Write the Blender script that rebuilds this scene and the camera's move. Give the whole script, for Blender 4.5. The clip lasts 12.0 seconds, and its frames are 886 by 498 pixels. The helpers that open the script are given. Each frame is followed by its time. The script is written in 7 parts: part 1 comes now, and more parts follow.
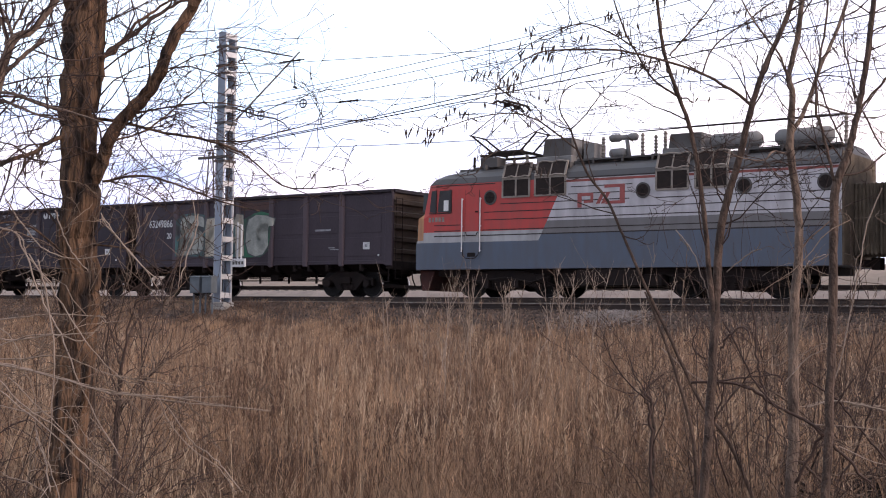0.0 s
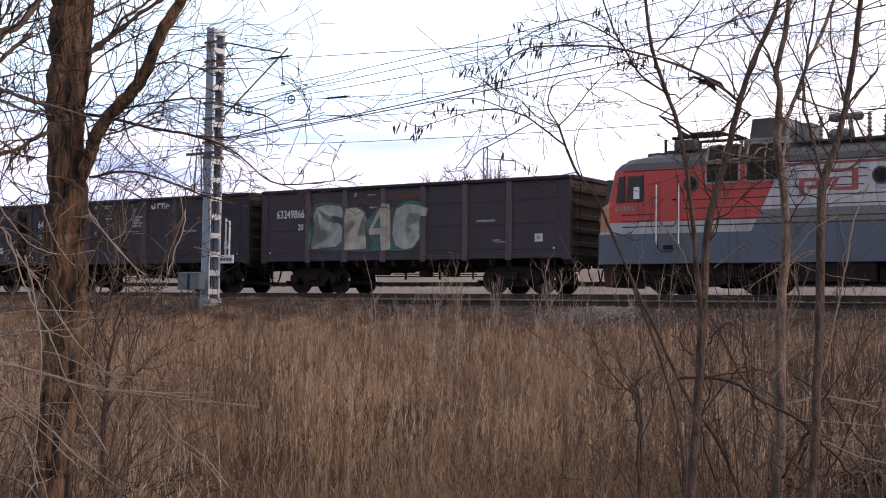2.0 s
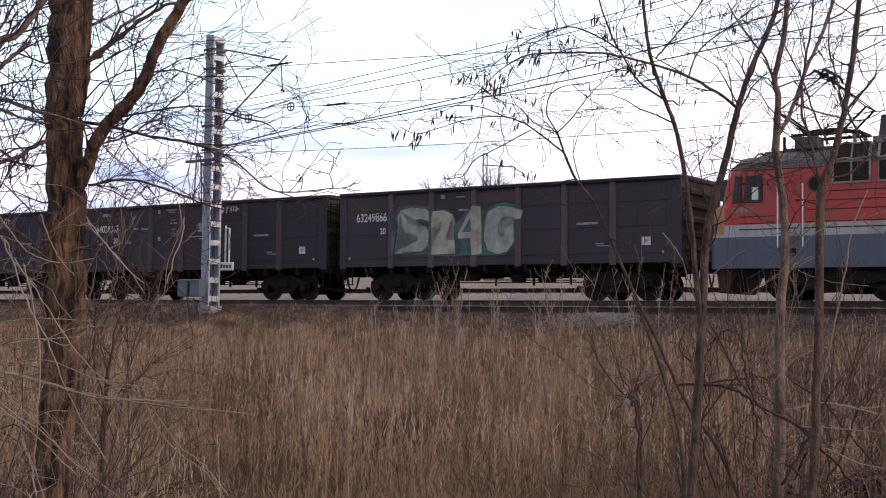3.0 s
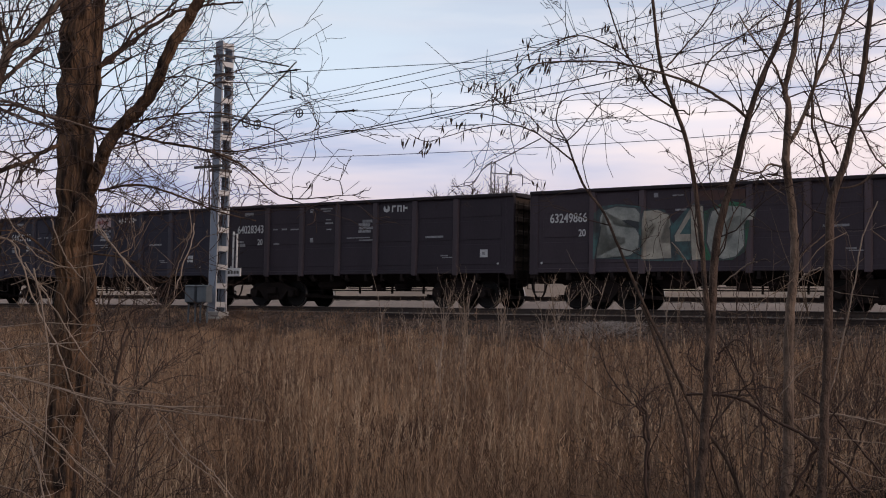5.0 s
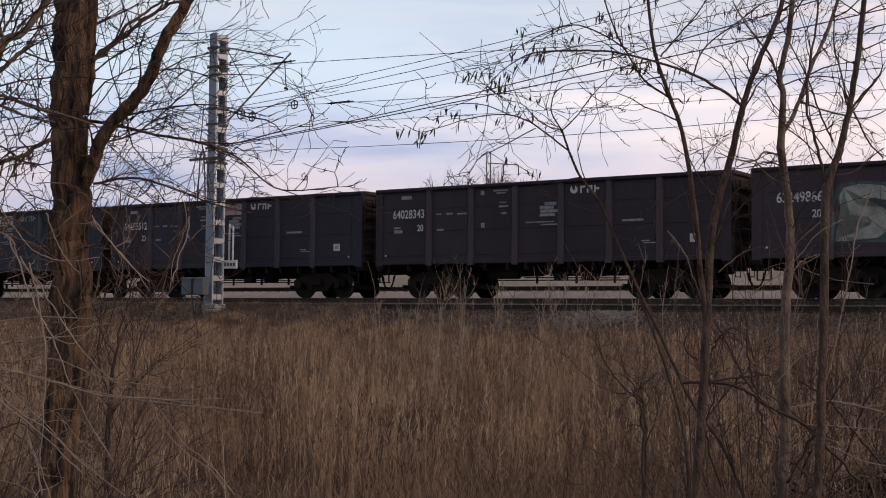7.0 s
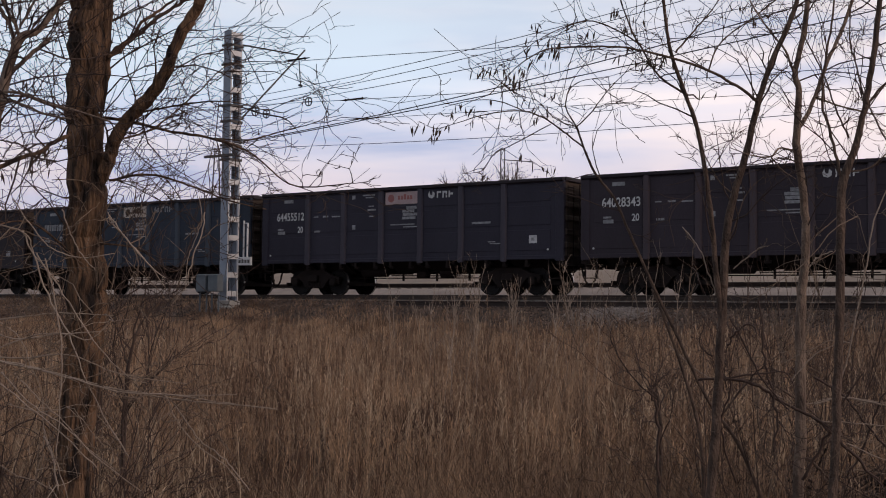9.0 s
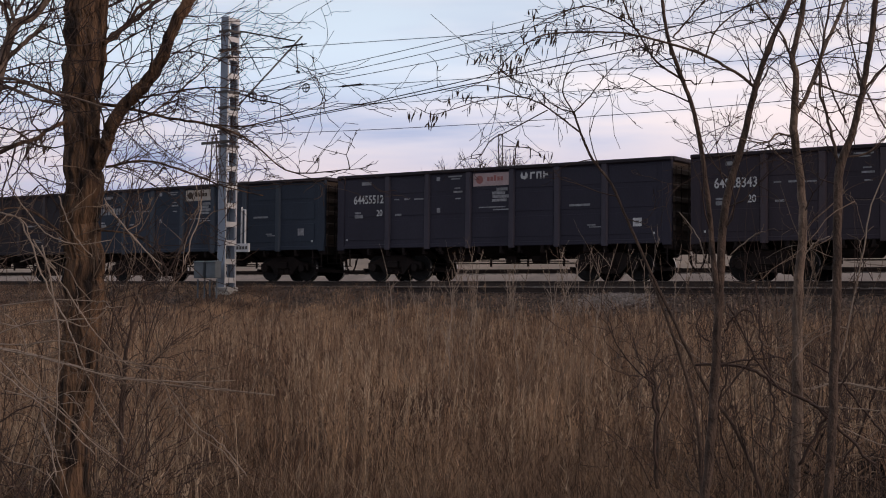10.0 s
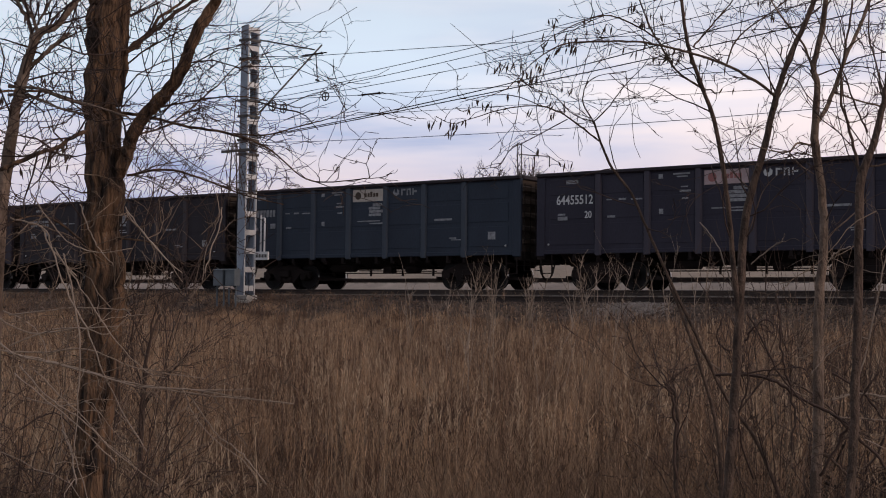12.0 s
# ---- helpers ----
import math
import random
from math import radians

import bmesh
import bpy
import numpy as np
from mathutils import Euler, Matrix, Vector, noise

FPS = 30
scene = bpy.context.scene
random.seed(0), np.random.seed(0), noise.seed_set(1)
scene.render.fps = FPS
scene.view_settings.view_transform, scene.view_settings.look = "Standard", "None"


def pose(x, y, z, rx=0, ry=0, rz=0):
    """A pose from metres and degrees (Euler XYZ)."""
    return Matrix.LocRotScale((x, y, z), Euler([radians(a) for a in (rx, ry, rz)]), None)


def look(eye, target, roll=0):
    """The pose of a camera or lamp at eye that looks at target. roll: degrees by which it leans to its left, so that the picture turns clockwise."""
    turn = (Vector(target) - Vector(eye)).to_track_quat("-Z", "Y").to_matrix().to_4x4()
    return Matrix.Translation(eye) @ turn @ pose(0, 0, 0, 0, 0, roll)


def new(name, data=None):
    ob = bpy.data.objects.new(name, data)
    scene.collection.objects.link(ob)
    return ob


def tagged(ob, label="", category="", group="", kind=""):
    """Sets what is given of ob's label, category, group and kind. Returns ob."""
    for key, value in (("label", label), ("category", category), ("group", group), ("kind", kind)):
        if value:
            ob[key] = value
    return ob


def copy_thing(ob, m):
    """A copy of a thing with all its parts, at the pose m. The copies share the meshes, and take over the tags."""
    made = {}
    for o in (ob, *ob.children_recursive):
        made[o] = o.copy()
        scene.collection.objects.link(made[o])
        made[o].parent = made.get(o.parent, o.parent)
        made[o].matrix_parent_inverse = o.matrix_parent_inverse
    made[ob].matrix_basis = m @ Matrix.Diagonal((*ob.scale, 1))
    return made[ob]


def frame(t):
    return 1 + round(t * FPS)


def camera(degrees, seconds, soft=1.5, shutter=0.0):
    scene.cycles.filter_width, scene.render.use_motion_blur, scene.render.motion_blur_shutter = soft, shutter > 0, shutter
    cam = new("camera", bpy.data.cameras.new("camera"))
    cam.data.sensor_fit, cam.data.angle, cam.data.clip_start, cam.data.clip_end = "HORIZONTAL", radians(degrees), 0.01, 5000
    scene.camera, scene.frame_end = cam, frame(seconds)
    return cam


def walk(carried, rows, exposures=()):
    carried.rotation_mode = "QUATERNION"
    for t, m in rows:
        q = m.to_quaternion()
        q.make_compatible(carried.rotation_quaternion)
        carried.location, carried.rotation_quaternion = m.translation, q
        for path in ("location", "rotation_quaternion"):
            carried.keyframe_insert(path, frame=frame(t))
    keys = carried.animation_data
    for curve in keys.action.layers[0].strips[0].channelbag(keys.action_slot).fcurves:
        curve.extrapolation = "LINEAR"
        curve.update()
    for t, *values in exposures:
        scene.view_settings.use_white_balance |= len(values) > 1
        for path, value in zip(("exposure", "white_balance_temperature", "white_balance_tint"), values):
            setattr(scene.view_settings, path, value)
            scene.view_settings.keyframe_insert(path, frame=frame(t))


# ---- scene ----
cam = camera(38.0, 12.0, soft=1.05)
# seconds, sideways and upward sway of the hand, pitch, roll, yaw
PATH = [
    (0, 0.0002, 1.5996, 2.947, -0.824, -0.235),
    (0.5, 0.0010, 1.6016, 2.816, -0.679, -0.385),
    (1, 0.0012, 1.6004, 2.904, -0.746, -0.636),
    (1.5, 0.0011, 1.5993, 2.752, -0.876, -0.609),
    (2, 0.0014, 1.5965, 2.799, -0.811, -0.755),
    (2.5, 0.0047, 1.6002, 2.801, -0.725, -0.901),
    (3, 0.0070, 1.6006, 3.084, -0.665, -0.749),
    (5, -0.0028, 1.6012, 3.418, -1.126, -0.456),
    (5.5, -0.0047, 1.6016, 3.457, -1.194, 0.021),
    (6, -0.0030, 1.6014, 3.311, -0.924, 0.145),
    (6.5, -0.0004, 1.6015, 3.122, -0.642, -0.596),
    (8.5, -0.0019, 1.6023, 2.889, -0.716, -0.497),
    (9, -0.0031, 1.5995, 2.844, -0.659, 0.032),
    (9.5, 0.0000, 1.5999, 2.555, -0.525, 0.000),
    (10, 0.0013, 1.5985, 2.232, -0.563, -0.053),
    (10.5, 0.0003, 1.5988, 2.607, -0.735, 0.306),
    (11, -0.0010, 1.5996, 2.807, -0.826, 0.330),
    (11.5, -0.0019, 1.5995, 2.871, -0.970, 0.526),
    (12, -0.0031, 1.6011, 2.601, -0.734, 0.774),
]
# seconds, stops, kelvin, tint
EXPOSURE = [(0.0, 0.27, 6650, 19), (0.7, 0.02, 6650, 17), (3.2, -0.10, 6650, 17), (4.7, -0.80, 7000, 18), (12.0, -0.80, 7000, 18)]
walk(cam, [(t, pose(x, 0.0, z, 90 + pitch, roll, yaw)) for t, x, z, pitch, roll, yaw in PATH], EXPOSURE)

# ---- light ----
def sky():
    world = bpy.data.worlds.new("dusk_sky")
    scene.world = world
    world.use_nodes = True
    nt = world.node_tree
    nt.nodes.clear()
    N, K = nt.nodes.new, nt.links.new
    out, back = N("ShaderNodeOutputWorld"), N("ShaderNodeBackground")
    air = N("ShaderNodeTexSky")
    air.sky_type, air.sun_disc = "NISHITA", False
    air.sun_elevation, air.sun_rotation, air.altitude = radians(6), radians(40), 120
    dim = N("ShaderNodeMix")
    dim.data_type, dim.blend_type = "RGBA", "MULTIPLY"
    dim.inputs["Factor"].default_value = 1.0
    dim.inputs["B"].default_value = (0.09, 0.09, 0.09, 1)
    K(air.outputs["Color"], dim.inputs["A"])
    co, mp = N("ShaderNodeTexCoord"), N("ShaderNodeMapping")
    mp.inputs["Scale"].default_value = (1.6, 1.6, 15.0)
    mp.inputs["Rotation"].default_value = (0.0, radians(3), 0.0)
    K(co.outputs["Generated"], mp.inputs["Vector"])
    no = N("ShaderNodeTexNoise")
    no.inputs["Scale"].default_value, no.inputs["Detail"].default_value = 1.5, 7
    no.inputs["Roughness"].default_value, no.inputs["Distortion"].default_value = 0.52, 0.4
    K(mp.outputs["Vector"], no.inputs["Vector"])
    rp = N("ShaderNodeValToRGB")
    rp.color_ramp.elements[0].position, rp.color_ramp.elements[0].color = 0.38, (0.52, 0.62, 0.85, 1)
    rp.color_ramp.elements[1].position, rp.color_ramp.elements[1].color = 0.58, (1.10, 1.01, 1.01, 1)
    mid = rp.color_ramp.elements.new(0.48)
    mid.color = (0.86, 0.87, 0.98, 1)
    K(no.outputs["Fac"], rp.inputs["Fac"])
    # the cloud sheet thins to blue higher up; the glow of the set sun lies ahead, the sky behind is dim
    sep, thin = N("ShaderNodeSeparateXYZ"), N("ShaderNodeMapRange")
    K(co.outputs["Generated"], sep.inputs["Vector"])
    thin.inputs["From Min"].default_value, thin.inputs["From Max"].default_value = 0.16, 0.36
    thin.inputs["To Min"].default_value, thin.inputs["To Max"].default_value = 1.0, 0.6
    K(sep.outputs["Z"], thin.inputs["Value"])
    mix = N("ShaderNodeMix")
    mix.data_type = "RGBA"
    K(thin.outputs["Result"], mix.inputs["Factor"])
    K(dim.outputs["Result"], mix.inputs["A"])
    # clear blue between the clouds, more of it higher up
    gap, high, clear = N("ShaderNodeTexNoise"), N("ShaderNodeMapRange"), N("ShaderNodeMath")
    gap.inputs["Scale"].default_value, gap.inputs["Detail"].default_value = 1.1, 4
    K(mp.outputs["Vector"], gap.inputs["Vector"])
    high.inputs["From Min"].default_value, high.inputs["From Max"].default_value = 0.10, 0.19
    K(sep.outputs["Z"], high.inputs["Value"])
    side, both = N("ShaderNodeMapRange"), N("ShaderNodeMath")
    side.inputs["From Min"].default_value, side.inputs["From Max"].default_value = 0.30, -0.05
    K(sep.outputs["X"], side.inputs["Value"])
    both.operation = clear.operation = "MULTIPLY"
    K(high.outputs["Result"], both.inputs[0])
    K(side.outputs["Result"], both.inputs[1])
    K(both.outputs["Value"], clear.inputs[0])
    torn = N("ShaderNodeMapRange")
    torn.inputs["From Min"].default_value, torn.inputs["From Max"].default_value = 0.36, 0.58
    torn.inputs["To Min"].default_value, torn.inputs["To Max"].default_value = 0.35, 1.0
    K(gap.outputs["Fac"], torn.inputs["Value"])
    K(torn.outputs["Result"], clear.inputs[1])
    blue = N("ShaderNodeMix")
    blue.data_type = "RGBA"
    blue.inputs["B"].default_value = (0.70, 0.90, 1.09, 1)
    K(clear.outputs["Value"], blue.inputs["Factor"])
    K(rp.outputs["Color"], blue.inputs["A"])
    K(blue.outputs["Result"], mix.inputs["B"])
    glow = N("ShaderNodeMapRange")
    glow.interpolation_type = "SMOOTHSTEP"
    glow.inputs["From Min"].default_value, glow.inputs["From Max"].default_value = -0.7, 0.95
    glow.inputs["To Min"].default_value, glow.inputs["To Max"].default_value = 0.75, 1.0
    K(sep.outputs["Y"], glow.inputs["Value"])
    # a bank of lavender-grey cloud low over the horizon
    bank = N("ShaderNodeMapRange")
    bank.interpolation_type = "SMOOTHSTEP"
    bank.inputs["From Min"].default_value, bank.inputs["From Max"].default_value = 0.06, 0.18
    bank.inputs["To Min"].default_value, bank.inputs["To Max"].default_value = 1.0, 0.0
    K(sep.outputs["Z"], bank.inputs["Value"])
    low = N("ShaderNodeMix")
    low.data_type, low.blend_type = "RGBA", "MULTIPLY"
    low.inputs["B"].default_value = (0.60, 0.65, 0.77, 1)
    K(bank.outputs["Result"], low.inputs["Factor"])
    K(mix.outputs["Result"], low.inputs["A"])
    scl = N("ShaderNodeVectorMath")
    scl.operation = "SCALE"
    K(low.outputs["Result"], scl.inputs[0])
    K(glow.outputs["Result"], scl.inputs["Scale"])
    K(scl.outputs["Vector"], back.inputs["Color"])
    back.inputs["Strength"].default_value = 1.68
    K(back.outputs["Background"], out.inputs["Surface"])


sky()
sun_data = bpy.data.lights.new("sun", "SUN")
sun_data.energy, sun_data.angle, sun_data.color = 2.2, radians(22), (1.0, 0.87, 0.77)
sun = new("sun", sun_data)
sun.matrix_world = look((30, -18, 13), (0, 0, 0))


# ---- materials ----
def material(name, color, second=None, scale=4.0, rough=0.8, metal=0.0, bump=0.2, fine=60.0, spread=0.5, stretch=(1, 1, 1), spec=0.3, random_tint=0.0):
    """Two colours mixed by broad stains and fine grain, with relief."""
    m = bpy.data.materials.new(name)
    m.use_nodes = True
    nt = m.node_tree
    N, K = nt.nodes.new, nt.links.new
    bs = nt.nodes["Principled BSDF"]
    bs.inputs["Roughness"].default_value, bs.inputs["Metallic"].default_value = rough, metal
    bs.inputs["Specular IOR Level"].default_value = spec
    second = second or tuple(c * 0.6 for c in color)
    co, mp = N("ShaderNodeTexCoord"), N("ShaderNodeMapping")
    mp.inputs["Scale"].default_value = stretch
    K(co.outputs["Object"], mp.inputs["Vector"])
    broad, grain = N("ShaderNodeTexNoise"), N("ShaderNodeTexNoise")
    broad.inputs["Scale"].default_value, broad.inputs["Detail"].default_value = scale, 6
    grain.inputs["Scale"].default_value, grain.inputs["Detail"].default_value = fine, 3
    for n in (broad, grain):
        K(mp.outputs["Vector"], n.inputs["Vector"])
    ramp = N("ShaderNodeMapRange")
    ramp.inputs["From Min"].default_value, ramp.inputs["From Max"].default_value = 0.5 - spread / 2, 0.5 + spread / 2
    K(broad.outputs["Fac"], ramp.inputs["Value"])
    mix = N("ShaderNodeMix")
    mix.data_type = "RGBA"
    mix.inputs["A"].default_value, mix.inputs["B"].default_value = (*color, 1), (*second, 1)
    K(ramp.outputs["Result"], mix.inputs["Factor"])
    hv = N("ShaderNodeHueSaturation")
    K(mix.outputs["Result"], hv.inputs["Color"])
    val = N("ShaderNodeMapRange")
    val.inputs["To Min"].default_value, val.inputs["To Max"].default_value = 0.75, 1.25
    K(grain.outputs["Fac"], val.inputs["Value"])
    if random_tint:
        info, rnd, mul = N("ShaderNodeNewGeometry"), N("ShaderNodeMapRange"), N("ShaderNodeMath")
        rnd.inputs["To Min"].default_value, rnd.inputs["To Max"].default_value = 1 - random_tint, 1 + random_tint
        mul.operation = "MULTIPLY"
        K(info.outputs["Random Per Island"], rnd.inputs["Value"])
        K(rnd.outputs["Result"], mul.inputs[0])
        K(val.outputs["Result"], mul.inputs[1])
        K(mul.outputs["Value"], hv.inputs["Value"])
    else:
        K(val.outputs["Result"], hv.inputs["Value"])
    K(hv.outputs["Color"], bs.inputs["Base Color"])
    if bump:
        bp = N("ShaderNodeBump")
        bp.inputs["Strength"].default_value, bp.inputs["Distance"].default_value = bump, 0.02
        K(grain.outputs["Fac"], bp.inputs["Height"])
        K(bp.outputs["Normal"], bs.inputs["Normal"])
    return m


M = {}
M["soil"] = material("dry_soil", (0.085, 0.052, 0.036), (0.045, 0.029, 0.022), 0.5, 0.95, bump=0.6, fine=9)
M["far_field"] = material("pale_dry_field", (0.27, 0.205, 0.16), (0.18, 0.14, 0.11), 0.25, 0.95, bump=0.1, fine=3)
M["ballast"] = material("ballast_stone", (0.17, 0.118, 0.092), (0.045, 0.033, 0.028), 2.2, 0.95, bump=0.8, fine=14, random_tint=0.65)
M["ballast_new"] = material("pale_fresh_ballast", (0.33, 0.27, 0.235), (0.20, 0.165, 0.145), 1.4, 0.95, bump=0.7, fine=16)
M["lime"] = material("spilled_pale_stone", (0.29, 0.25, 0.23), (0.13, 0.11, 0.10), 3, 0.9, bump=0.4, random_tint=0.2)
M["rail"] = material("worn_rail_steel", (0.06, 0.042, 0.034), (0.035, 0.025, 0.021), 2, 0.7, metal=0.1, bump=0.1)
M["rail_top"] = material("polished_rail_head", (0.35, 0.33, 0.32), (0.25, 0.23, 0.22), 2, 0.35, metal=0.9, bump=0.05)
# painted highlight: sky light put into the rail's pale colour
M["rail_light"] = material("sky_lit_rail_edge", (0.36, 0.31, 0.28), (0.25, 0.20, 0.17), 2, 0.45, metal=0.3, bump=0.05)
M["rail_old"] = material("rusted_old_rail", (0.045, 0.030, 0.025), (0.025, 0.018, 0.016), 2, 0.8, bump=0.1)
M["sleeper"] = material("concrete_sleeper", (0.27, 0.25, 0.23), (0.18, 0.16, 0.14), 2, 0.9)
M["grass"] = material("dry_grass", (0.38, 0.242, 0.151), (0.085, 0.047, 0.031), 0.8, 0.9, bump=0, fine=3.0, spread=0.22, random_tint=0.42)
M["grass_grey"] = material("weathered_grey_grass", (0.25, 0.162, 0.107), (0.070, 0.041, 0.030), 0.9, 0.9, bump=0, fine=3.0, spread=0.22, random_tint=0.42)
M["grass_pale"] = material("bleached_grass_stalks", (0.50, 0.375, 0.26), (0.25, 0.165, 0.11), 0.6, 0.9, bump=0, fine=3.0, random_tint=0.4)
M["bark"] = material("furrowed_bark", (0.170, 0.098, 0.058), (0.020, 0.014, 0.012), 20, 0.95, bump=1.0, fine=90, spread=0.24, stretch=(1, 1, 0.22))
M["bark_young"] = material("young_bark", (0.135, 0.090, 0.068), (0.038, 0.026, 0.021), 16, 0.9, bump=1.0, fine=70, spread=0.40, stretch=(1, 1, 0.5))
# paler than young_bark, with the warm sun on the stems put into its colour
M["bark_sapling"] = material("sunlit_pinkish_bark", (0.26, 0.185, 0.140), (0.065, 0.045, 0.036), 13, 0.9, bump=1.0, fine=60, spread=0.42, stretch=(1, 1, 0.5))
M["twig"] = material("bare_twigs", (0.072, 0.044, 0.034), (0.036, 0.023, 0.019), 3, 0.85, bump=0, random_tint=0.35)
M["twig_pale"] = material("weathered_stems", (0.20, 0.145, 0.105), (0.09, 0.062, 0.046), 3, 0.85, bump=0, random_tint=0.35)
M["cane"] = material("bleached_canes", (0.33, 0.258, 0.205), (0.17, 0.128, 0.10), 3, 0.8, bump=0, random_tint=0.25)
M["pod"] = material("dry_seed_pods", (0.04, 0.028, 0.022), (0.07, 0.045, 0.03), 8, 0.8, bump=0)
M["galv"] = material("galvanised_steel", (0.63, 0.62, 0.61), (0.50, 0.49, 0.49), 1.5, 0.6, metal=0.1, bump=0.1)
M["galv_blue"] = material("blue_grey_painted_steel", (0.27, 0.31, 0.37), (0.19, 0.22, 0.27), 1.2, 0.6, metal=0.1, bump=0.1)
M["concrete"] = material("mast_footing_concrete", (0.42, 0.40, 0.37), (0.28, 0.26, 0.24), 3, 0.9)
M["cable"] = material("catenary_wire", (0.05, 0.045, 0.045), (0.03, 0.028, 0.028), 2, 0.6, metal=0.5, bump=0)
M["iron"] = material("dark_iron", (0.012, 0.0088, 0.0085), (0.022, 0.0145, 0.0125), 3, 0.8, metal=0.0, bump=0.2, spec=0.15)
M["wheel"] = material("wheel_steel", (0.012, 0.010, 0.010), (0.008, 0.007, 0.007), 3, 0.7, metal=0.0, bump=0.1, spec=0.2)
M["tread"] = material("bright_wheel_rim", (0.5, 0.48, 0.46), (0.4, 0.38, 0.36), 3, 0.3, metal=0.9, bump=0)
M["rust"] = material("rusty_end_plate", (0.085, 0.058, 0.042), (0.045, 0.033, 0.028), 1.4, 0.9, bump=0.2)
M["stencil"] = material("white_stencil_paint", (0.62, 0.62, 0.62), (0.42, 0.42, 0.42), 5, 0.8, bump=0)
M["stencil_dim"] = material("faded_stencil_paint", (0.34, 0.34, 0.35), (0.14, 0.14, 0.15), 9, 0.8, bump=0)
for key, a, b in (("wagon_brown", (0.060, 0.045, 0.056), (0.038, 0.029, 0.036)), ("wagon_black", (0.043, 0.033, 0.043), (0.027, 0.021, 0.028)),
                  ("wagon_blue", (0.035, 0.032, 0.048), (0.023, 0.021, 0.033)), ("wagon_steel", (0.030, 0.042, 0.062), (0.021, 0.028, 0.043)),
                  ("wagon_dark", (0.030, 0.023, 0.028), (0.018, 0.014, 0.018))):
    M[key] = material(key + "_paint", a, b, 0.9, 0.62, bump=0.08, fine=25, stretch=(1, 1, 0.35), spec=0.22)
    M[key + "_rib"] = material(key + "_worn_edge", tuple(c * k for c, k in zip(a, (1.55, 1.40, 1.25))), a, 2.5, 0.6, bump=0.1, stretch=(1, 1, 0.4), spec=0.35)


# ---- building helpers ----
class Geo:
    """Collects points and faces of one mesh."""

    def __init__(self):
        self.v, self.f = [], []

    def add(self, v, f):
        n = len(self.v)
        self.v += [tuple(p) for p in v]
        self.f += [tuple(i + n for i in q) for q in f]
        return self

    def box(self, x0, x1, y0, y1, z0, z1, m=None):
        v = [Vector((x, y, z)) for z in (z0, z1) for x, y in ((x0, y0), (x1, y0), (x1, y1), (x0, y1))]
        if m is not None:
            v = [m @ p for p in v]
        return self.add(v, [(3, 2, 1, 0), (4, 5, 6, 7), (0, 1, 5, 4), (1, 2, 6, 5), (2, 3, 7, 6), (3, 0, 4, 7)])

    def prism(self, outline, a, b, axis="y", m=None):
        """outline in the two other axes (x z for y, y z for x, x y for z), drawn from a to b."""
        put = {"y": lambda p, t: Vector((p[0], t, p[1])), "x": lambda p, t: Vector((t, p[0], p[1])), "z": lambda p, t: Vector((p[0], p[1], t))}[axis]
        n = len(outline)
        v = [put(p, a) for p in outline] + [put(p, b) for p in outline]
        if m is not None:
            v = [m @ p for p in v]
        return self.add(v, [tuple(range(n))[::-1], tuple(range(n, 2 * n))] + [(i, (i + 1) % n, n + (i + 1) % n, n + i) for i in range(n)])

    def rod(self, a, b, r, r2=None, sides=8):
        return self.tube([a, b], [r, r if r2 is None else r2], sides)

    def tube(self, pts, radii, sides=6, close=True):
        pts = [Vector(p) for p in pts]
        n0, count = len(self.v), len(pts)
        a = None
        for i, p in enumerate(pts):
            d = (pts[min(i + 1, count - 1)] - pts[max(i - 1, 0)]).normalized()
            if a is None:
                a = d.cross(Vector((0.13, 0.31, 1)) if abs(d.z) < 0.8 else Vector((1, 0.2, 0.1)))
            a = (a - d * a.dot(d)).normalized()
            b = d.cross(a)
            for k in range(sides):
                w = 2 * math.pi * k / sides
                self.v.append(tuple(p + radii[i] * (math.cos(w) * a + math.sin(w) * b)))
        for i in range(count - 1):
            for k in range(sides):
                a0, a1 = n0 + i * sides + k, n0 + i * sides + (k + 1) % sides
                self.f.append((a0, a1, a1 + sides, a0 + sides))
        if close:
            self.f.append(tuple(n0 + k for k in range(sides))[::-1])
            self.f.append(tuple(n0 + (count - 1) * sides + k for k in range(sides)))
        return self

    def lathe(self, profile, centre, axis="y", sides=24):
        """profile of (radius, place along the axis), turned round the axis."""
        n0 = len(self.v)
        c = Vector(centre)
        for r, t in profile:
            for k in range(sides):
                w = 2 * math.pi * k / sides
                p, q = r * math.cos(w), r * math.sin(w)
                self.v.append(tuple(c + (Vector((p, t, q)) if axis == "y" else Vector((t, p, q)) if axis == "x" else Vector((p, q, t)))))
        for i in range(len(profile) - 1):
            for k in range(sides):
                a0, a1 = n0 + i * sides + k, n0 + i * sides + (k + 1) % sides
                self.f.append((a0, a1, a1 + sides, a0 + sides))
        self.f.append(tuple(n0 + k for k in range(sides))[::-1])
        self.f.append(tuple(n0 + (len(profile) - 1) * sides + k for k in range(sides)))
        return self

    def mesh(self, name, mat, bevel=0.0, smooth=False):
        me = bpy.data.meshes.new(name)
        me.from_pydata(self.v, [], self.f)
        bm = bmesh.new()
        bm.from_mesh(me)
        bmesh.ops.recalc_face_normals(bm, faces=bm.faces)
        if bevel:
            sharp = [e for e in bm.edges if len(e.link_faces) == 2 and e.calc_face_angle(0) > 0.6]
            bmesh.ops.bevel(bm, geom=sharp, offset=bevel, segments=1, affect="EDGES", clamp_overlap=True)
        bm.to_mesh(me)
        bm.free()
        if smooth:
            for p in me.polygons:
                p.use_smooth = True
        me.materials.append(mat)
        return me


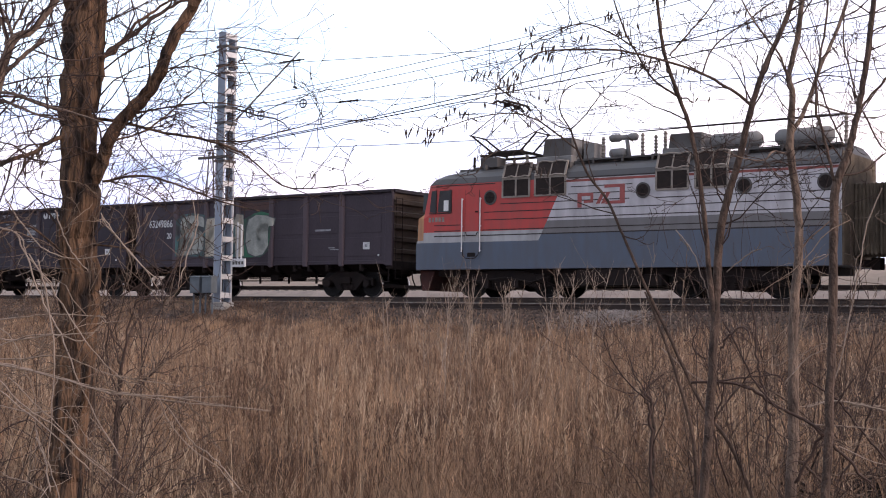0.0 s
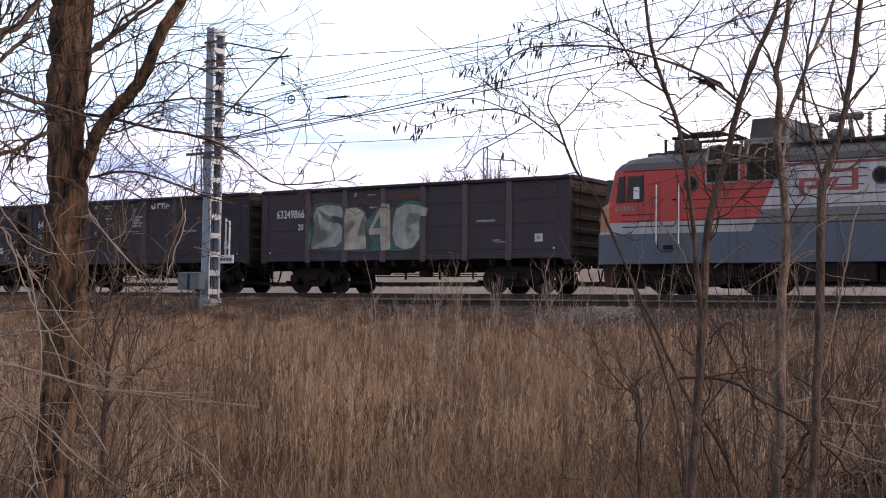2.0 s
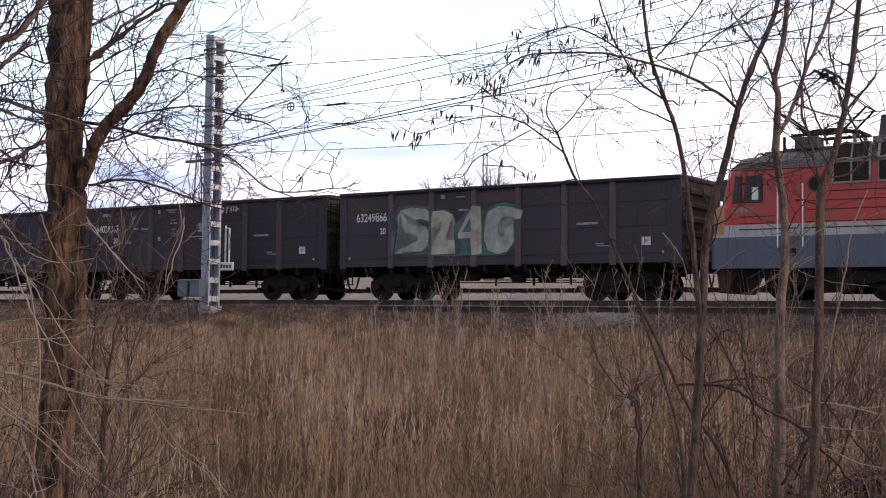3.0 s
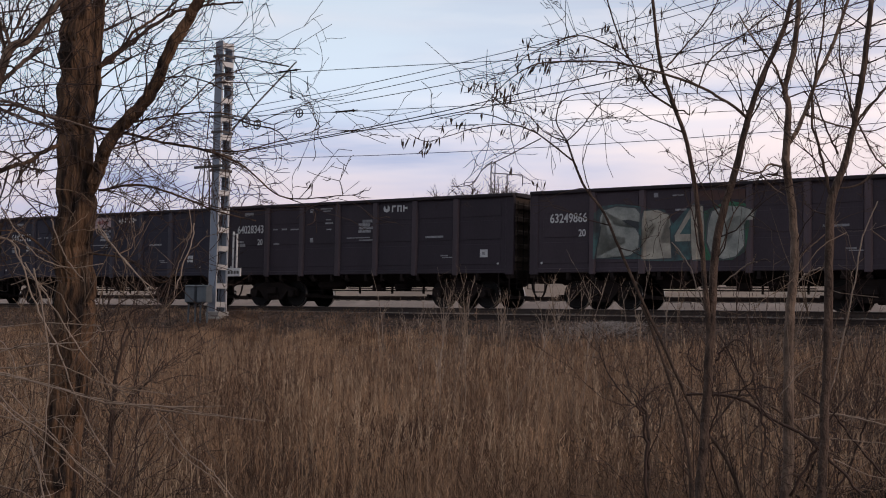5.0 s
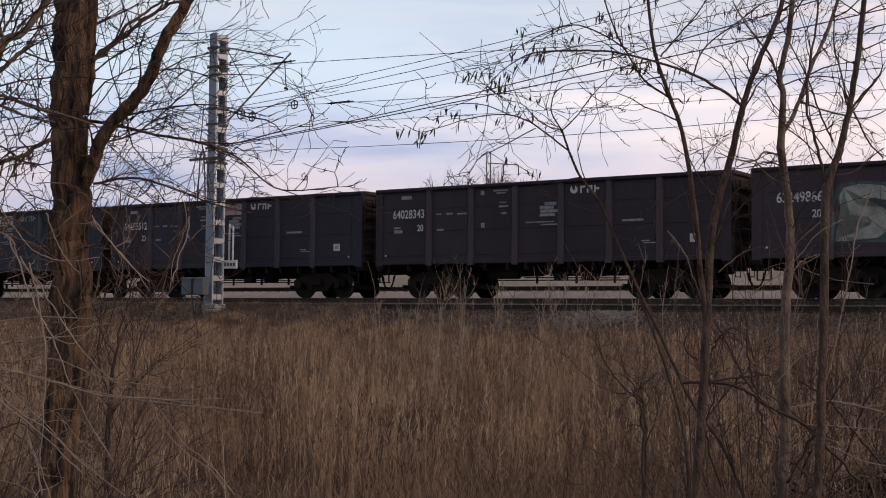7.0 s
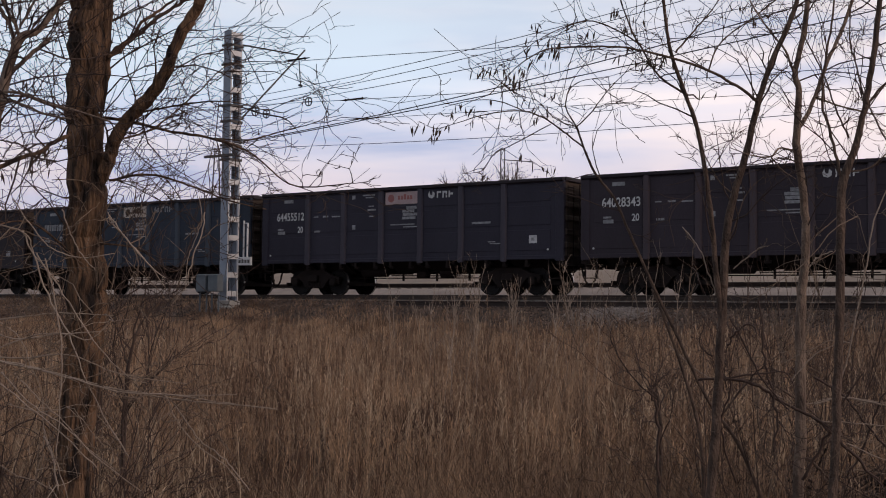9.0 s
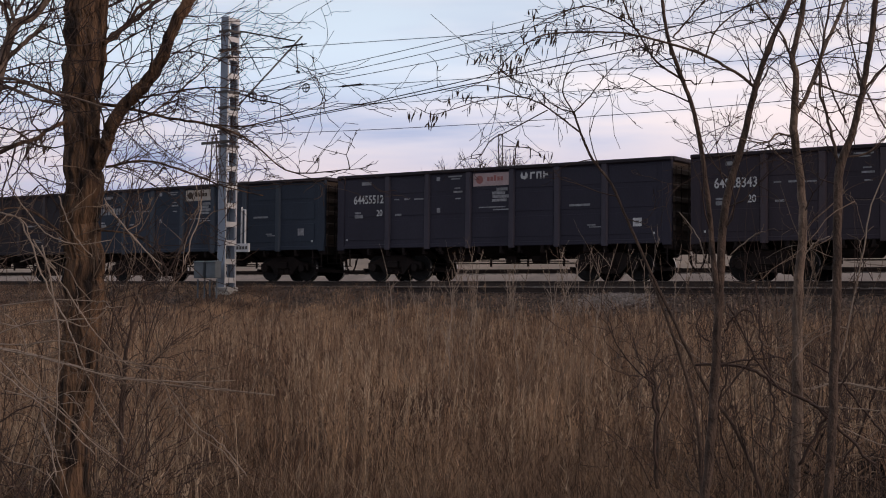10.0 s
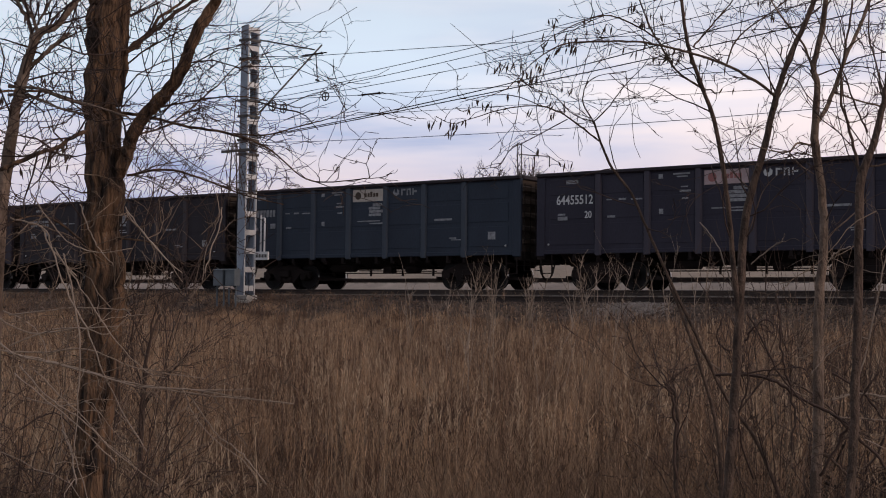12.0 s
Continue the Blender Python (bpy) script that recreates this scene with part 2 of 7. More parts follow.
def part(name, geo, mat, parent, label="", bevel=0.0, smooth=False, at=None):
    """One mesh object under a thing or a part."""
    ob = new(name, geo if isinstance(geo, bpy.types.Mesh) else geo.mesh(name, mat, bevel, smooth))
    ob.parent = parent
    if at is not None:
        ob.matrix_basis = at
    return tagged(ob, label)


def thing(name, label, category, group="", kind="", at=None):
    ob = tagged(new(name), label, category, group, kind)
    if at is not None:
        ob.matrix_basis = at
    return ob


def solid(name, geo, mat, label, category="", group="", kind="", bevel=0.0, smooth=False, at=None):
    """A thing of one mesh."""
    ob = tagged(new(name, geo.mesh(name, mat, bevel, smooth)), label, category, group, kind)
    if at is not None:
        ob.matrix_basis = at
    return ob


def lettering(name, text, height, mat, parent, at, label="", bold=0.0, squeeze=1.0):
    """Flat painted letters, standing 3 mm off what they are painted on."""
    cu = bpy.data.curves.new(name, "FONT")
    cu.body, cu.size, cu.offset, cu.align_x = text, height * 1.43, bold, "LEFT"
    tmp = bpy.data.objects.new(name, cu)
    scene.collection.objects.link(tmp)
    me = bpy.data.meshes.new_from_object(tmp.evaluated_get(bpy.context.evaluated_depsgraph_get()))
    bpy.data.objects.remove(tmp)
    me.transform(Matrix.Diagonal((squeeze, 1, 1, 1)))
    me.materials.clear()
    me.materials.append(mat)
    ob = new(name, me)
    ob.parent, ob.matrix_basis = parent, at
    return tagged(ob, label)


# the track: a frame with x along the train's way, y away from the camera, z from the rail heads
TURN, RAIL_Z = -35.45, 2.23
RAIL = pose(0, 46.22, RAIL_Z, 0, 0, TURN)
TO_RAIL = RAIL.inverted()


def gone(t):
    """Metres that the train has gone after t seconds."""
    return 3.8199 * t + 0.00514 * t * t - 0.00012 * t ** 3


# ---- ground ----
PROFILE_L = [-400.0, -31.0, -22.0, -12.0, -6.2, -4.6, -3.4, -2.3, -1.9, 2.3, 3.3, 5.3, 8.9, 10.4, 20.0, 30.0, 34.0, 60.0, 400.0]
PROFILE_Z = [0.0, 0.0, 0.18, 0.55, 0.95, 1.25, 1.64, 1.95, 1.985, 1.985, 1.90, 2.60, 2.60, 2.2, 2.7, 4.4, 4.75, 4.9, 4.6]


def height(x, y):
    q = TO_RAIL @ Vector((x, y, 0))
    z = float(np.interp(q.y, PROFILE_L, PROFILE_Z))
    if q.y < -5:
        z += 0.10 * noise.noise(Vector((x * 0.22, y * 0.22, 0))) * min(1, (-5 - q.y) / 4)
    return z


def ground():
    bm = bmesh.new()
    ls = [-3000, -400, -120, -60, -45] + [-40 + i for i in range(34)] + [-6.2, -5.4, -4.6, -4, -3.4, -2.8, -2.3, -1.9, 0, 1.9, 2.3, 3.3, 4.3, 5.3, 7, 8.9, 10.4, 12, 16, 20, 25, 30, 31, 34, 60, 150, 400, 3000]
    ss = [-3000, -600, -200, -100] + [-70 + 1.5 * i for i in range(90)] + [80, 120, 250, 700, 3000]
    grid = []
    for l in ls:
        row = []
        for s in ss:
            p = RAIL @ Vector((s, l, 0))
            p.z = height(p.x, p.y)
            row.append(bm.verts.new(p))
        grid.append(row)
    for i in range(len(ls) - 1):
        for j in range(len(ss) - 1):
            face = bm.faces.new((grid[i][j], grid[i][j + 1], grid[i + 1][j + 1], grid[i + 1][j]))
            mid = (ls[i] + ls[i + 1]) / 2
            face.material_index = 2 if mid > 9.5 else 3 if mid > 3 else 1 if mid > -4.6 else 0
            face.smooth = True
    me = bpy.data.meshes.new("ground")
    bm.to_mesh(me)
    bm.free()
    for k in ("soil", "ballast", "far_field", "ballast_new"):
        me.materials.append(M[k])
    tagged(new("ground", me), "dry brown field rising to a gravel railway bank", "ground", kind="structure")


ground()


def track():
    line = thing("railway_track", "single railway track on concrete sleepers in grey ballast", "railway track", kind="structure", at=RAIL)
    web = [(-0.075, -0.18), (0.075, -0.18), (0.075, -0.168), (0.012, -0.15), (0.009, -0.05), (0.036, -0.035), (0.036, 0.0), (-0.036, 0.0), (-0.036, -0.035), (-0.009, -0.05), (-0.012, -0.15), (-0.075, -0.168)]
    for y in (-0.79, 0.79):
        rail = part("rail", Geo().prism([(y + a, b) for a, b in web], -220, 160, "x"), M["rail"], line, "rust-brown steel rail")
        part("rail_head", Geo().box(-220, 160, y - 0.03, y + 0.03, 0.0, 0.004), M["rail_top"], rail, "polished running surface")
    spare = part("spare_rail", Geo().prism([(-2.8 + a, b - 0.235) for a, b in web], 0.0, 120, "x"), M["rail_old"], line, "spare rail laid along the ballast shoulder")
    # bright strip painted for the sky on the spare rail's upper edge
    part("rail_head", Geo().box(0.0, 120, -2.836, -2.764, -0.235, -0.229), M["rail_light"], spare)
    tie = Geo().prism([(-0.14, -0.36), (0.14, -0.36), (0.11, -0.185), (-0.11, -0.185)], -1.35, 1.35, "y").mesh("sleeper", M["sleeper"], 0.01)
    for i in range(150):
        part("sleeper", tie, None, line, at=pose(-42 + i * 0.55, 0, 0))


track()


def far_track():
    """A second track on a higher bed of fresh ballast."""
    bed = RAIL @ pose(0, 7.1, 0.60)
    line = thing("railway_track", "second railway track on a bank of pale fresh ballast", "railway track", kind="structure", at=bed)
    for y in (-0.79, 0.79):
        part("rail", Geo().prism([(y - 0.075, -0.18), (y + 0.075, -0.18), (y + 0.012, -0.15), (y + 0.036, -0.035), (y + 0.036, 0.0), (y - 0.036, 0.0), (y - 0.036, -0.035), (y - 0.012, -0.15)], -220, 160, "x"), M["rail_old"], line, "rust-brown steel rail")
    tie = Geo().prism([(-0.14, -0.36), (0.14, -0.36), (0.11, -0.185), (-0.11, -0.185)], -1.35, 1.35, "y").mesh("sleeper", M["sleeper"])
    for i in range(130):
        part("sleeper", tie, None, line, at=pose(-40 + i * 0.55, 0, 0))


far_track()


# ---- the train ----
MOVING, ROLLING = [], []          # (thing, its place along the train); (wheelset, its pose on the bogie, radius)
GAUGE = 0.79


def wheelset_mesh(r):
    prof = [(0.07, -1.12), (0.075, -0.9), (0.16, -0.88), (0.16, -0.86), (r - 0.09, -0.85), (r - 0.07, -0.86), (r, -0.855), (r + 0.0, -0.75), (r + 0.028, -0.735),
            (r + 0.028, -0.72), (r - 0.09, -0.725), (r - 0.12, -0.75), (0.15, -0.77), (0.10, -0.70)]
    prof += [(a, -b) for a, b in reversed(prof)]
    return prof


def bogie(parent, s, r=0.475, base=1.85, axles=2, side_y=1.05):
    """A freight bogie: cast side frames, bolster, springs, axle boxes and wheelsets that roll."""
    bg = part("bogie", Geo().box(-0.22, 0.22, -1.25, 1.25, 0.46, 0.72), M["iron"], parent, "three-piece cast steel bogie", bevel=0.03, at=pose(s, 0, 0))
    half = base / 2
    frame_out = [(-half - 0.28, 0.40), (-half - 0.28, 0.66), (-half + 0.05, 0.72), (-0.45, 0.92), (0.45, 0.92), (half - 0.05, 0.72), (half + 0.28, 0.66),
                 (half + 0.28, 0.40), (half + 0.18, 0.40), (half + 0.16, 0.58), (half - 0.2, 0.58), (0.42, 0.24), (-0.42, 0.24), (-half + 0.2, 0.58), (-half - 0.16, 0.58), (-half - 0.18, 0.40)]
    for y in (-side_y, side_y):
        fr = part("side_frame", Geo().prism(frame_out, y - 0.08, y + 0.08, "y"), M["iron"], bg, bevel=0.015)
        springs = Geo()
        for x in (-0.26, 0, 0.26):
            for k in range(5):
                springs.lathe([(0.085, 0), (0.105, 0.02), (0.085, 0.04)], (x, y - math.copysign(0.02, -y), 0.28 + 0.05 * k), "z", 8)
        part("spring_nest", springs, M["iron"], bg)
        for x in (-half, half):
            part("axle_box", Geo().lathe([(0.12, -0.12), (0.15, -0.10), (0.15, 0.12)], (x, y + math.copysign(0.04, y), r), "y", 10), M["iron"], bg, smooth=False)
    for x in (-half, half):
        geo = Geo().lathe(wheelset_mesh(r), (0, 0, 0), "y", 28)
        for y in (-0.86, 0.86):
            for k in range(4):
                w = k * math.pi / 2
                geo.box(-0.03, 0.03, y - 0.012, y + 0.012, r * 0.5, r * 0.62, pose(0, 0, 0, 0, 90 * k, 0))
        ws = part("wheelset", geo, M["wheel"], bg, "dark steel wheelset with polished treads", at=pose(x, 0, r))
        ws.data.materials.append(M["tread"])
        for ring in (6, 20):
            for k in range(28):
                ws.data.polygons[ring * 28 + k].material_index = 1
        ROLLING.append((ws, pose(x, 0, r), r))
    brake = Geo()
    for x in (-half - 0.56, -half + 0.56, half - 0.56, half + 0.56):
        brake.box(x - 0.04, x + 0.04, -1.0, 1.0, 0.34, 0.46)
    part("brake_beam", brake, M["iron"], bg)
    return bg


def hose(parent, s, y, way):
    pts = [(s + way * 0.05, y, 0.95), (s + way * 0.12, y - 0.02, 0.62), (s + way * 0.25, y - 0.03, 0.38), (s + way * 0.42, y, 0.34), (s + way * 0.55, y, 0.50), (s + way * 0.60, y, 0.80)]
    part("brake_hose", Geo().tube(pts, [0.025] * 6, 6), M["iron"], parent, smooth=True)


def coupler(parent, s, way):
    geo = Geo().box(min(s, s + way * 0.42), max(s, s + way * 0.42), -0.11, 0.11, 0.95, 1.14)
    geo.prism([(s + way * 0.38, -0.19), (s + way * 0.66, -0.2), (s + way * 0.56, 0.02), (s + way * 0.67, 0.2), (s + way * 0.38, 0.19)], 0.86, 1.22, "z")
    part("coupler", geo, M["iron"], parent, "cast automatic knuckle coupler", bevel=0.02)


WAGON_HALF, WAGON_TOP = 6.67, 3.83


def wagon_shell(paint, rib_paint, dull):
    """A four-axle gondola wagon, origin on the rail heads under its middle."""
    w = thing("gondola_wagon", "", "freight wagon")
    H = WAGON_HALF
    for y in (-1, 1):
        a, b = sorted((y * 1.44, y * 1.50))
        wall = part("side_wall", Geo().box(-H + 0.06, H - 0.06, a, b, 1.28, 3.72), paint, w)
        # pressed fields between the ribs
        a2, b2 = sorted((y * 1.50, y * 1.515))
        edges = [-H + 0.36, -4.35, -2.61, -0.87, 0.87, 2.61, 4.35, H - 0.36]
        for i in range(7):
            x0, x1 = edges[i] + 0.14, edges[i + 1] - 0.14
            for z0, z1 in ((1.46, 2.14), (2.30, 2.94), (3.08, 3.62)):
                panel = Geo().box(x0, x1, a2, b2, z0, z1)
                part("panel", panel, paint, wall, bevel=0.012)
        for x in (-4.35, -2.61, -0.87, 0.87, 2.61, 4.35):
            rib = Geo().prism([(x - 0.13, y * 1.50), (x - 0.085, y * 1.585), (x + 0.085, y * 1.585), (x + 0.13, y * 1.50)], 1.10, 3.72, "z")
            part("side_rib", rib, rib_paint, w, "worn pressed steel rib", bevel=0.012)
        a3, b3 = sorted((y * 1.42, y * 1.60))
        part("top_rail", Geo().box(-H, H, a3, b3, 3.70, WAGON_TOP), dull, w, bevel=0.03)
        a4, b4 = sorted((y * 1.30, y * 1.53))
        part("side_sill", Geo().box(-H + 0.05, H - 0.05, a4, b4, 1.16, 1.30), paint, w, bevel=0.015)
        for x in (-H + 0.16, H - 0.16):
            a5, b5 = sorted((y * 1.40, y * 1.54))
            part("corner_post", Geo().box(x - 0.16, x + 0.16, a5, b5, 1.10, 3.74), paint, w, bevel=0.02)
        for i in range(14):
            x = (-6.5 + i) * 0.80 + (0.04 if i % 2 else -0.04)
            latch = Geo().box(x - 0.05, x + 0.05, min(y * 1.46, y * 1.52), max(y * 1.46, y * 1.52), 0.98, 1.17)
            latch.box(x - 0.09, x + 0.09, min(y * 1.38, y * 1.48), max(y * 1.38, y * 1.48), 0.92, 1.02)
            part("hatch_latch", latch, M["iron"], w, bevel=0.01)
    for x in (-1, 1):
        a, b = sorted((x * (H - 0.10), x * (H - 0.04)))
        end = part("end_wall", Geo().box(a, b, -1.44, 1.44, 1.28, 3.72), M["rust"], w, "rust-brown corrugated end wall")
        for z in (1.62, 2.05, 2.50, 2.95, 3.38):
            a, b = x * (H - 0.05), x * (H + 0.06)
            part("end_rib", Geo().prism([(a, z - 0.12), (b, z - 0.06), (b, z + 0.06), (a, z + 0.12)], -1.42, 1.42, "y"), M["rust"], end)
        a, b = sorted((x * (H - 0.14), x * (H + 0.04)))
        part("end_rail", Geo().box(a, b, -1.42, 1.42, 3.70, WAGON_TOP + 0.02), dull, w, bevel=0.03)
        a, b = sorted((x * (H - 0.30), x * (H + 0.02)))
        part("buffer_beam", Geo().box(a, b, -1.48, 1.48, 0.98, 1.28), M["iron"], w, bevel=0.02)
        coupler(w, x * (H - 0.3), x)
        hose(w, x * (H - 0.05), -0.32, x)
        ladder = Geo()
        for yy in (-1.44, -1.06):
            ladder.rod((x * (H + 0.10), yy, 0.62), (x * (H + 0.10), yy, 3.55), 0.014, sides=5)
        for z in (0.64, 1.0, 1.36, 1.72, 2.08, 2.44, 2.8, 3.16, 3.5):
            ladder.rod((x * (H + 0.10), -1.44, z), (x * (H + 0.10), -1.06, z), 0.012, sides=5)
        part("ladder", ladder, M["iron"], w)
        step = Geo()
        for s in (H - 0.16, H - 0.58):
            step.box(x * s - 0.02, x * s + 0.02, -1.50, -1.47, 0.52, 1.2)
        a, b = sorted((x * (H - 0.16), x * (H - 0.58)))
        step.box(a, b, -1.52, -1.38, 0.52, 0.55)
        step.box(a, b, -1.52, -1.44, 0.86, 0.88)
        part("footstep", step, M["iron"], w)
    for y in (-1, 1):
        for i in range(7):
            x = -5.16 + i * 1.72
            hatch = Geo().prism([(y * 1.40, 1.22), (y * 1.44, 1.20), (y * 0.60, 0.78), (y * 0.56, 0.82)], x - 0.72, x + 0.72, "x")
            part("floor_hatch", hatch, M["iron"], w)
    part("floor", Geo().box(-H + 0.1, H - 0.1, -1.44, 1.44, 1.22, 1.29), M["rust"], w)
    sill = Geo().box(-H + 0.2, H - 0.2, -0.28, 0.28, 0.86, 1.22)
    for i in range(8):
        x = -5.22 + i * 1.4914
        sill.prism([(-1.42, 1.22), (-1.42, 1.04), (-0.3, 0.88), (0.3, 0.88), (1.42, 1.04), (1.42, 1.22)], x - 0.06, x + 0.06, "x")
    part("underframe", sill, M["iron"], w, "dark steel centre sill with cross bearers")
    part("air_reservoir", Geo().lathe([(0.10, -0.62), (0.17, -0.55), (0.17, 0.55), (0.10, 0.62)], (-1.7, -0.75, 0.82), "x", 14), M["iron"], w, smooth=True)
    part("brake_cylinder", Geo().lathe([(0.12, -0.36), (0.19, -0.32), (0.19, 0.2), (0.06, 0.24), (0.06, 0.5)], (1.5, -0.55, 0.78), "x", 14), M["iron"], w, smooth=True)
    part("brake_valve", Geo().box(0.15, 0.55, -0.72, -0.42, 0.62, 0.92).rod((-1.0, -0.7, 0.7), (2.6, -0.7, 0.66), 0.02), M["iron"], w, bevel=0.02)
    rod = Geo().rod((-3.2, -0.5, 0.62), (3.1, -0.5, 0.60), 0.022)
    for x in (-2.4, -0.6, 0.9, 2.3):
        rod.box(x - 0.03, x + 0.03, -0.53, -0.47, 0.5, 0.98)
    part("brake_rod", rod, M["iron"], w)
    for s in (-4.325, 4.325):
        bogie(w, s)
    return w


FACE = -1.519          # just proud of the pressed fields of the near side
UPRIGHT = 90


def sign_at(x, z, y=FACE):
    return pose(x, y, z, UPRIGHT, 0, 0)


def plate(name, x0, x1, z0, z1, mat, parent, label="", y=FACE, thick=0.012):
    return part(name, Geo().box(x0, x1, y - thick, y + 0.03, z0, z1), mat, parent, label)


def stencils(w, number, number_mat, dim, full=True):
    """The painted numbers and the small print of a wagon, on its near side."""
    if number:
        lettering("wagon_number", number, 0.29, number_mat, w, sign_at(-5.92, 2.78), "white painted wagon number", 0.007, 0.83)
        lettering("region_code", "20", 0.22, number_mat, w, sign_at(-4.86, 2.32), bold=0.006, squeeze=0.85)
    else:
        for k in range(8):
            plate("number_bar", -5.90 + 0.168 * k, -5.79 + 0.168 * k, 2.78, 3.05, number_mat, w, thick=0.003)
        plate("code_bar", -4.84, -4.58, 2.33, 2.52, number_mat, w, thick=0.003)
    bars = [(-5.55, -5.10, 3.44, 3.56), (-5.86, -5.58, 2.42, 2.48), (-5.86, -5.50, 2.26, 2.38), (-4.06, -3.84, 2.86, 2.90), (-3.62, -3.36, 2.85, 2.91), (-3.18, -2.78, 2.84, 2.89),
            (-4.02, -3.74, 2.30, 2.37), (-2.22, -2.08, 3.46, 3.60), (-1.72, -1.16, 3.56, 3.61), (-1.60, -1.24, 3.48, 3.52), (-1.46, -1.22, 3.16, 3.20), (-1.5, -1.14, 3.02, 3.08), (-1.42, -1.2, 2.80, 2.84),
            (-2.2, -2.06, 2.36, 2.52), (0.26, 0.70, 3.02, 3.12), (0.08, 0.60, 2.90, 3.00), (0.10, 0.78, 2.78, 2.88), (0.08, 0.66, 2.66, 2.75),
            (-0.45, 0.62, 2.46, 2.50), (0.12, 0.80, 2.37, 2.41), (3.06, 3.82, 2.40, 2.47), (3.72, 4.02, 1.76, 1.80), (3.80, 4.24, 1.70, 1.73)]
    for x0, x1, z0, z1 in bars if full else bars[3:12:2] + bars[20:]:
        plate("stencil_line", x0, x1, z0, z1, dim, w, thick=0.003)
    plate("inspection_square", 5.35, 5.65, 1.70, 1.96, number_mat, w, "white painted square", thick=0.003)
    plate("inspection_mark", 5.44, 5.56, 1.78, 1.88, dim, w, thick=0.006)
    for x in (-6.2, 6.08):
        part("reflector", Geo().lathe([(0.035, -0.01), (0.035, 0.01)], (x, FACE - 0.02, 1.48), "y", 10), M["stencil"], w)


M["badge_red"] = material("faded_red_badge_paint", (0.34, 0.12, 0.11), (0.28, 0.12, 0.115), 6, 0.7, bump=0)
M["loco_mark"] = material("faded_red_mark", (0.36, 0.09, 0.08), (0.24, 0.075, 0.07), 6, 0.7, bump=0)
M["badge_pale"] = material("pale_pink_badge", (0.46, 0.345, 0.34), (0.34, 0.25, 0.25), 4, 0.7, bump=0)
M["badge_cream"] = material("faded_cream_badge", (0.50, 0.44, 0.38), (0.38, 0.32, 0.28), 4, 0.7, bump=0)


def owner_mark(w, x, z, mat):
    """The owner's mark: a drop and three plain block shapes."""
    part("owner_mark", Geo().prism([(x - 0.10, z + 0.14), (x - 0.16, z + 0.02), (x - 0.12, z - 0.08), (x, z - 0.12), (x + 0.11, z - 0.06), (x + 0.12, z + 0.06), (x + 0.04, z + 0.14), (x + 0.02, z + 0.0), (x - 0.06, z + 0.0)], FACE - 0.004, FACE + 0.03, "y"), mat, w, "white drop-shaped mark")
    for i, (a, b) in enumerate(((0.22, 0.27), (0.27, 0.40), (0.46, 0.51), (0.51, 0.60), (0.60, 0.65), (0.72, 0.77), (0.77, 0.90))):
        z0, z1 = ((z - 0.11, z + 0.12), (z + 0.06, z + 0.12), (z - 0.11, z + 0.12), (z + 0.06, z + 0.12), (z - 0.11, z + 0.12), (z - 0.11, z + 0.12), (z - 0.02, z + 0.05))[i]
        plate("owner_mark", x + a, x + b, z0, z1, mat, w, thick=0.004)


def badge(w, ground_mat, mark_mat):
    b = plate("badge", -0.68, 0.74, 3.20, 3.64, ground_mat, w, "printed advertising panel with a round mark", thick=0.006)
    part("badge_mark", Geo().lathe([(0.14, -0.004), (0.14, 0.02)], (-0.42, FACE - 0.01, 3.42), "y", 16), mark_mat, b)
    for i, x in enumerate((-0.12, 0.02, 0.15, 0.29, 0.42)):
        plate("badge_mark", x, x + 0.10, 3.36, 3.50 if i != 2 else 3.55, mark_mat, b, y=FACE - 0.008, thick=0.004)


def over_ribs(ob, lift):
    """Lays flat letters over the fields and the ribs of the wagon's side, as paint does."""
    bm = bmesh.new()
    bm.from_mesh(ob.data)
    bm.transform(ob.matrix_basis)
    cuts = [r + d for r in (-4.35, -2.61, -0.87, 0.87) for d in (-0.13, -0.085, 0.085, 0.13)]
    for x in cuts:
        bmesh.ops.bisect_plane(bm, geom=bm.verts[:] + bm.edges[:] + bm.faces[:], plane_co=(x, 0, 0), plane_no=(1, 0, 0))
    for v in bm.verts:
        d = min(abs(v.co.x - r) for r in (-4.35, -2.61, -0.87, 0.87))
        v.co.y = -1.518 - lift - 0.070 * min(1.0, max(0.0, (0.13 - d) / 0.045))
    bm.to_mesh(ob.data)
    bm.free()
    ob.matrix_basis = Matrix.Identity(4)


def sprayed(name, w, outline, mat, lift, label):
    """A painted patch with the given outline (x, z), laid over fields and ribs."""
    bm = bmesh.new()
    face = bm.faces.new([bm.verts.new((x, 0, z)) for x, z in outline])
    bmesh.ops.triangulate(bm, faces=[face])
    me = bpy.data.meshes.new(name)
    bm.to_mesh(me)
    bm.free()
    me.materials.append(mat)
    ob = new(name, me)
    ob.parent = w
    over_ribs(ob, lift)
    return tagged(ob, label)


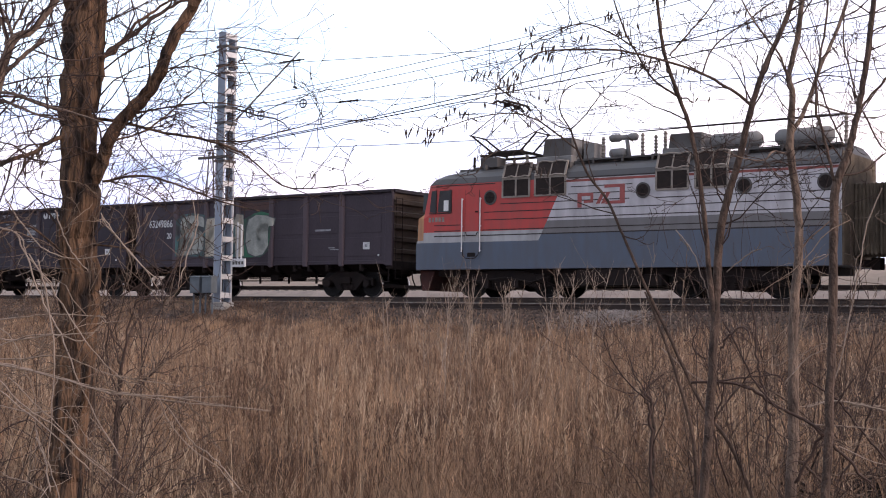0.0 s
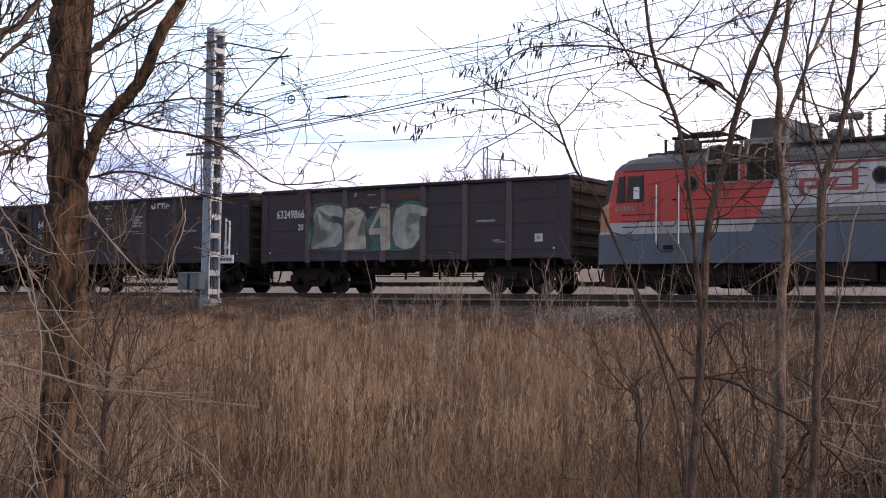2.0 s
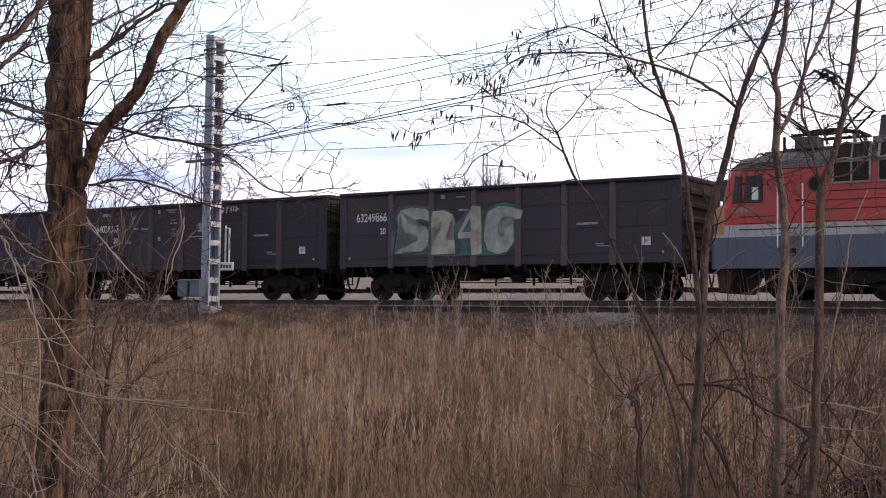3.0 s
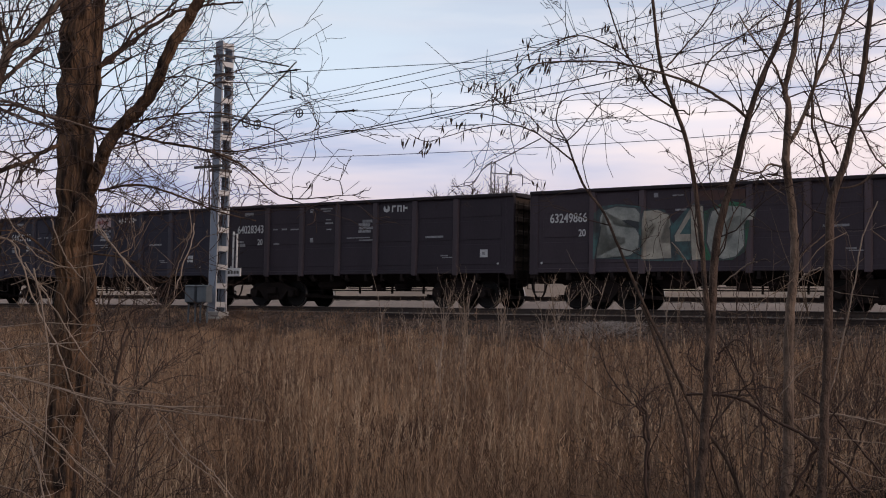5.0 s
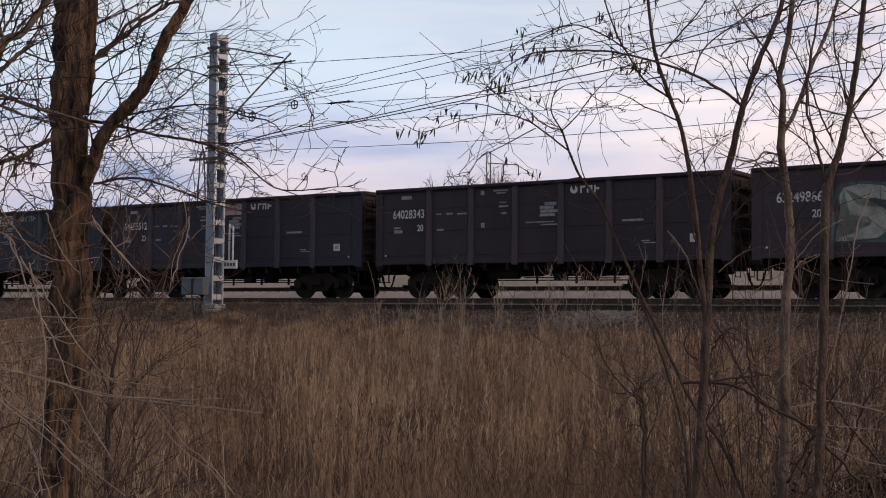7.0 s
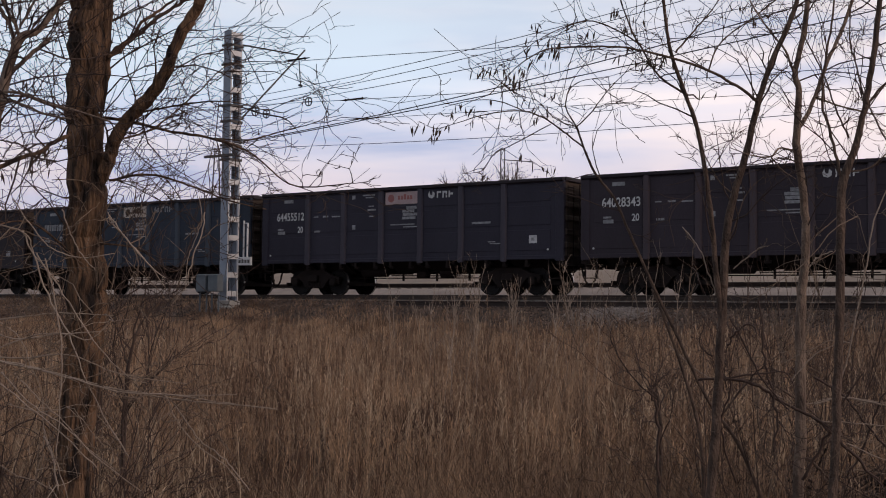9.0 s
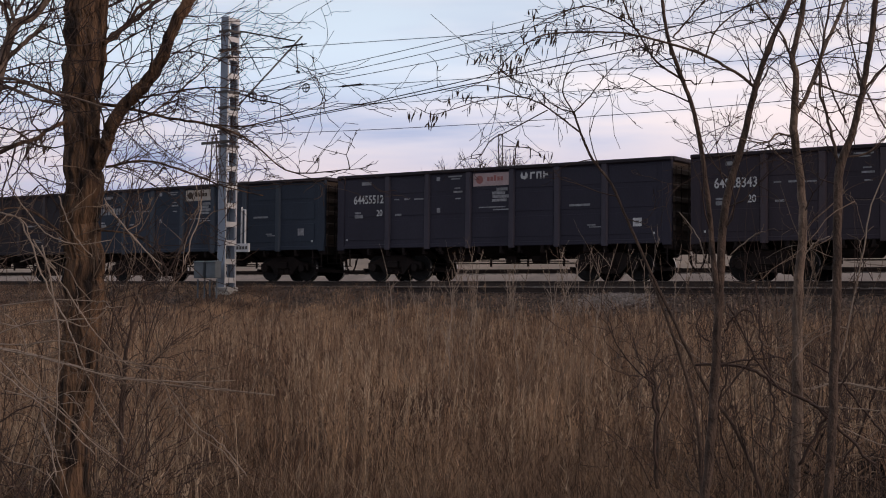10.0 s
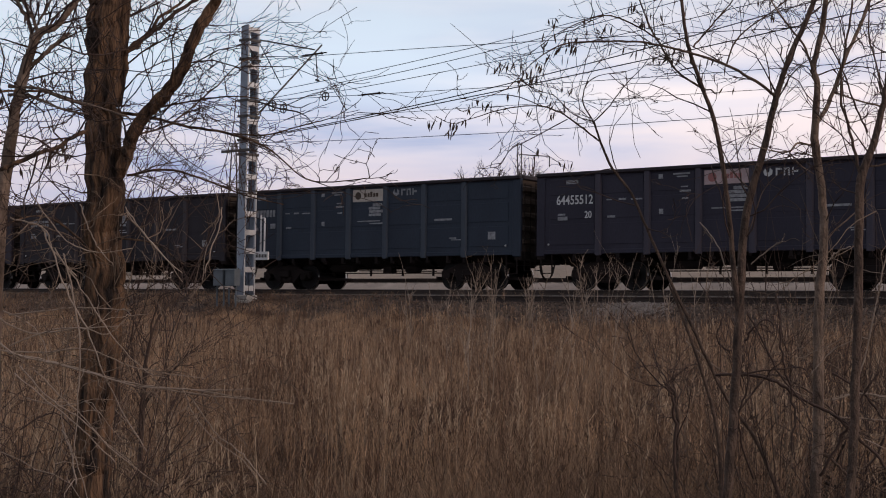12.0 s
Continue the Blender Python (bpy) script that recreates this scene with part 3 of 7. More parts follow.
def graffiti(w):
    """Large sprayed letters over the fields and ribs of the wagon's side."""
    fill = material("silver_spray_fill", (0.40, 0.40, 0.355), (0.17, 0.185, 0.17), 2.4, 0.6, bump=0, fine=22, spread=0.45)
    cream = material("cream_spray_fill", (0.46, 0.42, 0.34), (0.22, 0.20, 0.17), 2.4, 0.6, bump=0, fine=22, spread=0.45)
    teal = material("teal_spray_ground", (0.060, 0.135, 0.135), (0.045, 0.048, 0.052), 1.7, 0.6, bump=0, fine=14, spread=0.22)
    green = material("green_spray_ground", (0.030, 0.135, 0.075), (0.042, 0.052, 0.048), 1.5, 0.6, bump=0, fine=14, spread=0.25)
    line = material("dark_spray_line", (0.050, 0.062, 0.066), (0.09, 0.10, 0.10), 3.0, 0.6, bump=0)
    ground = "teal and green sprayed ground"
    sprayed("graffiti_ground", w, [(-4.28, 3.04), (-4.02, 3.26), (-3.43, 3.30), (-2.63, 3.20), (-2.61, 1.56), (-4.30, 1.58)], teal, 0.002, ground)
    sprayed("graffiti_ground", w, [(-2.60, 2.96), (-2.44, 3.14), (-1.87, 3.07), (-1.56, 2.64), (-1.12, 3.08), (-0.78, 3.02), (-0.62, 1.56), (-1.56, 1.48), (-2.60, 1.51)], teal, 0.002, ground)
    sprayed("graffiti_ground", w, [(-0.58, 2.96), (-0.06, 3.17), (0.33, 3.24), (0.78, 3.13), (0.91, 2.54), (0.78, 1.75), (0.33, 1.49), (-0.58, 1.49)], green, 0.003, ground)
    curl = [(-4.08, 2.89), (-3.96, 3.12), (-3.49, 3.22), (-2.85, 3.14), (-2.67, 2.97), (-2.67, 2.70), (-3.08, 2.80), (-3.50, 2.76), (-3.56, 2.62), (-2.85, 2.52), (-2.67, 2.26), (-2.73, 1.89), (-3.02, 1.68), (-3.61, 1.67), (-3.90, 1.75),
            (-3.88, 1.61), (-4.20, 1.62), (-4.16, 1.97), (-4.00, 2.31), (-3.61, 2.05), (-3.20, 2.07), (-3.18, 2.24), (-3.79, 2.36), (-4.06, 2.60)]
    two = [(-2.59, 2.72), (-2.52, 3.05), (-2.09, 3.07), (-1.72, 2.90), (-1.64, 2.60), (-1.84, 2.30), (-2.04, 2.06), (-1.66, 2.02), (-1.62, 1.58), (-2.59, 1.55), (-2.59, 2.02), (-2.24, 2.34), (-2.13, 2.56), (-2.20, 2.68), (-2.36, 2.62), (-2.40, 2.52), (-2.59, 2.50)]
    four = [(-1.52, 2.25), (-1.06, 2.99), (-0.89, 3.18), (-0.61, 3.13), (-0.56, 2.51), (-0.54, 1.55), (-0.90, 1.50), (-0.92, 2.08), (-1.49, 2.08)]
    gee = [(-0.42, 2.59), (-0.30, 2.95), (0.11, 3.13), (0.61, 3.07), (1.05, 2.94), (0.98, 2.67), (0.78, 2.66), (0.61, 2.80), (0.30, 2.80), (0.12, 2.62), (0.10, 2.22), (0.22, 2.06), (0.36, 2.18), (0.36, 2.31), (0.20, 2.30), (0.20, 2.50), (0.70, 2.53), (0.72, 1.93), (0.45, 1.60), (0.06, 1.52), (-0.30, 1.66), (-0.46, 2.05)]
    for outline, mat in ((curl, fill), (two, cream), (four, cream), (gee, fill)):
        cx, cz = sum(p[0] for p in outline) / len(outline), sum(p[1] for p in outline) / len(outline)
        sprayed("graffiti_outline", w, [(cx + 1.07 * (x - cx), cz + 1.05 * (z - cz)) for x, z in outline], line, 0.0045, "dark sprayed outline")
        sprayed("graffiti_letter", w, outline, mat, 0.0065, "silver and cream sprayed letter")
    sprayed("graffiti_shade", w, [(-1.34, 2.30), (-0.96, 2.86), (-0.94, 2.30)], teal, 0.0085, "teal sprayed shade")
    sprayed("graffiti_shade", w, [(-0.20, 3.05), (0.35, 3.24), (0.80, 3.14), (0.55, 3.08), (0.12, 3.12)], green, 0.0085, "green sprayed shade")
    rust = material("faded_brown_overpaint", (0.10, 0.045, 0.035), (0.05, 0.04, 0.042), 3, 0.7, bump=0)
    plate("painted_patch", -0.72, 0.74, 3.30, 3.60, rust, w, "faded brown painted patch", thick=0.002)


WAGONS = [("wagon_brown", "63249866", "dark brown gondola wagon with silver and teal graffiti letters"),
          ("wagon_black", "64028343", "black-grey gondola wagon with white stencilled number"),
          ("wagon_blue", "64455512", "dark blue-grey gondola wagon with a pale pink badge"),
          ("wagon_steel", "", "steel-blue gondola wagon with a faded cream badge"),
          ("wagon_dark", "", "dirty black-brown gondola wagon with faded stencils"),
          ("wagon_black", "", "black-grey gondola wagon with faded stencils"),
          ("wagon_dark", "", "dirty black-brown gondola wagon at the train's rear")]
for i, (paint, number, text) in enumerate(WAGONS):
    wagon = tagged(wagon_shell(M[paint], M[paint + "_rib"], M["wagon_dark"]), text, group="coupled gondola wagons")
    if number:
        stencils(wagon, number, M["stencil"], M["stencil_dim"], full=i > 0)
    else:
        stencils(wagon, "", M["stencil_dim"], M["stencil_dim"])
    if i in (1, 2, 3, 5):
        owner_mark(wagon, 1.36, 3.47, M["stencil"] if i != 3 else M["stencil_dim"])
    if i == 0:
        graffiti(wagon)
    if i == 2:
        badge(wagon, M["badge_pale"], M["badge_red"])
    if i == 3:
        badge(wagon, M["badge_cream"], M["rust"])
    MOVING.append((wagon, -7.62 - 13.97 * i))


# ---- locomotive ----
MID = 7.6              # the section's middle, along the train


def livery():
    """Railway colours of the body: red cab, white band, grey sides, blue skirt, grey roof."""
    m = bpy.data.materials.new("locomotive_livery")
    m.use_nodes = True
    nt = m.node_tree
    N, K = nt.nodes.new, nt.links.new
    bs = nt.nodes["Principled BSDF"]
    bs.inputs["Roughness"].default_value, bs.inputs["Specular IOR Level"].default_value = 0.5, 0.35
    co, sep = N("ShaderNodeTexCoord"), N("ShaderNodeSeparateXYZ")
    K(co.outputs["Object"], sep.inputs["Vector"])
    s, z = sep.outputs["X"], sep.outputs["Z"]

    def calc(op, a, b):
        n = N("ShaderNodeMath")
        n.operation = op
        for i, q in enumerate((a, b)):
            if isinstance(q, (int, float)):
                n.inputs[i].default_value = q
            else:
                K(q, n.inputs[i])
        return n.outputs["Value"]

    def blend(fac, a, b):
        n = N("ShaderNodeMix")
        n.data_type = "RGBA"
        K(fac, n.inputs["Factor"])
        for key, q in (("A", a), ("B", b)):
            if isinstance(q, tuple):
                n.inputs[key].default_value = (*q, 1)
            else:
                K(q, n.inputs[key])
        return n.outputs["Result"]

    above = lambda h: calc("GREATER_THAN", z, h)
    slant = calc("ADD", calc("MULTIPLY", z, 0.49), 4.19 - MID)
    rear = calc("GREATER_THAN", s, slant)
    cab = blend(above(2.22), blend(above(1.86), (0.086, 0.108, 0.148), (0.40, 0.39, 0.39)), (0.50, 0.053, 0.046))
    cab = blend(calc("MULTIPLY", above(1.95), calc("LESS_THAN", s, 0.44 - MID)), cab, (0.50, 0.23, 0.10))
    side = blend(above(2.5), blend(above(2.06), (0.086, 0.108, 0.148), (0.158, 0.148, 0.150)), (0.50, 0.47, 0.485))
    side = blend(calc("MULTIPLY", above(3.72), calc("LESS_THAN", z, 3.80)), side, (0.27, 0.05, 0.04))
    body = blend(above(3.86), blend(rear, cab, side), (0.068, 0.067, 0.070))
    mp, dirt = N("ShaderNodeMapping"), N("ShaderNodeTexNoise")
    mp.inputs["Scale"].default_value = (2.0, 2.0, 0.5)
    K(co.outputs["Object"], mp.inputs["Vector"])
    K(mp.outputs["Vector"], dirt.inputs["Vector"])
    dirt.inputs["Scale"].default_value, dirt.inputs["Detail"].default_value = 1.6, 9
    rp = N("ShaderNodeMapRange")
    rp.inputs["From Min"].default_value, rp.inputs["From Max"].default_value = 0.35, 0.75
    rp.inputs["To Max"].default_value = 0.45
    K(dirt.outputs["Fac"], rp.inputs["Value"])
    K(blend(rp.outputs["Result"], body, (0.085, 0.07, 0.06)), bs.inputs["Base Color"])
    return m


M["livery"] = livery()
M["glass"] = material("dark_cab_glass", (0.010, 0.011, 0.012), (0.016, 0.017, 0.018), 2, 0.12, bump=0, spec=0.3)
# sky's reflection painted into the pale glass of the buffer lights
M["glass_pale"] = material("sky_lit_glass", (0.22, 0.23, 0.23), (0.10, 0.11, 0.11), 3, 0.15, bump=0, spec=0.6)
M["frame_pale"] = material("pale_window_frame", (0.30, 0.26, 0.22), (0.16, 0.13, 0.11), 4, 0.7, bump=0)
M["filter"] = material("brown_filter_mesh", (0.030, 0.020, 0.017), (0.018, 0.013, 0.012), 5, 0.9, bump=0.4, fine=80)
M["groove"] = material("dark_pressing_line", (0.045, 0.035, 0.035), (0.03, 0.025, 0.025), 5, 0.9, bump=0)
M["white_rail"] = material("white_handrail", (0.75, 0.74, 0.72), (0.6, 0.58, 0.56), 5, 0.5, bump=0)
M["plough"] = material("red_brown_plough", (0.07, 0.022, 0.018), (0.03, 0.015, 0.014), 3, 0.8)
M["roof_grey"] = material("sooty_roof_steel", (0.105, 0.098, 0.095), (0.055, 0.048, 0.045), 1.5, 0.7, bump=0.2)
M["roof_light"] = material("light_grey_roof_casing", (0.23, 0.225, 0.22), (0.12, 0.11, 0.105), 1.8, 0.7, bump=0.2)
M["porcelain"] = material("cream_grey_insulator", (0.34, 0.295, 0.255), (0.20, 0.17, 0.15), 4, 0.4, bump=0, spec=0.5)
M["canvas"] = material("stained_gangway_canvas", (0.17, 0.13, 0.092), (0.06, 0.047, 0.036), 2, 0.95, bump=0.4)


def sheds(geo, x, y, z0, z1, r=0.07, n=6):
    """A ribbed porcelain insulator."""
    prof = []
    for i in range(n):
        z = z0 + (z1 - z0) * i / n
        prof += [(r * 0.55, z), (r, z + (z1 - z0) / n * 0.45), (r * 0.55, z + (z1 - z0) / n * 0.6)]
    return geo.lathe([(a, b) for a, b in prof] + [(r * 0.5, z1)], (x, y, 0), "z", 10)


def locomotive():
    lo = thing("locomotive_section", "red, grey and blue electric locomotive section with raised pantograph", "locomotive", "locomotive sections")
    X = lambda s: s - MID
    # hull, ring by ring from the skirt to the roof
    rings = [(0.94, -0.15, 1.53), (1.80, -0.14, 1.55), (1.88, -0.12, 1.55), (1.94, -0.08, 1.55), (2.72, -0.05, 1.55), (2.86, 0.20, 1.55), (3.72, 0.40, 1.55), (3.88, 0.44, 1.54), (4.06, 0.60, 1.46), (4.22, 0.90, 1.26), (4.36, 1.50, 0.95), (4.43, 2.1, 0.5)]
    geo = Geo()
    for z, fr, w in rings:
        back = 15.07
        ring = [(fr + 0.55, -w), (fr + 0.22, -w + 0.08), (fr + 0.06, -w + 0.30), (fr, -w * 0.45), (fr, w * 0.45), (fr + 0.06, w - 0.30), (fr + 0.22, w - 0.08), (fr + 0.55, w), (back, w), (back, -w)]
        geo.v += [(X(a), b, z) for a, b in ring]
    n = 10
    for i in range(len(rings) - 1):
        for k in range(n):
            geo.f.append((i * n + k, i * n + (k + 1) % n, (i + 1) * n + (k + 1) % n, (i + 1) * n + k))
    geo.f.append(tuple(range(n))[::-1])
    geo.f.append(tuple(len(rings) * n - n + k for k in range(n)))
    hull = part("body", geo, M["livery"], lo, "red cab, grey sides and blue skirt, weathered paint")
    for y in (-1, 1):
        f = y * 1.55
        face = lambda name, s0, s1, z0, z1, mat, parent, label="", out=0.012: part(name, Geo().box(X(s0), X(s1), min(f, f + y * out), max(f, f + y * out), z0, z1), mat, parent, label)
        for z, s0, s1, deep in ((2.06, 0.9, 15.0, 0.035), (2.24, 0.9, 2.0, 0.03), (2.24, 2.9, 15.0, 0.03), (2.44, 0.9, 2.0, 0.03), (2.58, 2.95, 15.0, 0.028), (2.84, 2.95, 15.0, 0.028), (3.10, 3.6, 8.4, 0.028), (3.08, 9.3, 15.0, 0.028), (3.32, 6.2, 8.5, 0.026), (3.55, 6.3, 8.5, 0.026), (3.30, 12.6, 14.2, 0.026), (3.55, 11.9, 14.9, 0.026), (3.80, 0.95, 3.4, 0.03), (3.83, 6.2, 15.0, 0.035)):
            face("pressing_line", s0, s1, z, z + deep, M["groove"], hull, out=0.006)
        door = face("cab_door", 2.20, 2.76, 1.90, 3.62, M["livery"], lo, "red cab door with a kick step")
        face("door_gap", 2.185, 2.20, 1.90, 3.62, M["groove"], door, out=0.008)
        face("door_gap", 2.76, 2.775, 1.90, 3.62, M["groove"], door, out=0.008)
        face("door_handle", 2.62, 2.74, 2.86, 2.90, M["iron"], door, out=0.05)
        # dark plate stands in for the shade inside the foot hole
        face("step_hole", 2.30, 2.62, 1.36, 1.50, M["iron"], lo, "dark plate for the shaded foot hole")
        part("step_bar", Geo().tube([(X(2.12), f + y * 0.05, 1.62), (X(2.16), f + y * 0.07, 1.40), (X(2.3), f + y * 0.07, 1.30), (X(2.62), f + y * 0.07, 1.30), (X(2.78), f + y * 0.07, 1.42), (X(2.82), f + y * 0.05, 1.62)], [0.014] * 6, 6), M["iron"], lo)
        part("door_step", Geo().tube([(X(2.25), f + y * 0.05, 2.20), (X(2.30), f + y * 0.07, 2.08), (X(2.68), f + y * 0.07, 2.08), (X(2.74), f + y * 0.05, 2.20)], [0.016] * 4, 6), M["iron"], lo)
        for s in (2.10, 2.84):
            rail = Geo().rod((X(s), f + y * 0.07, 1.52), (X(s), f + y * 0.07, 3.36), 0.022)
            for z in (1.56, 2.4, 3.32):
                rail.rod((X(s), f, z), (X(s), f + y * 0.07, z), 0.014)
            part("handrail", rail, M["white_rail"], lo, "white vertical handrail")
        # cab side windows
        for s0, s1, mat in ((0.70, 0.95, "glass"), (1.04, 1.58, "glass")):
            win = part("cab_window", Geo().prism([(X(s0), 2.92), (X(s1), 2.90), (X(s1), 3.66), (X(s0 + 0.08), 3.66)], f, f + y * 0.012, "y"), M[mat], lo, "dark cab window", bevel=0.004)
            part("window_frame", Geo().box(X(s1) + 0.005, X(s1) + 0.05, min(f, f + y * 0.03), max(f, f + y * 0.03), 2.88, 3.68).box(X(s0), X(s1), min(f, f + y * 0.025), max(f, f + y * 0.025), 2.86, 2.895), M["groove"], win)
        # pale plate paints in the daylight that shows through the cab
        part("window_blind", Geo().box(X(1.30), X(1.50), min(f, f + y * 0.018), max(f, f + y * 0.018), 2.95, 3.32), M["white_rail"], lo, "pale plate painted for daylight seen through the cab window")
        # round windows
        for s in (3.21, 8.87, 12.17, 14.62):
            ring = part("round_window", Geo().lathe([(0.25, 0.0), (0.25, y * 0.03), (0.20, y * 0.035)], (X(s), f, 3.34), "y", 24), M["roof_grey"], lo, "round grilled window in a grey ring")
            part("grille", Geo().lathe([(0.195, 0.0), (0.195, y * 0.04)], (X(s), f, 3.34), "y", 20), M["filter"], ring)
            blades = Geo()
            for k in range(3):
                blades.box(-0.16, 0.16, -0.003, 0.003, -0.008, 0.008, Matrix.Translation((X(s), f + y * 0.045, 3.34)) @ Matrix.Rotation(math.pi * k / 3, 4, "Y"))
            part("grille_bar", blades, M["iron"], ring)
        # filter windows in two rows, the upper ones hinged open on the roof's slope
        for s0, s1 in ((3.70, 4.74), (4.96, 6.10), (9.32, 10.38), (10.62, 11.66)):
            low = face("filter_window", s0, s1, 3.34, 3.92, M["filter"], lo, "brown mesh filter window in a pale frame", out=0.016)
            bars = Geo()
            for a, b, c, d in ((s0 - 0.03, s0 + 0.03, 3.32, 3.94), (s1 - 0.03, s1 + 0.03, 3.32, 3.94), ((s0 + s1) / 2 - 0.03, (s0 + s1) / 2 + 0.03, 3.34, 3.92), (s0, s1, 3.30, 3.36), (s0, s1, 3.90, 3.96)):
                bars.box(X(a), X(b), min(f, f + y * 0.035), max(f, f + y * 0.035), c, d)
            part("window_frame", bars, M["frame_pale"], low)
            tilt = Matrix.Translation((0, f + y * 0.02, 3.98)) @ Matrix.Rotation(radians(22 * y), 4, "X")
            up = part("roof_flap", Geo().box(X(s0), X(s1), -0.01, 0.01, 0.0, 0.52, tilt), M["filter"], lo, "open roof filter flap with torn pale edging")
            edge = Geo()
            for a, b, c, d in ((s0 - 0.02, s0 + 0.05, 0, 0.52), (s1 - 0.05, s1 + 0.02, 0, 0.52), ((s0 + s1) / 2 - 0.02, (s0 + s1) / 2 + 0.02, 0, 0.52)):
                edge.box(X(a), X(b), -0.025, 0.025, c, d, tilt)
            for zz in (0.0, 0.5):
                pts = [tilt @ Vector((X(s0 + (s1 - s0) * k / 6), -0.02 * y * -1, zz + 0.03 * math.sin(k * 2.1 + s0))) for k in range(7)]
                edge.tube(pts, [0.03] * 7, 5)
            part("flap_edge", edge, M["frame_pale"], up)
            part("flap_side", Geo().box(X(s0), X(s1), min(f - y * 0.62, f - y * 0.27), max(f - y * 0.62, f - y * 0.27), 3.96, 4.42), M["roof_grey"], lo)
        # the owner's mark in plain red shapes
        for s0, s1, z0, z1 in ((6.55, 6.70, 2.88, 3.34), (6.70, 7.12, 3.24, 3.34), (7.02, 7.12, 3.04, 3.24), (6.78, 7.12, 3.02, 3.10), (8.06, 8.24, 2.96, 3.58), (7.52, 8.06, 3.48, 3.58), (7.56, 8.06, 2.96, 3.06)):
            face("red_mark", s0, s1, z0, z1, M["loco_mark"], lo, out=0.008)
        for s0 in (7.22, 7.40):
            part("red_mark", Geo().prism([(X(s0), 2.98), (X(s0 + 0.13), 2.98), (X(s0 + 0.33), 3.34), (X(s0 + 0.20), 3.34)], f, f + y * 0.009, "y"), M["loco_mark"], lo)
        for k in range(5):
            face("number_bar", 0.66 + 0.14 * k, 0.76 + 0.14 * k, 2.58, 2.74, M["frame_pale"], lo, out=0.005)
    # nose
    for y in (-0.72, 0.72):
        part("windscreen", Geo().prism([(y - 0.52, 2.98), (y + 0.52, 2.98), (y + 0.48, 3.62), (y - 0.48, 3.62)], X(0.18), X(0.36), "x"), M["glass"], lo, "dark windscreen pane")
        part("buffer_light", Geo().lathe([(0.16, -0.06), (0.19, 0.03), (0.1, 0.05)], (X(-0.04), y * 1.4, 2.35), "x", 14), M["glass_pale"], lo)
    part("headlight", Geo().lathe([(0.20, -0.25), (0.24, 0.0), (0.24, 0.4)], (X(0.62), 0, 4.16), "x", 16), M["roof_light"], lo)
    part("snow_plough", Geo().prism([(X(0.12), 0.22), (X(0.40), 0.22), (X(0.70), 0.94), (X(0.02), 0.94)], -1.15, 1.15, "y"), M["plough"], lo, "red-brown snow plough", bevel=0.02)
    part("rear_wall", Geo().box(X(15.07), X(15.11), -1.53, 1.53, 0.96, 4.2), M["canvas"], lo, "grimy rear bulkhead")
    bell = Geo().box(X(15.11), X(15.82), -0.56, 0.56, 1.31, 3.29)
    for k in range(6):
        bell.box(X(15.12) + 0.118 * k, X(15.12) + 0.118 * k + 0.08, -0.62, 0.62, 1.25, 3.35)
    part("gangway_bellows", bell, M["canvas"], lo, "stained canvas gangway bellows", bevel=0.03)
    coupler(lo, X(0.0), -1)
    coupler(lo, X(15.1), 1)
    hose(lo, X(0.05), -0.34, -1)
    # underneath
    under = Geo().box(X(0.8), X(14.6), -1.1, 1.1, 0.72, 0.96)
    part("underframe", under, M["iron"], lo)
    for s0, s1, z0 in ((5.75, 6.46, 0.34), (8.74, 9.4, 0.36)):
        part("equipment_box", Geo().box(X(s0), X(s1), -1.28, 1.28, z0, 0.74), M["iron"], lo, "grimy underfloor equipment box", bevel=0.02)
    part("battery_box", Geo().box(X(6.5), X(8.7), -1.45, -0.8, 0.36, 0.93), M["iron"], lo, bevel=0.03)
    part("battery_box", Geo().box(X(6.5), X(8.7), 0.8, 1.45, 0.36, 0.93), M["iron"], lo, bevel=0.03)
    for s in (3.55, 11.55):
        b = bogie(lo, X(s), 0.625, 3.0, side_y=1.18)
        for x in (-1.5, 1.5):
            for yy in (-1.32, 1.32):
                leaf = Geo().box(x - 0.06, x + 0.06, yy - 0.05, yy + 0.05, 0.26, 0.44)
                for k in range(4):
                    leaf.tube([(x - 0.55 + 0.09 * k, yy, 0.42 + 0.03 * k), (x, yy, 0.30 + 0.03 * k), (x + 0.55 - 0.09 * k, yy, 0.42 + 0.03 * k)], [0.022] * 3, 4)
                part("leaf_spring", leaf, M["iron"], b)
        part("motor", Geo().lathe([(0.3, -0.5), (0.38, -0.4), (0.38, 0.4), (0.3, 0.5)], (0.8, 0, 0.62), "y", 14), M["iron"], b)
        part("motor", Geo().lathe([(0.3, -0.5), (0.38, -0.4), (0.38, 0.4), (0.3, 0.5)], (-0.8, 0, 0.62), "y", 14), M["iron"], b)
        pipe = Geo().tube([(-1.9, -1.40, 0.70), (-0.9, -1.42, 0.52), (0.2, -1.42, 0.66), (1.2, -1.42, 0.50), (1.9, -1.40, 0.68)], [0.025] * 5, 6)
        pipe.box(-0.75, -0.45, -1.46, -1.28, 0.30, 0.62).box(0.45, 0.72, -1.46, -1.28, 0.32, 0.58)
        part("sand_pipe", pipe, M["iron"], b)
    # roof
    deck = Geo().box(X(2.0), X(15.0), -0.75, 0.75, 4.40, 4.50)
    for k in range(12):
        s = 2.6 + k * 1.05
        deck.box(X(s), X(s + 0.06), -1.05, 1.05, 4.36, 4.54)
    part("roof_deck", deck, M["roof_grey"], lo)
    for a, b in ((6.2, 9.2), (12.0, 14.9)):
        part("roof_walkway", Geo().box(X(a), X(b), -1.02, -0.78, 4.46, 4.52), M["roof_grey"], lo)
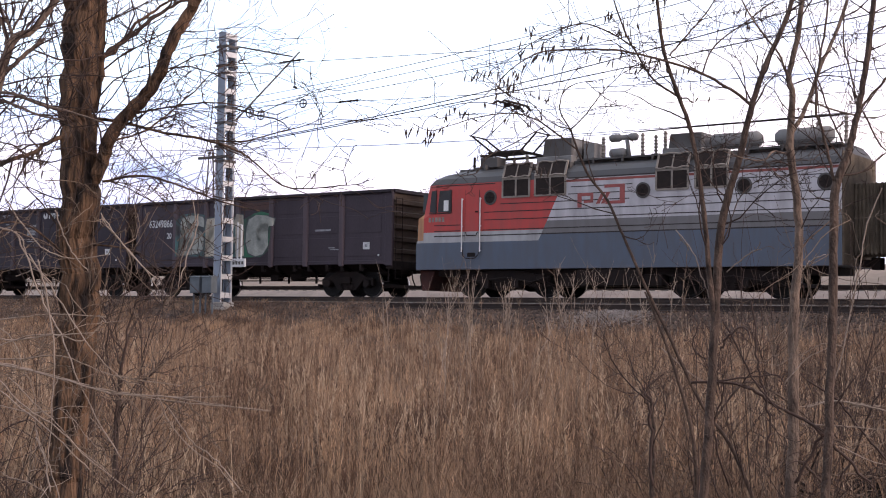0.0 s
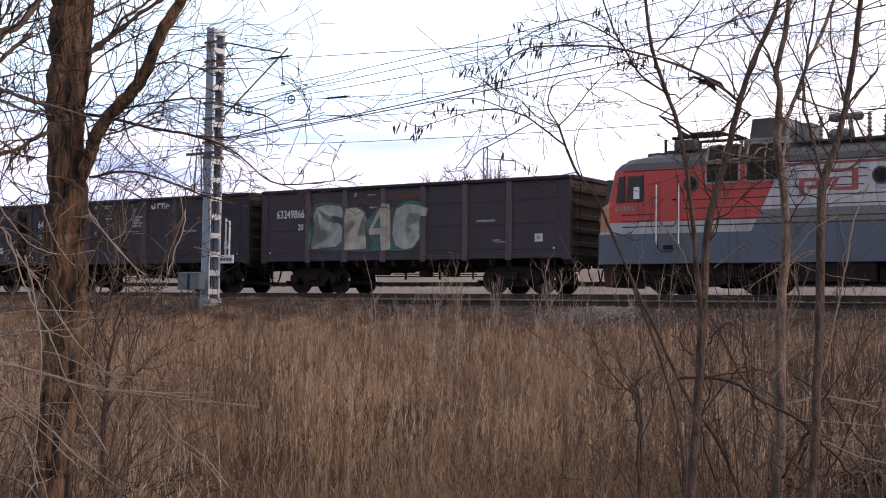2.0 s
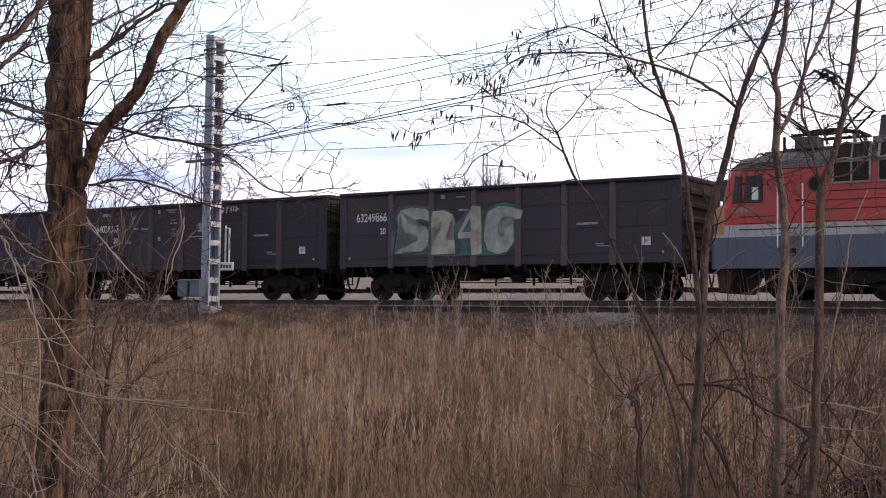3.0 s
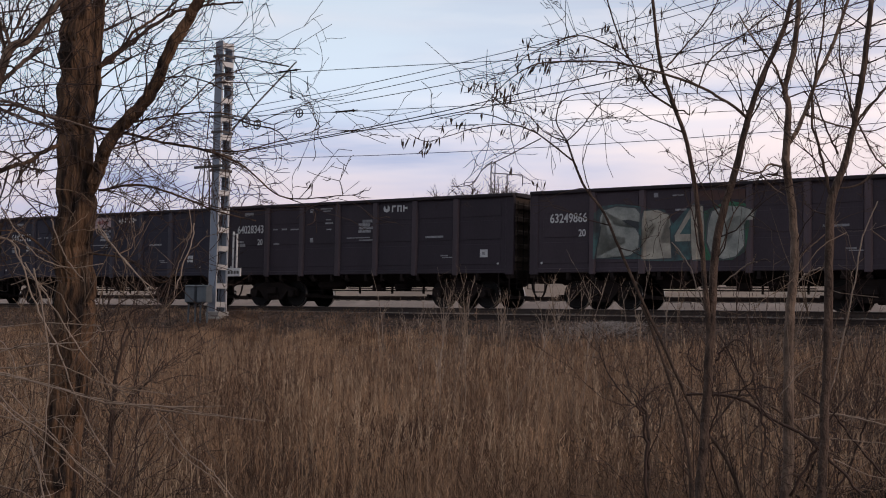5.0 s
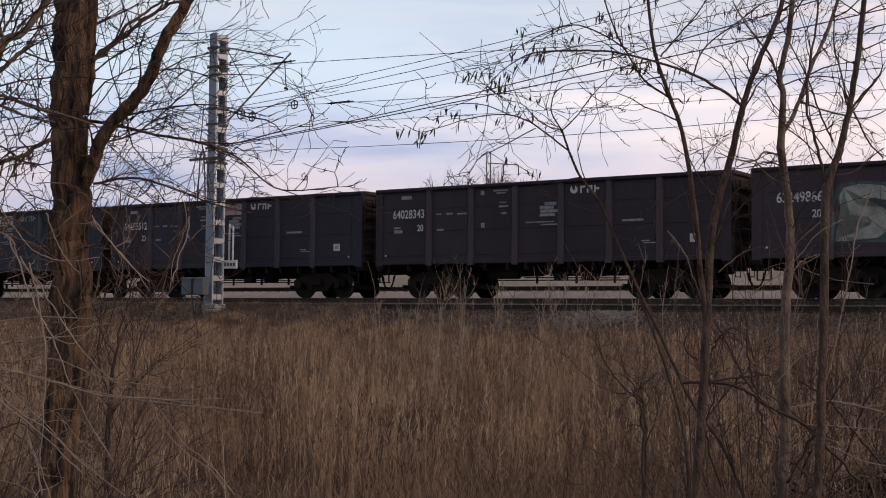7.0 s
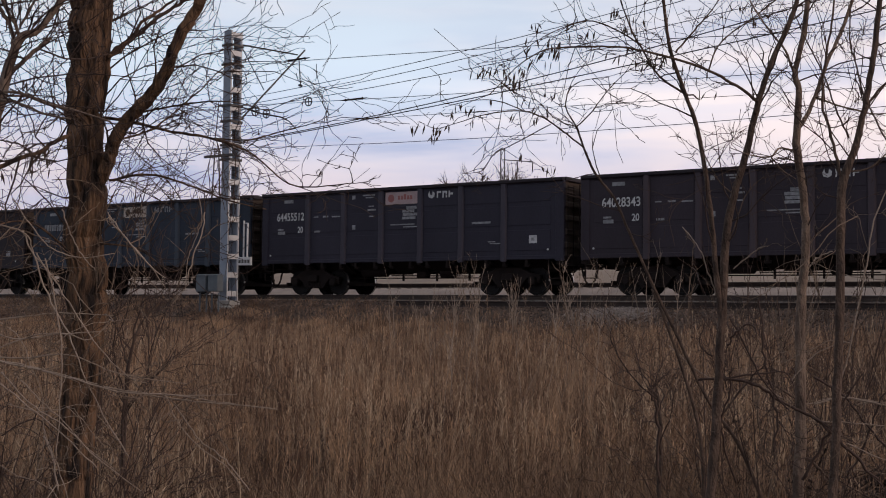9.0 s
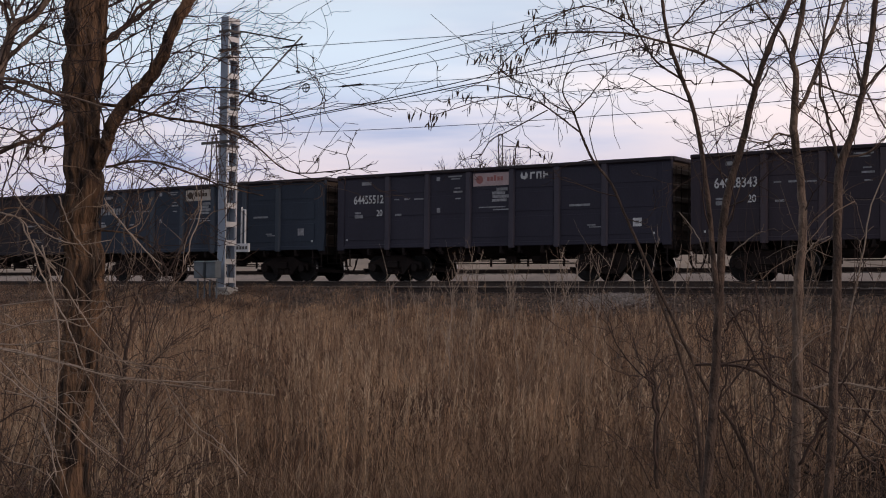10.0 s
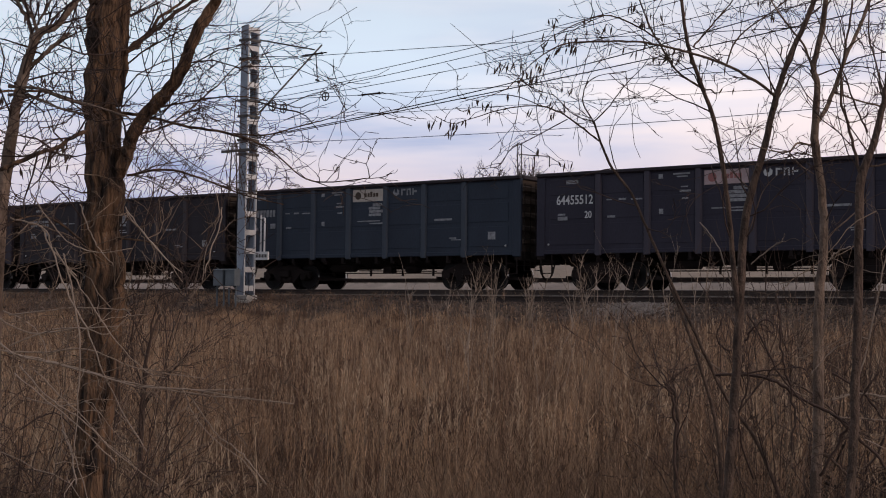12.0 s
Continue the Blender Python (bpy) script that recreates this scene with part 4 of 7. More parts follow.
    part("air_intake", Geo().box(X(1.35), X(2.05), -0.7, 0.5, 4.30, 4.46), M["roof_grey"], lo, bevel=0.03)
    part("horn", Geo().rod((X(1.98), -0.7, 4.3), (X(1.98), -0.7, 4.86), 0.045), M["iron"], lo)
    part("roof_box", Geo().box(X(2.35), X(3.05), -0.9, -0.35, 4.44, 4.80), M["roof_grey"], lo, bevel=0.02)
    for s0, s1, z1 in ((4.72, 5.86, 5.30), (9.30, 10.46, 5.16)):
        cas = part("blower_casing", Geo().prism([(X(s0), 4.5), (X(s1), 4.5), (X(s1), z1), (X(s0 + 0.10), z1)], -0.75, 0.75, "y"), M["roof_grey"], lo, "grey roof casing with lighter end panel", bevel=0.02)
        part("end_panel", Geo().prism([(-0.70, 4.55), (0.70, 4.55), (0.62, z1 - 0.05), (-0.62, z1 - 0.05)], X(s1), X(s1) + 0.02, "x"), M["roof_light"], cas)
        part("casing_skirt", Geo().box(X(s0) - 0.08, X(s1) + 0.1, -0.95, 0.95, 4.42, 4.68), M["roof_light"], cas, bevel=0.02)
    part("casing", Geo().box(X(6.15), X(6.55), -0.45, 0.35, 4.5, 5.12), M["roof_light"], lo, bevel=0.02)
    for s, r, a, b in ((10.6, 0.25, 0.0, 1.65), (12.7, 0.25, 0.0, 1.75)):
        tank = part("air_tank", Geo().lathe([(r * 0.6, a), (r, a + 0.12), (r, b - 0.12), (r * 0.6, b)], (X(s), -0.35, 4.86), "x", 18), M["roof_light"], lo, "grey cylindrical roof tank", smooth=True)
        part("saddle", Geo().box(X(s + 0.3), X(s + 0.4), -0.6, -0.1, 4.5, 4.75).box(X(s + b - 0.4), X(s + b - 0.3), -0.6, -0.1, 4.5, 4.75), M["roof_grey"], tank)
    breaker = Geo().lathe([(0.08, 0), (0.13, 0.06), (0.13, 0.34), (0.09, 0.4), (0.09, 0.7), (0.13, 0.74), (0.13, 0.95), (0.08, 1.0)], (X(6.95), -0.1, 5.26), "x", 14)
    breaker.lathe([(0.1, 0), (0.16, 0.08), (0.16, 0.5), (0.1, 0.6)], (X(6.95), -0.1, 4.76), "x", 14).rod((X(7.65), -0.1, 4.6), (X(7.55), -0.1, 5.25), 0.07)
    part("circuit_breaker", breaker, M["roof_light"], lo, "grey main circuit breaker", smooth=True)
    for s, z1 in ((6.72, 5.32), (8.15, 5.36), (8.62, 5.26), (8.95, 5.36), (13.9, 5.30), (14.75, 5.45)):
        part("insulator", sheds(Geo(), X(s), -0.15, 4.5, z1, 0.085, 7), M["porcelain"], lo, "ribbed cream-grey insulator")
    bus = Geo().tube([(X(4.3), -0.15, 5.14), (X(5.2), -0.15, 5.42), (X(6.72), -0.15, 5.40), (X(8.15), -0.15, 5.42), (X(10.2), -0.15, 5.44), (X(14.75), -0.15, 5.50)], [0.011] * 6, 6)
    bus.rod((X(8.15), -0.4, 5.36), (X(14.9), -0.4, 5.42), 0.014).rod((X(8.15), 0.4, 5.5), (X(14.9), 0.4, 5.52), 0.014)
    bus.rod((X(5.98), -0.2, 4.5), (X(5.98), -0.2, 5.36), 0.02)
    part("busbar", bus, M["iron"], lo, "thin dark roof busbar")
    rail = Geo()
    for k in range(9):
        s = 10.1 + k * 0.58
        rail.rod((X(s), -1.0, 4.42), (X(s), -1.0, 4.66), 0.015, sides=5)
    rail.rod((X(10.1), -1.0, 4.66), (X(14.8), -1.0, 4.66), 0.015, sides=5).rod((X(10.1), -1.0, 4.55), (X(14.8), -1.0, 4.55), 0.012, sides=5)
    part("roof_rail", rail, M["roof_grey"], lo)
    # pantograph
    pan = part("pantograph", Geo().box(X(2.15), X(4.15), -0.62, -0.54, 4.86, 4.94).box(X(2.15), X(4.15), 0.54, 0.62, 4.86, 4.94).box(X(2.15), X(2.25), -0.6, 0.6, 4.86, 4.94).box(X(4.05), X(4.15), -0.6, 0.6, 4.86, 4.94), M["iron"], lo, "raised diamond pantograph of thin dark tubes")
    for s in (2.3, 4.0):
        for y in (-0.5, 0.5):
            part("insulator", sheds(Geo(), X(s), y, 4.44, 4.86, 0.085, 5), M["porcelain"], pan)
    gear = Geo().lathe([(0.06, -0.5), (0.09, -0.4), (0.09, 0.4), (0.06, 0.5)], (X(3.1), -0.25, 5.0), "x", 10)
    for s in (2.5, 3.7):
        gear.rod((X(s), -0.6, 5.0), (X(s), 0.6, 5.0), 0.05)
    for k in range(9):
        gear.lathe([(0.10, 0), (0.12, 0.02), (0.10, 0.05)], (X(2.7) + 0.09 * k, 0.1, 5.04), "x", 8)
    part("spring_gear", gear, M["iron"], pan)
    for y in (-0.42, 0.42):
        part("lower_arm", Geo().rod((X(2.55), y, 5.0), (X(1.66), y, 5.66), 0.035, 0.03), M["iron"], pan)
        part("lower_arm", Geo().rod((X(3.65), y, 5.0), (X(4.30), y, 5.62), 0.035, 0.03), M["iron"], pan)
    part("hinge_shaft", Geo().rod((X(1.66), -0.55, 5.66), (X(1.66), 0.55, 5.66), 0.025), M["iron"], pan)
    part("hinge_shaft", Geo().rod((X(4.30), -0.55, 5.62), (X(4.30), 0.55, 5.62), 0.025), M["iron"], pan)
    top = Geo()
    for y in (-0.5, 0.5):
        top.rod((X(1.66), y, 5.66), (X(2.98), y * 0.6, 6.62), 0.018, sides=6).rod((X(4.30), y, 5.62), (X(3.10), y * 0.6, 6.62), 0.018, sides=6)
    top.rod((X(1.66), -0.5, 5.66), (X(2.98), 0.3, 6.62), 0.012, sides=5).rod((X(4.30), 0.5, 5.62), (X(3.10), -0.3, 6.62), 0.012, sides=5)
    top.rod((X(2.6), -0.3, 5.0), (X(4.28), 0.4, 5.62), 0.012, sides=5)
    part("upper_arm", top, M["iron"], pan)
    head = Geo()
    for s in (2.90, 3.20):
        head.tube([(X(s), -1.0, 6.62), (X(s), -0.72, 6.76), (X(s), 0.72, 6.76), (X(s), 1.0, 6.62)], [0.035, 0.045, 0.045, 0.035], 6)
    head.box(X(2.92), X(3.18), -0.36, -0.3, 6.58, 6.74).box(X(2.92), X(3.18), 0.3, 0.36, 6.58, 6.74)
    part("collector_head", head, M["iron"], pan, "dark collector head")
    return lo


loco = locomotive()
MOVING.append((loco, MID))
first = len(ROLLING)
second = copy_thing(loco, pose(0, 0, 0))
tagged(second, "trailing end of a red, grey and blue electric locomotive section")
for ob in second.children_recursive:
    if ob.name.startswith("wheelset"):
        ROLLING.append((ob, ob.matrix_basis.copy(), -0.625))
TURNED = [(second, 24.06)]


# ---- catenary mast ----
def mast():
    ma = thing("catenary_mast", "battened steel catenary mast, blue-grey channels with pale cross plates", "railway mast", at=RAIL)
    x0, x1, y0, y1, zb, zt = -8.07, -7.71, -3.20, -2.60, -0.50, 9.95
    for ya, yb, fl in ((y0, y0 + 0.012, 1), (y1 - 0.012, y1, -1)):
        ch = Geo().box(x0, x1, ya, yb, zb, zt)
        for xa, xb in ((x0, x0 + 0.012), (x1 - 0.012, x1)):
            ch.box(xa, xb, min(ya + fl * 0.012, ya + fl * 0.09), max(ya + fl * 0.012, ya + fl * 0.09), zb, zt)
        part("channel", ch, M["galv_blue"], ma, "blue-grey steel channel")
    for x in (x0 - 0.014, x1 + 0.002):
        for k in range(15):
            z = -0.1 + k * 0.70
            part("batten_plate", Geo().box(x, x + 0.012, y0 + 0.01, y1 - 0.01, z, z + 0.20), M["galv"], ma, bevel=0.003)
        for y in (y0 + 0.005, y1 - 0.045):
            part("edge_angle", Geo().box(x - 0.004, x + 0.016, y, y + 0.04, zb, zt), M["galv"], ma, "pale edge strip")
    for z in (9.35, 8.62, 7.05, 6.45, 5.55, 5.0):
        part("clamp_band", Geo().box(x0 - 0.10, x1 + 0.10, y0 - 0.04, y0 - 0.002, z, z + 0.09).box(x0 - 0.06, x1 + 0.06, y1 + 0.002, y1 + 0.04, z, z + 0.09).box(x1 + 0.02, x1 + 0.06, y0 - 0.04, y1 + 0.04, z, z + 0.09), M["roof_grey"], ma)
    part("cross_arm", Geo().box(-8.95, -7.4, -3.30, -3.22, 5.14, 5.24), M["roof_grey"], ma)
    part("footing", Geo().box(-8.08, -7.34, -3.34, -2.6, -0.72, -0.46), M["concrete"], ma, "pale concrete footing block", bevel=0.03)
    part("footing", Geo().box(-8.15, -7.45, -3.28, -2.7, -0.46, -0.26), M["concrete"], ma, bevel=0.03)
    # cantilever
    X = -7.8
    arm = part("cantilever_tube", Geo().rod((X, -2.62, 6.55), (X, 1.05, 9.92), 0.035), M["roof_grey"], ma, "slanting cantilever tube")
    part("stay_tube", Geo().rod((X, -2.6, 9.50), (X, 0.62, 9.66), 0.03), M["cable"], arm)
    part("stay_rod", Geo().rod((X, -2.6, 9.48), (X, -1.28, 7.95), 0.02), M["cable"], arm)
    part("hanger", Geo().rod((X, 0.70, 9.55), (X, 0.82, 8.45), 0.02).rod((X, 0.74, 8.45), (X, 0.9, 8.45), 0.05), M["cable"], arm)
    part("insulator", Geo().lathe([(0.02, -0.60), (0.022, -0.42), (0.06, -0.38), (0.032, -0.34), (0.034, 0.34), (0.06, 0.38), (0.022, 0.42), (0.02, 0.60)], (-4.37, -3.2, 8.47), "x", 10), M["iron"], ma, "dark rod insulator")
    part("insulator", Geo().lathe([(0.02, -0.62), (0.022, -0.46), (0.06, -0.42), (0.034, -0.38), (0.036, 0.38), (0.06, 0.42), (0.022, 0.46), (0.02, 0.62)], (-4.32, 0.0, 7.47), "x", 10), M["iron"], ma, "dark rod insulator")
    for x, y, z, r in ((-6.62, 0.0, 7.58, 0.17), (-7.35, -2.2, 6.98, 0.19), (-7.2, -1.75, 6.92, 0.17)):
        pts = [(x + r * math.cos(2 * math.pi * k / 16), y, z + r * math.sin(2 * math.pi * k / 16)) for k in range(17)]
        part("pulley", Geo().tube(pts, [0.025] * 17, 6).rod((x - r, y, z), (x + r, y, z), 0.02).rod((x, y, z - r), (x, y, z + r), 0.02), M["roof_grey"], ma, "tensioning pulley wheel")
    part("pull_rod", Geo().tube([(-7.5, -2.8, 7.05), (-7.3, -1.9, 6.9), (-7.0, -1.2, 6.85), (-6.8, -0.9, 6.7), (-6.6, -0.4, 6.2)], [0.03, 0.035, 0.03, 0.02, 0.015], 6), M["iron"], ma)
    # weights' guide and plate beside it
    part("guide_tube", Geo().rod((-7.05, -3.0, 1.3), (-7.05, -3.0, 2.72), 0.035).rod((-6.86, -3.0, 1.3), (-6.86, -3.0, 2.62), 0.035).rod((-7.05, -3.0, 2.62), (-6.86, -3.0, 2.62), 0.02), M["galv"], ma, "pale vertical guide tubes")
    tag = part("tag_plate", Geo().box(-7.30, -6.62, -3.06, -2.98, 1.05, 1.36), M["galv"], ma, "pale plate with illegible dark print", bevel=0.01)
    for k in range(4):
        part("print_bar", Geo().box(-7.24 + 0.15 * k, -7.13 + 0.15 * k, -3.066, -3.05, 1.14, 1.26), M["roof_grey"], tag)
    return ma


mast()


M["cabinet"] = material("dull_grey_cabinet", (0.13, 0.15, 0.165), (0.08, 0.092, 0.105), 3, 0.7, bump=0.1)


def trackside_box(s):
    bx = thing("trackside_cabinet", "small grey metal trackside cabinet on two posts", "cabinet", "trackside cabinets", at=RAIL @ pose(s, -3.75, 0))
    part("case", Geo().box(-0.25, 0.25, -0.16, 0.16, 0.06, 0.66), M["cabinet"], bx, bevel=0.02)
    part("lid", Geo().prism([(-0.19, 0.65), (0.19, 0.65), (0.19, 0.67), (0.0, 0.71), (-0.19, 0.67)], -0.27, 0.27, "x"), M["cabinet"], bx)
    for x in (-0.18, 0.18):
        part("post", Geo().rod((x, 0, -1.05), (x, 0, 0.02), 0.035), M["cabinet"], bx)


trackside_box(-8.35)
trackside_box(-7.72)


def wire(label, y, z0, slope, bow, a, b, r=0.012):
    """A wire along the track: height z0 at the mast, with a slope and a bow."""
    pts = [(s, y, z0 + slope * (s + 7.6) + bow * (s + 7.6) ** 2) for s in np.linspace(a, b, 24)]
    solid("overhead_wire", Geo().tube(pts, [r] * 24, 5), M["cable"], label, "overhead wire", "overhead wires", at=RAIL)


FEED = "thin dark feeder wire strung from the steel mast"
wire("thin dark contact wire over the railway track", 0.0, 5.86, -0.042, 0.00115, -60, 34)
wire("dark messenger wire over the railway track", 0.0, 7.60, -0.047, 0.0004, -60, 34)
wire(FEED, -3.2, 8.56, -0.045, -0.0007, -7.6, 34)
wire(FEED, -3.2, 7.25, 0.045, 0.0022, -7.6, 34)
wire(FEED, -3.2, 7.00, 0.040, 0.0026, -7.6, 34)
wire(FEED, -3.2, 6.85, 0.028, 0.0018, -7.6, 34)
wire(FEED, -3.2, 5.62, 0.058, 0.0023, -7.6, 34, 0.018)
wire(FEED, -3.2, 5.56, 0.066, 0.0008, -7.6, 34, 0.018)
wire(FEED, -3.2, 6.25, -0.030, 0.0, -7.6, 34, 0.009)
wire(FEED, -3.2, 5.5, 0.035, 0.0006, -60, -7.6, 0.012)
wire(FEED, -3.2, 6.3, 0.030, 0.0006, -60, -7.6, 0.012)


def far_mast(x, y, top, reach):
    """A catenary mast of another line, far beyond the train."""
    z = height(x, y)
    fm = thing("distant_catenary_mast", "thin grey catenary mast with hanging insulators far beyond the train", "railway mast", at=pose(x, y, z))
    h = top - z
    part("post", Geo().rod((-0.12, 0, 0), (-0.12, 0, h), 0.035).rod((0.12, 0, 0), (0.12, 0, h), 0.035), M["roof_grey"], fm)
    part("lattice", Geo().tube([((-1) ** k * 0.12, 0, h * k / 14) for k in range(15)], [0.025] * 15, 4), M["roof_grey"], fm)
    part("bracket", Geo().rod((0, 0, h - 0.75), (reach, 0, h - 0.85), 0.035).rod((0, 0, h - 0.05), (reach - 0.6, 0, h - 0.84), 0.02).rod((-0.5, 0, h - 0.3), (0, 0, h), 0.03), M["roof_grey"], fm)
    for s in (reach * 0.5, reach):
        part("insulator", Geo().rod((s, 0, h - 0.85), (s, 0, h - 1.5), 0.035), M["iron"], fm)


far_mast(3.56, 79.6, 11.9, 1.85)


def a_frame(x, y, top):
    z = height(x, y)
    fm = thing("distant_pole", "A-shaped grey pole far beyond the train", "utility pole", at=pose(x, y, z))
    h = top - z
    for s in (-1, 1):
        part("leg", Geo().rod((s * 0.5, 0, 0), (s * 0.12, 0, h), 0.045), M["roof_grey"], fm)
    part("crossbar", Geo().rod((-0.3, 0, h * 0.6), (0.3, 0, h * 0.6), 0.03).rod((-0.25, 0, h - 0.1), (0.25, 0, h - 0.1), 0.04), M["roof_grey"], fm)


a_frame(-14.3, 80.0, 11.6)


# ---- bare trees ----
RND = random.Random(11)


def wander(start, way, length, r, steps, bend, lift=0.0):
    """A crooked twig: points and radii from start along way."""
    pts, p, d = [Vector(start)], Vector(start), Vector(way).normalized()
    for i in range(steps):
        d = (d + Vector((RND.gauss(0, bend), RND.gauss(0, bend), RND.gauss(0, bend) + lift))).normalized()
        p = p + d * (length / steps)
        pts.append(p.copy())
    return pts, [r * (1 - 0.75 * i / steps) for i in range(steps + 1)]


def furrowed(pts, radii):
    """A thick stem with deep upright bark furrows."""
    geo, sides, rows = Geo(), 56, []
    for i in range(len(pts) - 1):
        n = max(2, int((pts[i + 1] - pts[i]).length / 0.03))
        rows += [(pts[i].lerp(pts[i + 1], k / n), radii[i] + (radii[i + 1] - radii[i]) * k / n) for k in range(n)]
    run = 0.0
    for i, (p, r) in enumerate(rows):
        d = (rows[min(i + 1, len(rows) - 1)][0] - rows[max(i - 1, 0)][0]).normalized()
        a = d.cross(Vector((0.1, 1, 0.05))).normalized()
        b = d.cross(a)
        run += 0.03
        for k in range(sides):
            w = 2 * math.pi * k / sides
            c, s = math.cos(w), math.sin(w)
            ridge = 1 - abs(noise.noise(Vector((c * 6.5, s * 6.5, run * 3.2)))) * 2.2
            fine = noise.noise(Vector((c * 9, s * 9, run * 7)))
            geo.v.append(tuple(p + r * (0.93 + 0.12 * ridge + 0.06 * fine) * (c * a + s * b)))
    for i in range(len(rows) - 1):
        for k in range(sides):
            q, t = i * sides + k, i * sides + (k + 1) % sides
            geo.f.append((q, t, t + sides, q + sides))
    return geo


class Tree:
    """A leafless tree: limbs placed to fit the camera's view, twigs grown on them, seed clusters where it has them."""

    def __init__(self, name, label, bark):
        self.top, self.bark = thing(name, label, "tree", "bare trees"), bark
        self.twigs, self.pale, self.count = Geo(), Geo(), 0

    def limb(self, kind, *nodes):
        pts = [Vector(n[:3]) for n in nodes]
        rad = [n[3] for n in nodes]
        fine, fr = [], []
        for i in range(len(pts) - 1):
            a, b = pts[max(i - 1, 0)], pts[min(i + 2, len(pts) - 1)]
            for k in range(5):
                t = k / 5
                q = 0.5 * ((2 * pts[i]) + (pts[i + 1] - a) * t + (2 * a - 5 * pts[i] + 4 * pts[i + 1] - b) * t * t + (3 * pts[i] - a - 3 * pts[i + 1] + b) * t ** 3)
                wob = 0.10 if kind == "trunk" else 0.8 if kind in ("cane", "stick") else 0.35
                fr.append((rad[i] + (rad[i + 1] - rad[i]) * t) * (1 + (0.025 * RND.gauss(0, 1) if kind == "trunk" else 0)))
                fine.append(q + Vector((RND.gauss(0, 1), RND.gauss(0, 1), RND.gauss(0, 0.6))) * fr[-1] * wob)
        fine.append(pts[-1])
        fr.append(rad[-1])
        big = rad[0] > 0.028 and self.bark == "bark"
        name = "trunk" if kind == "trunk" else "branch"
        mat = M["cane"] if kind == "cane" else M["twig"] if kind == "stick" else M[self.bark]
        if big:
            part(name, furrowed(fine, fr), mat, self.top)
        else:
            part(name, Geo().tube(fine, fr, 12 if kind == "trunk" else 6), mat, self.top, smooth=True)
        span = sum((pts[i + 1] - pts[i]).length for i in range(len(pts) - 1))
        count = int(span * {"trunk": 8, "branch": 20, "seeded": 13, "cane": 7, "stick": 11}[kind] * (1.0 if pts[0].x < -1 else 0.62))
        for _ in range(count):
            i = RND.randrange(1, len(fine))
            if fine[i].z < 1.9 and kind == "trunk" or -1.35 < fine[i].x < 0.4 and RND.random() < (0.8 if fine[i].x > -0.95 else 0.45):
                continue
            along = (fine[i] - fine[i - 1]).normalized()
            side = Vector((RND.gauss(0, 1), RND.gauss(0, 0.8), RND.gauss(0.15, 0.9)))
            self.grow(fine[i], along * 0.9 + side * 0.8, RND.uniform(0.25, 0.95) * (0.35 if kind in ("cane", "stick") else 1 if fine[i].x < -0.9 else 0.75), max(0.0026, min(fr[i] * 0.5, 0.005)), 2, kind)
        if kind == "seeded":
            for _ in range(int(span * 10)):
                i = RND.randrange(len(fine) // 3, len(fine))
                self.cluster(fine[i] + Vector((RND.gauss(0, 0.04), RND.gauss(0, 0.04), RND.gauss(0, 0.02))))

    def grow(self, p, d, length, r, depth, kind):
        pts, rad = wander(p, d, length, r, 6, 0.25, 0.02)
        (self.pale if kind == "cane" else self.twigs).tube(pts, [max(q, 0.0015) for q in rad], 4, close=False)
        if depth:
            for _ in range(RND.randint(1, 3)):
                i = RND.randrange(1, 6)
                side = Vector((RND.gauss(0, 1), RND.gauss(0, 0.8), RND.gauss(0.1, 0.9)))
                self.grow(pts[i], (pts[i] - pts[i - 1]).normalized() + side * 0.8, length * RND.uniform(0.3, 0.6), max(rad[i] * 0.8, 0.0015), depth - 1, kind)
        if kind == "seeded" and RND.random() < 0.05:
            self.cluster(pts[-1])

    def cluster(self, p):
        for _ in range(RND.randint(1, 4)):
            if self.count > 280:
                return
            self.count += 1
            a = Vector(p) + Vector((RND.gauss(0, 0.025), RND.gauss(0, 0.025), -0.01))
            b = a + Vector((RND.gauss(-0.008, 0.012), RND.gauss(0, 0.01), -RND.uniform(0.03, 0.065)))
            part("seed_pod", Geo().tube([p, a, (a + b) / 2, b], [0.0008, 0.001, RND.uniform(0.0036, 0.0062), 0.0015], 5), M["pod"], self.top)

    def close(self):
        for name, geo, mat, label in (("crown", self.twigs, M["twig"], "bare crown of fine twigs"), ("undergrowth", self.pale, M["twig_pale"], "pale weathered fine twigs")):
            if geo.v:
                tagged(part(name, geo, mat, self.top, label), kind="stuff")


locust = Tree('black_locust_tree', 'leafless tree with furrowed brown bark and a forked trunk', 'bark')
locust.limb('trunk', (-1.87, 6.56, 0.48, 0.0922), (-1.86, 6.55, 0.71, 0.0834), (-1.85, 6.53, 0.93, 0.0861), (-1.83, 6.52, 1.22, 0.0917), (-1.82, 6.51, 1.50, 0.0929), (-1.81, 6.50, 1.79, 0.0956), (-1.82, 6.48, 2.07, 0.0911), (-1.82, 6.47, 2.36, 0.0881), (-1.83, 6.46, 2.64, 0.0851), (-1.83, 6.45, 2.93, 0.0849), (-1.83, 6.43, 3.22, 0.0763), (-1.83, 6.42, 3.56, 0.0705))
locust.limb('trunk', (-1.80, 6.47, 2.10, 0.0330), (-1.76, 6.45, 2.21, 0.0350), (-1.69, 6.41, 2.34, 0.0310), (-1.65, 6.37, 2.44, 0.0320), (-1.58, 6.34, 2.54, 0.0306), (-1.50, 6.30, 2.61, 0.0317), (-1.43, 6.27, 2.68, 0.0303), (-1.37, 6.24, 2.78, 0.0290), (-1.31, 6.20, 2.91, 0.0275), (-1.23, 6.17, 3.04, 0.0262), (-1.16, 6.13, 3.15, 0.0249), (-1.09, 6.10, 3.31, 0.0224))
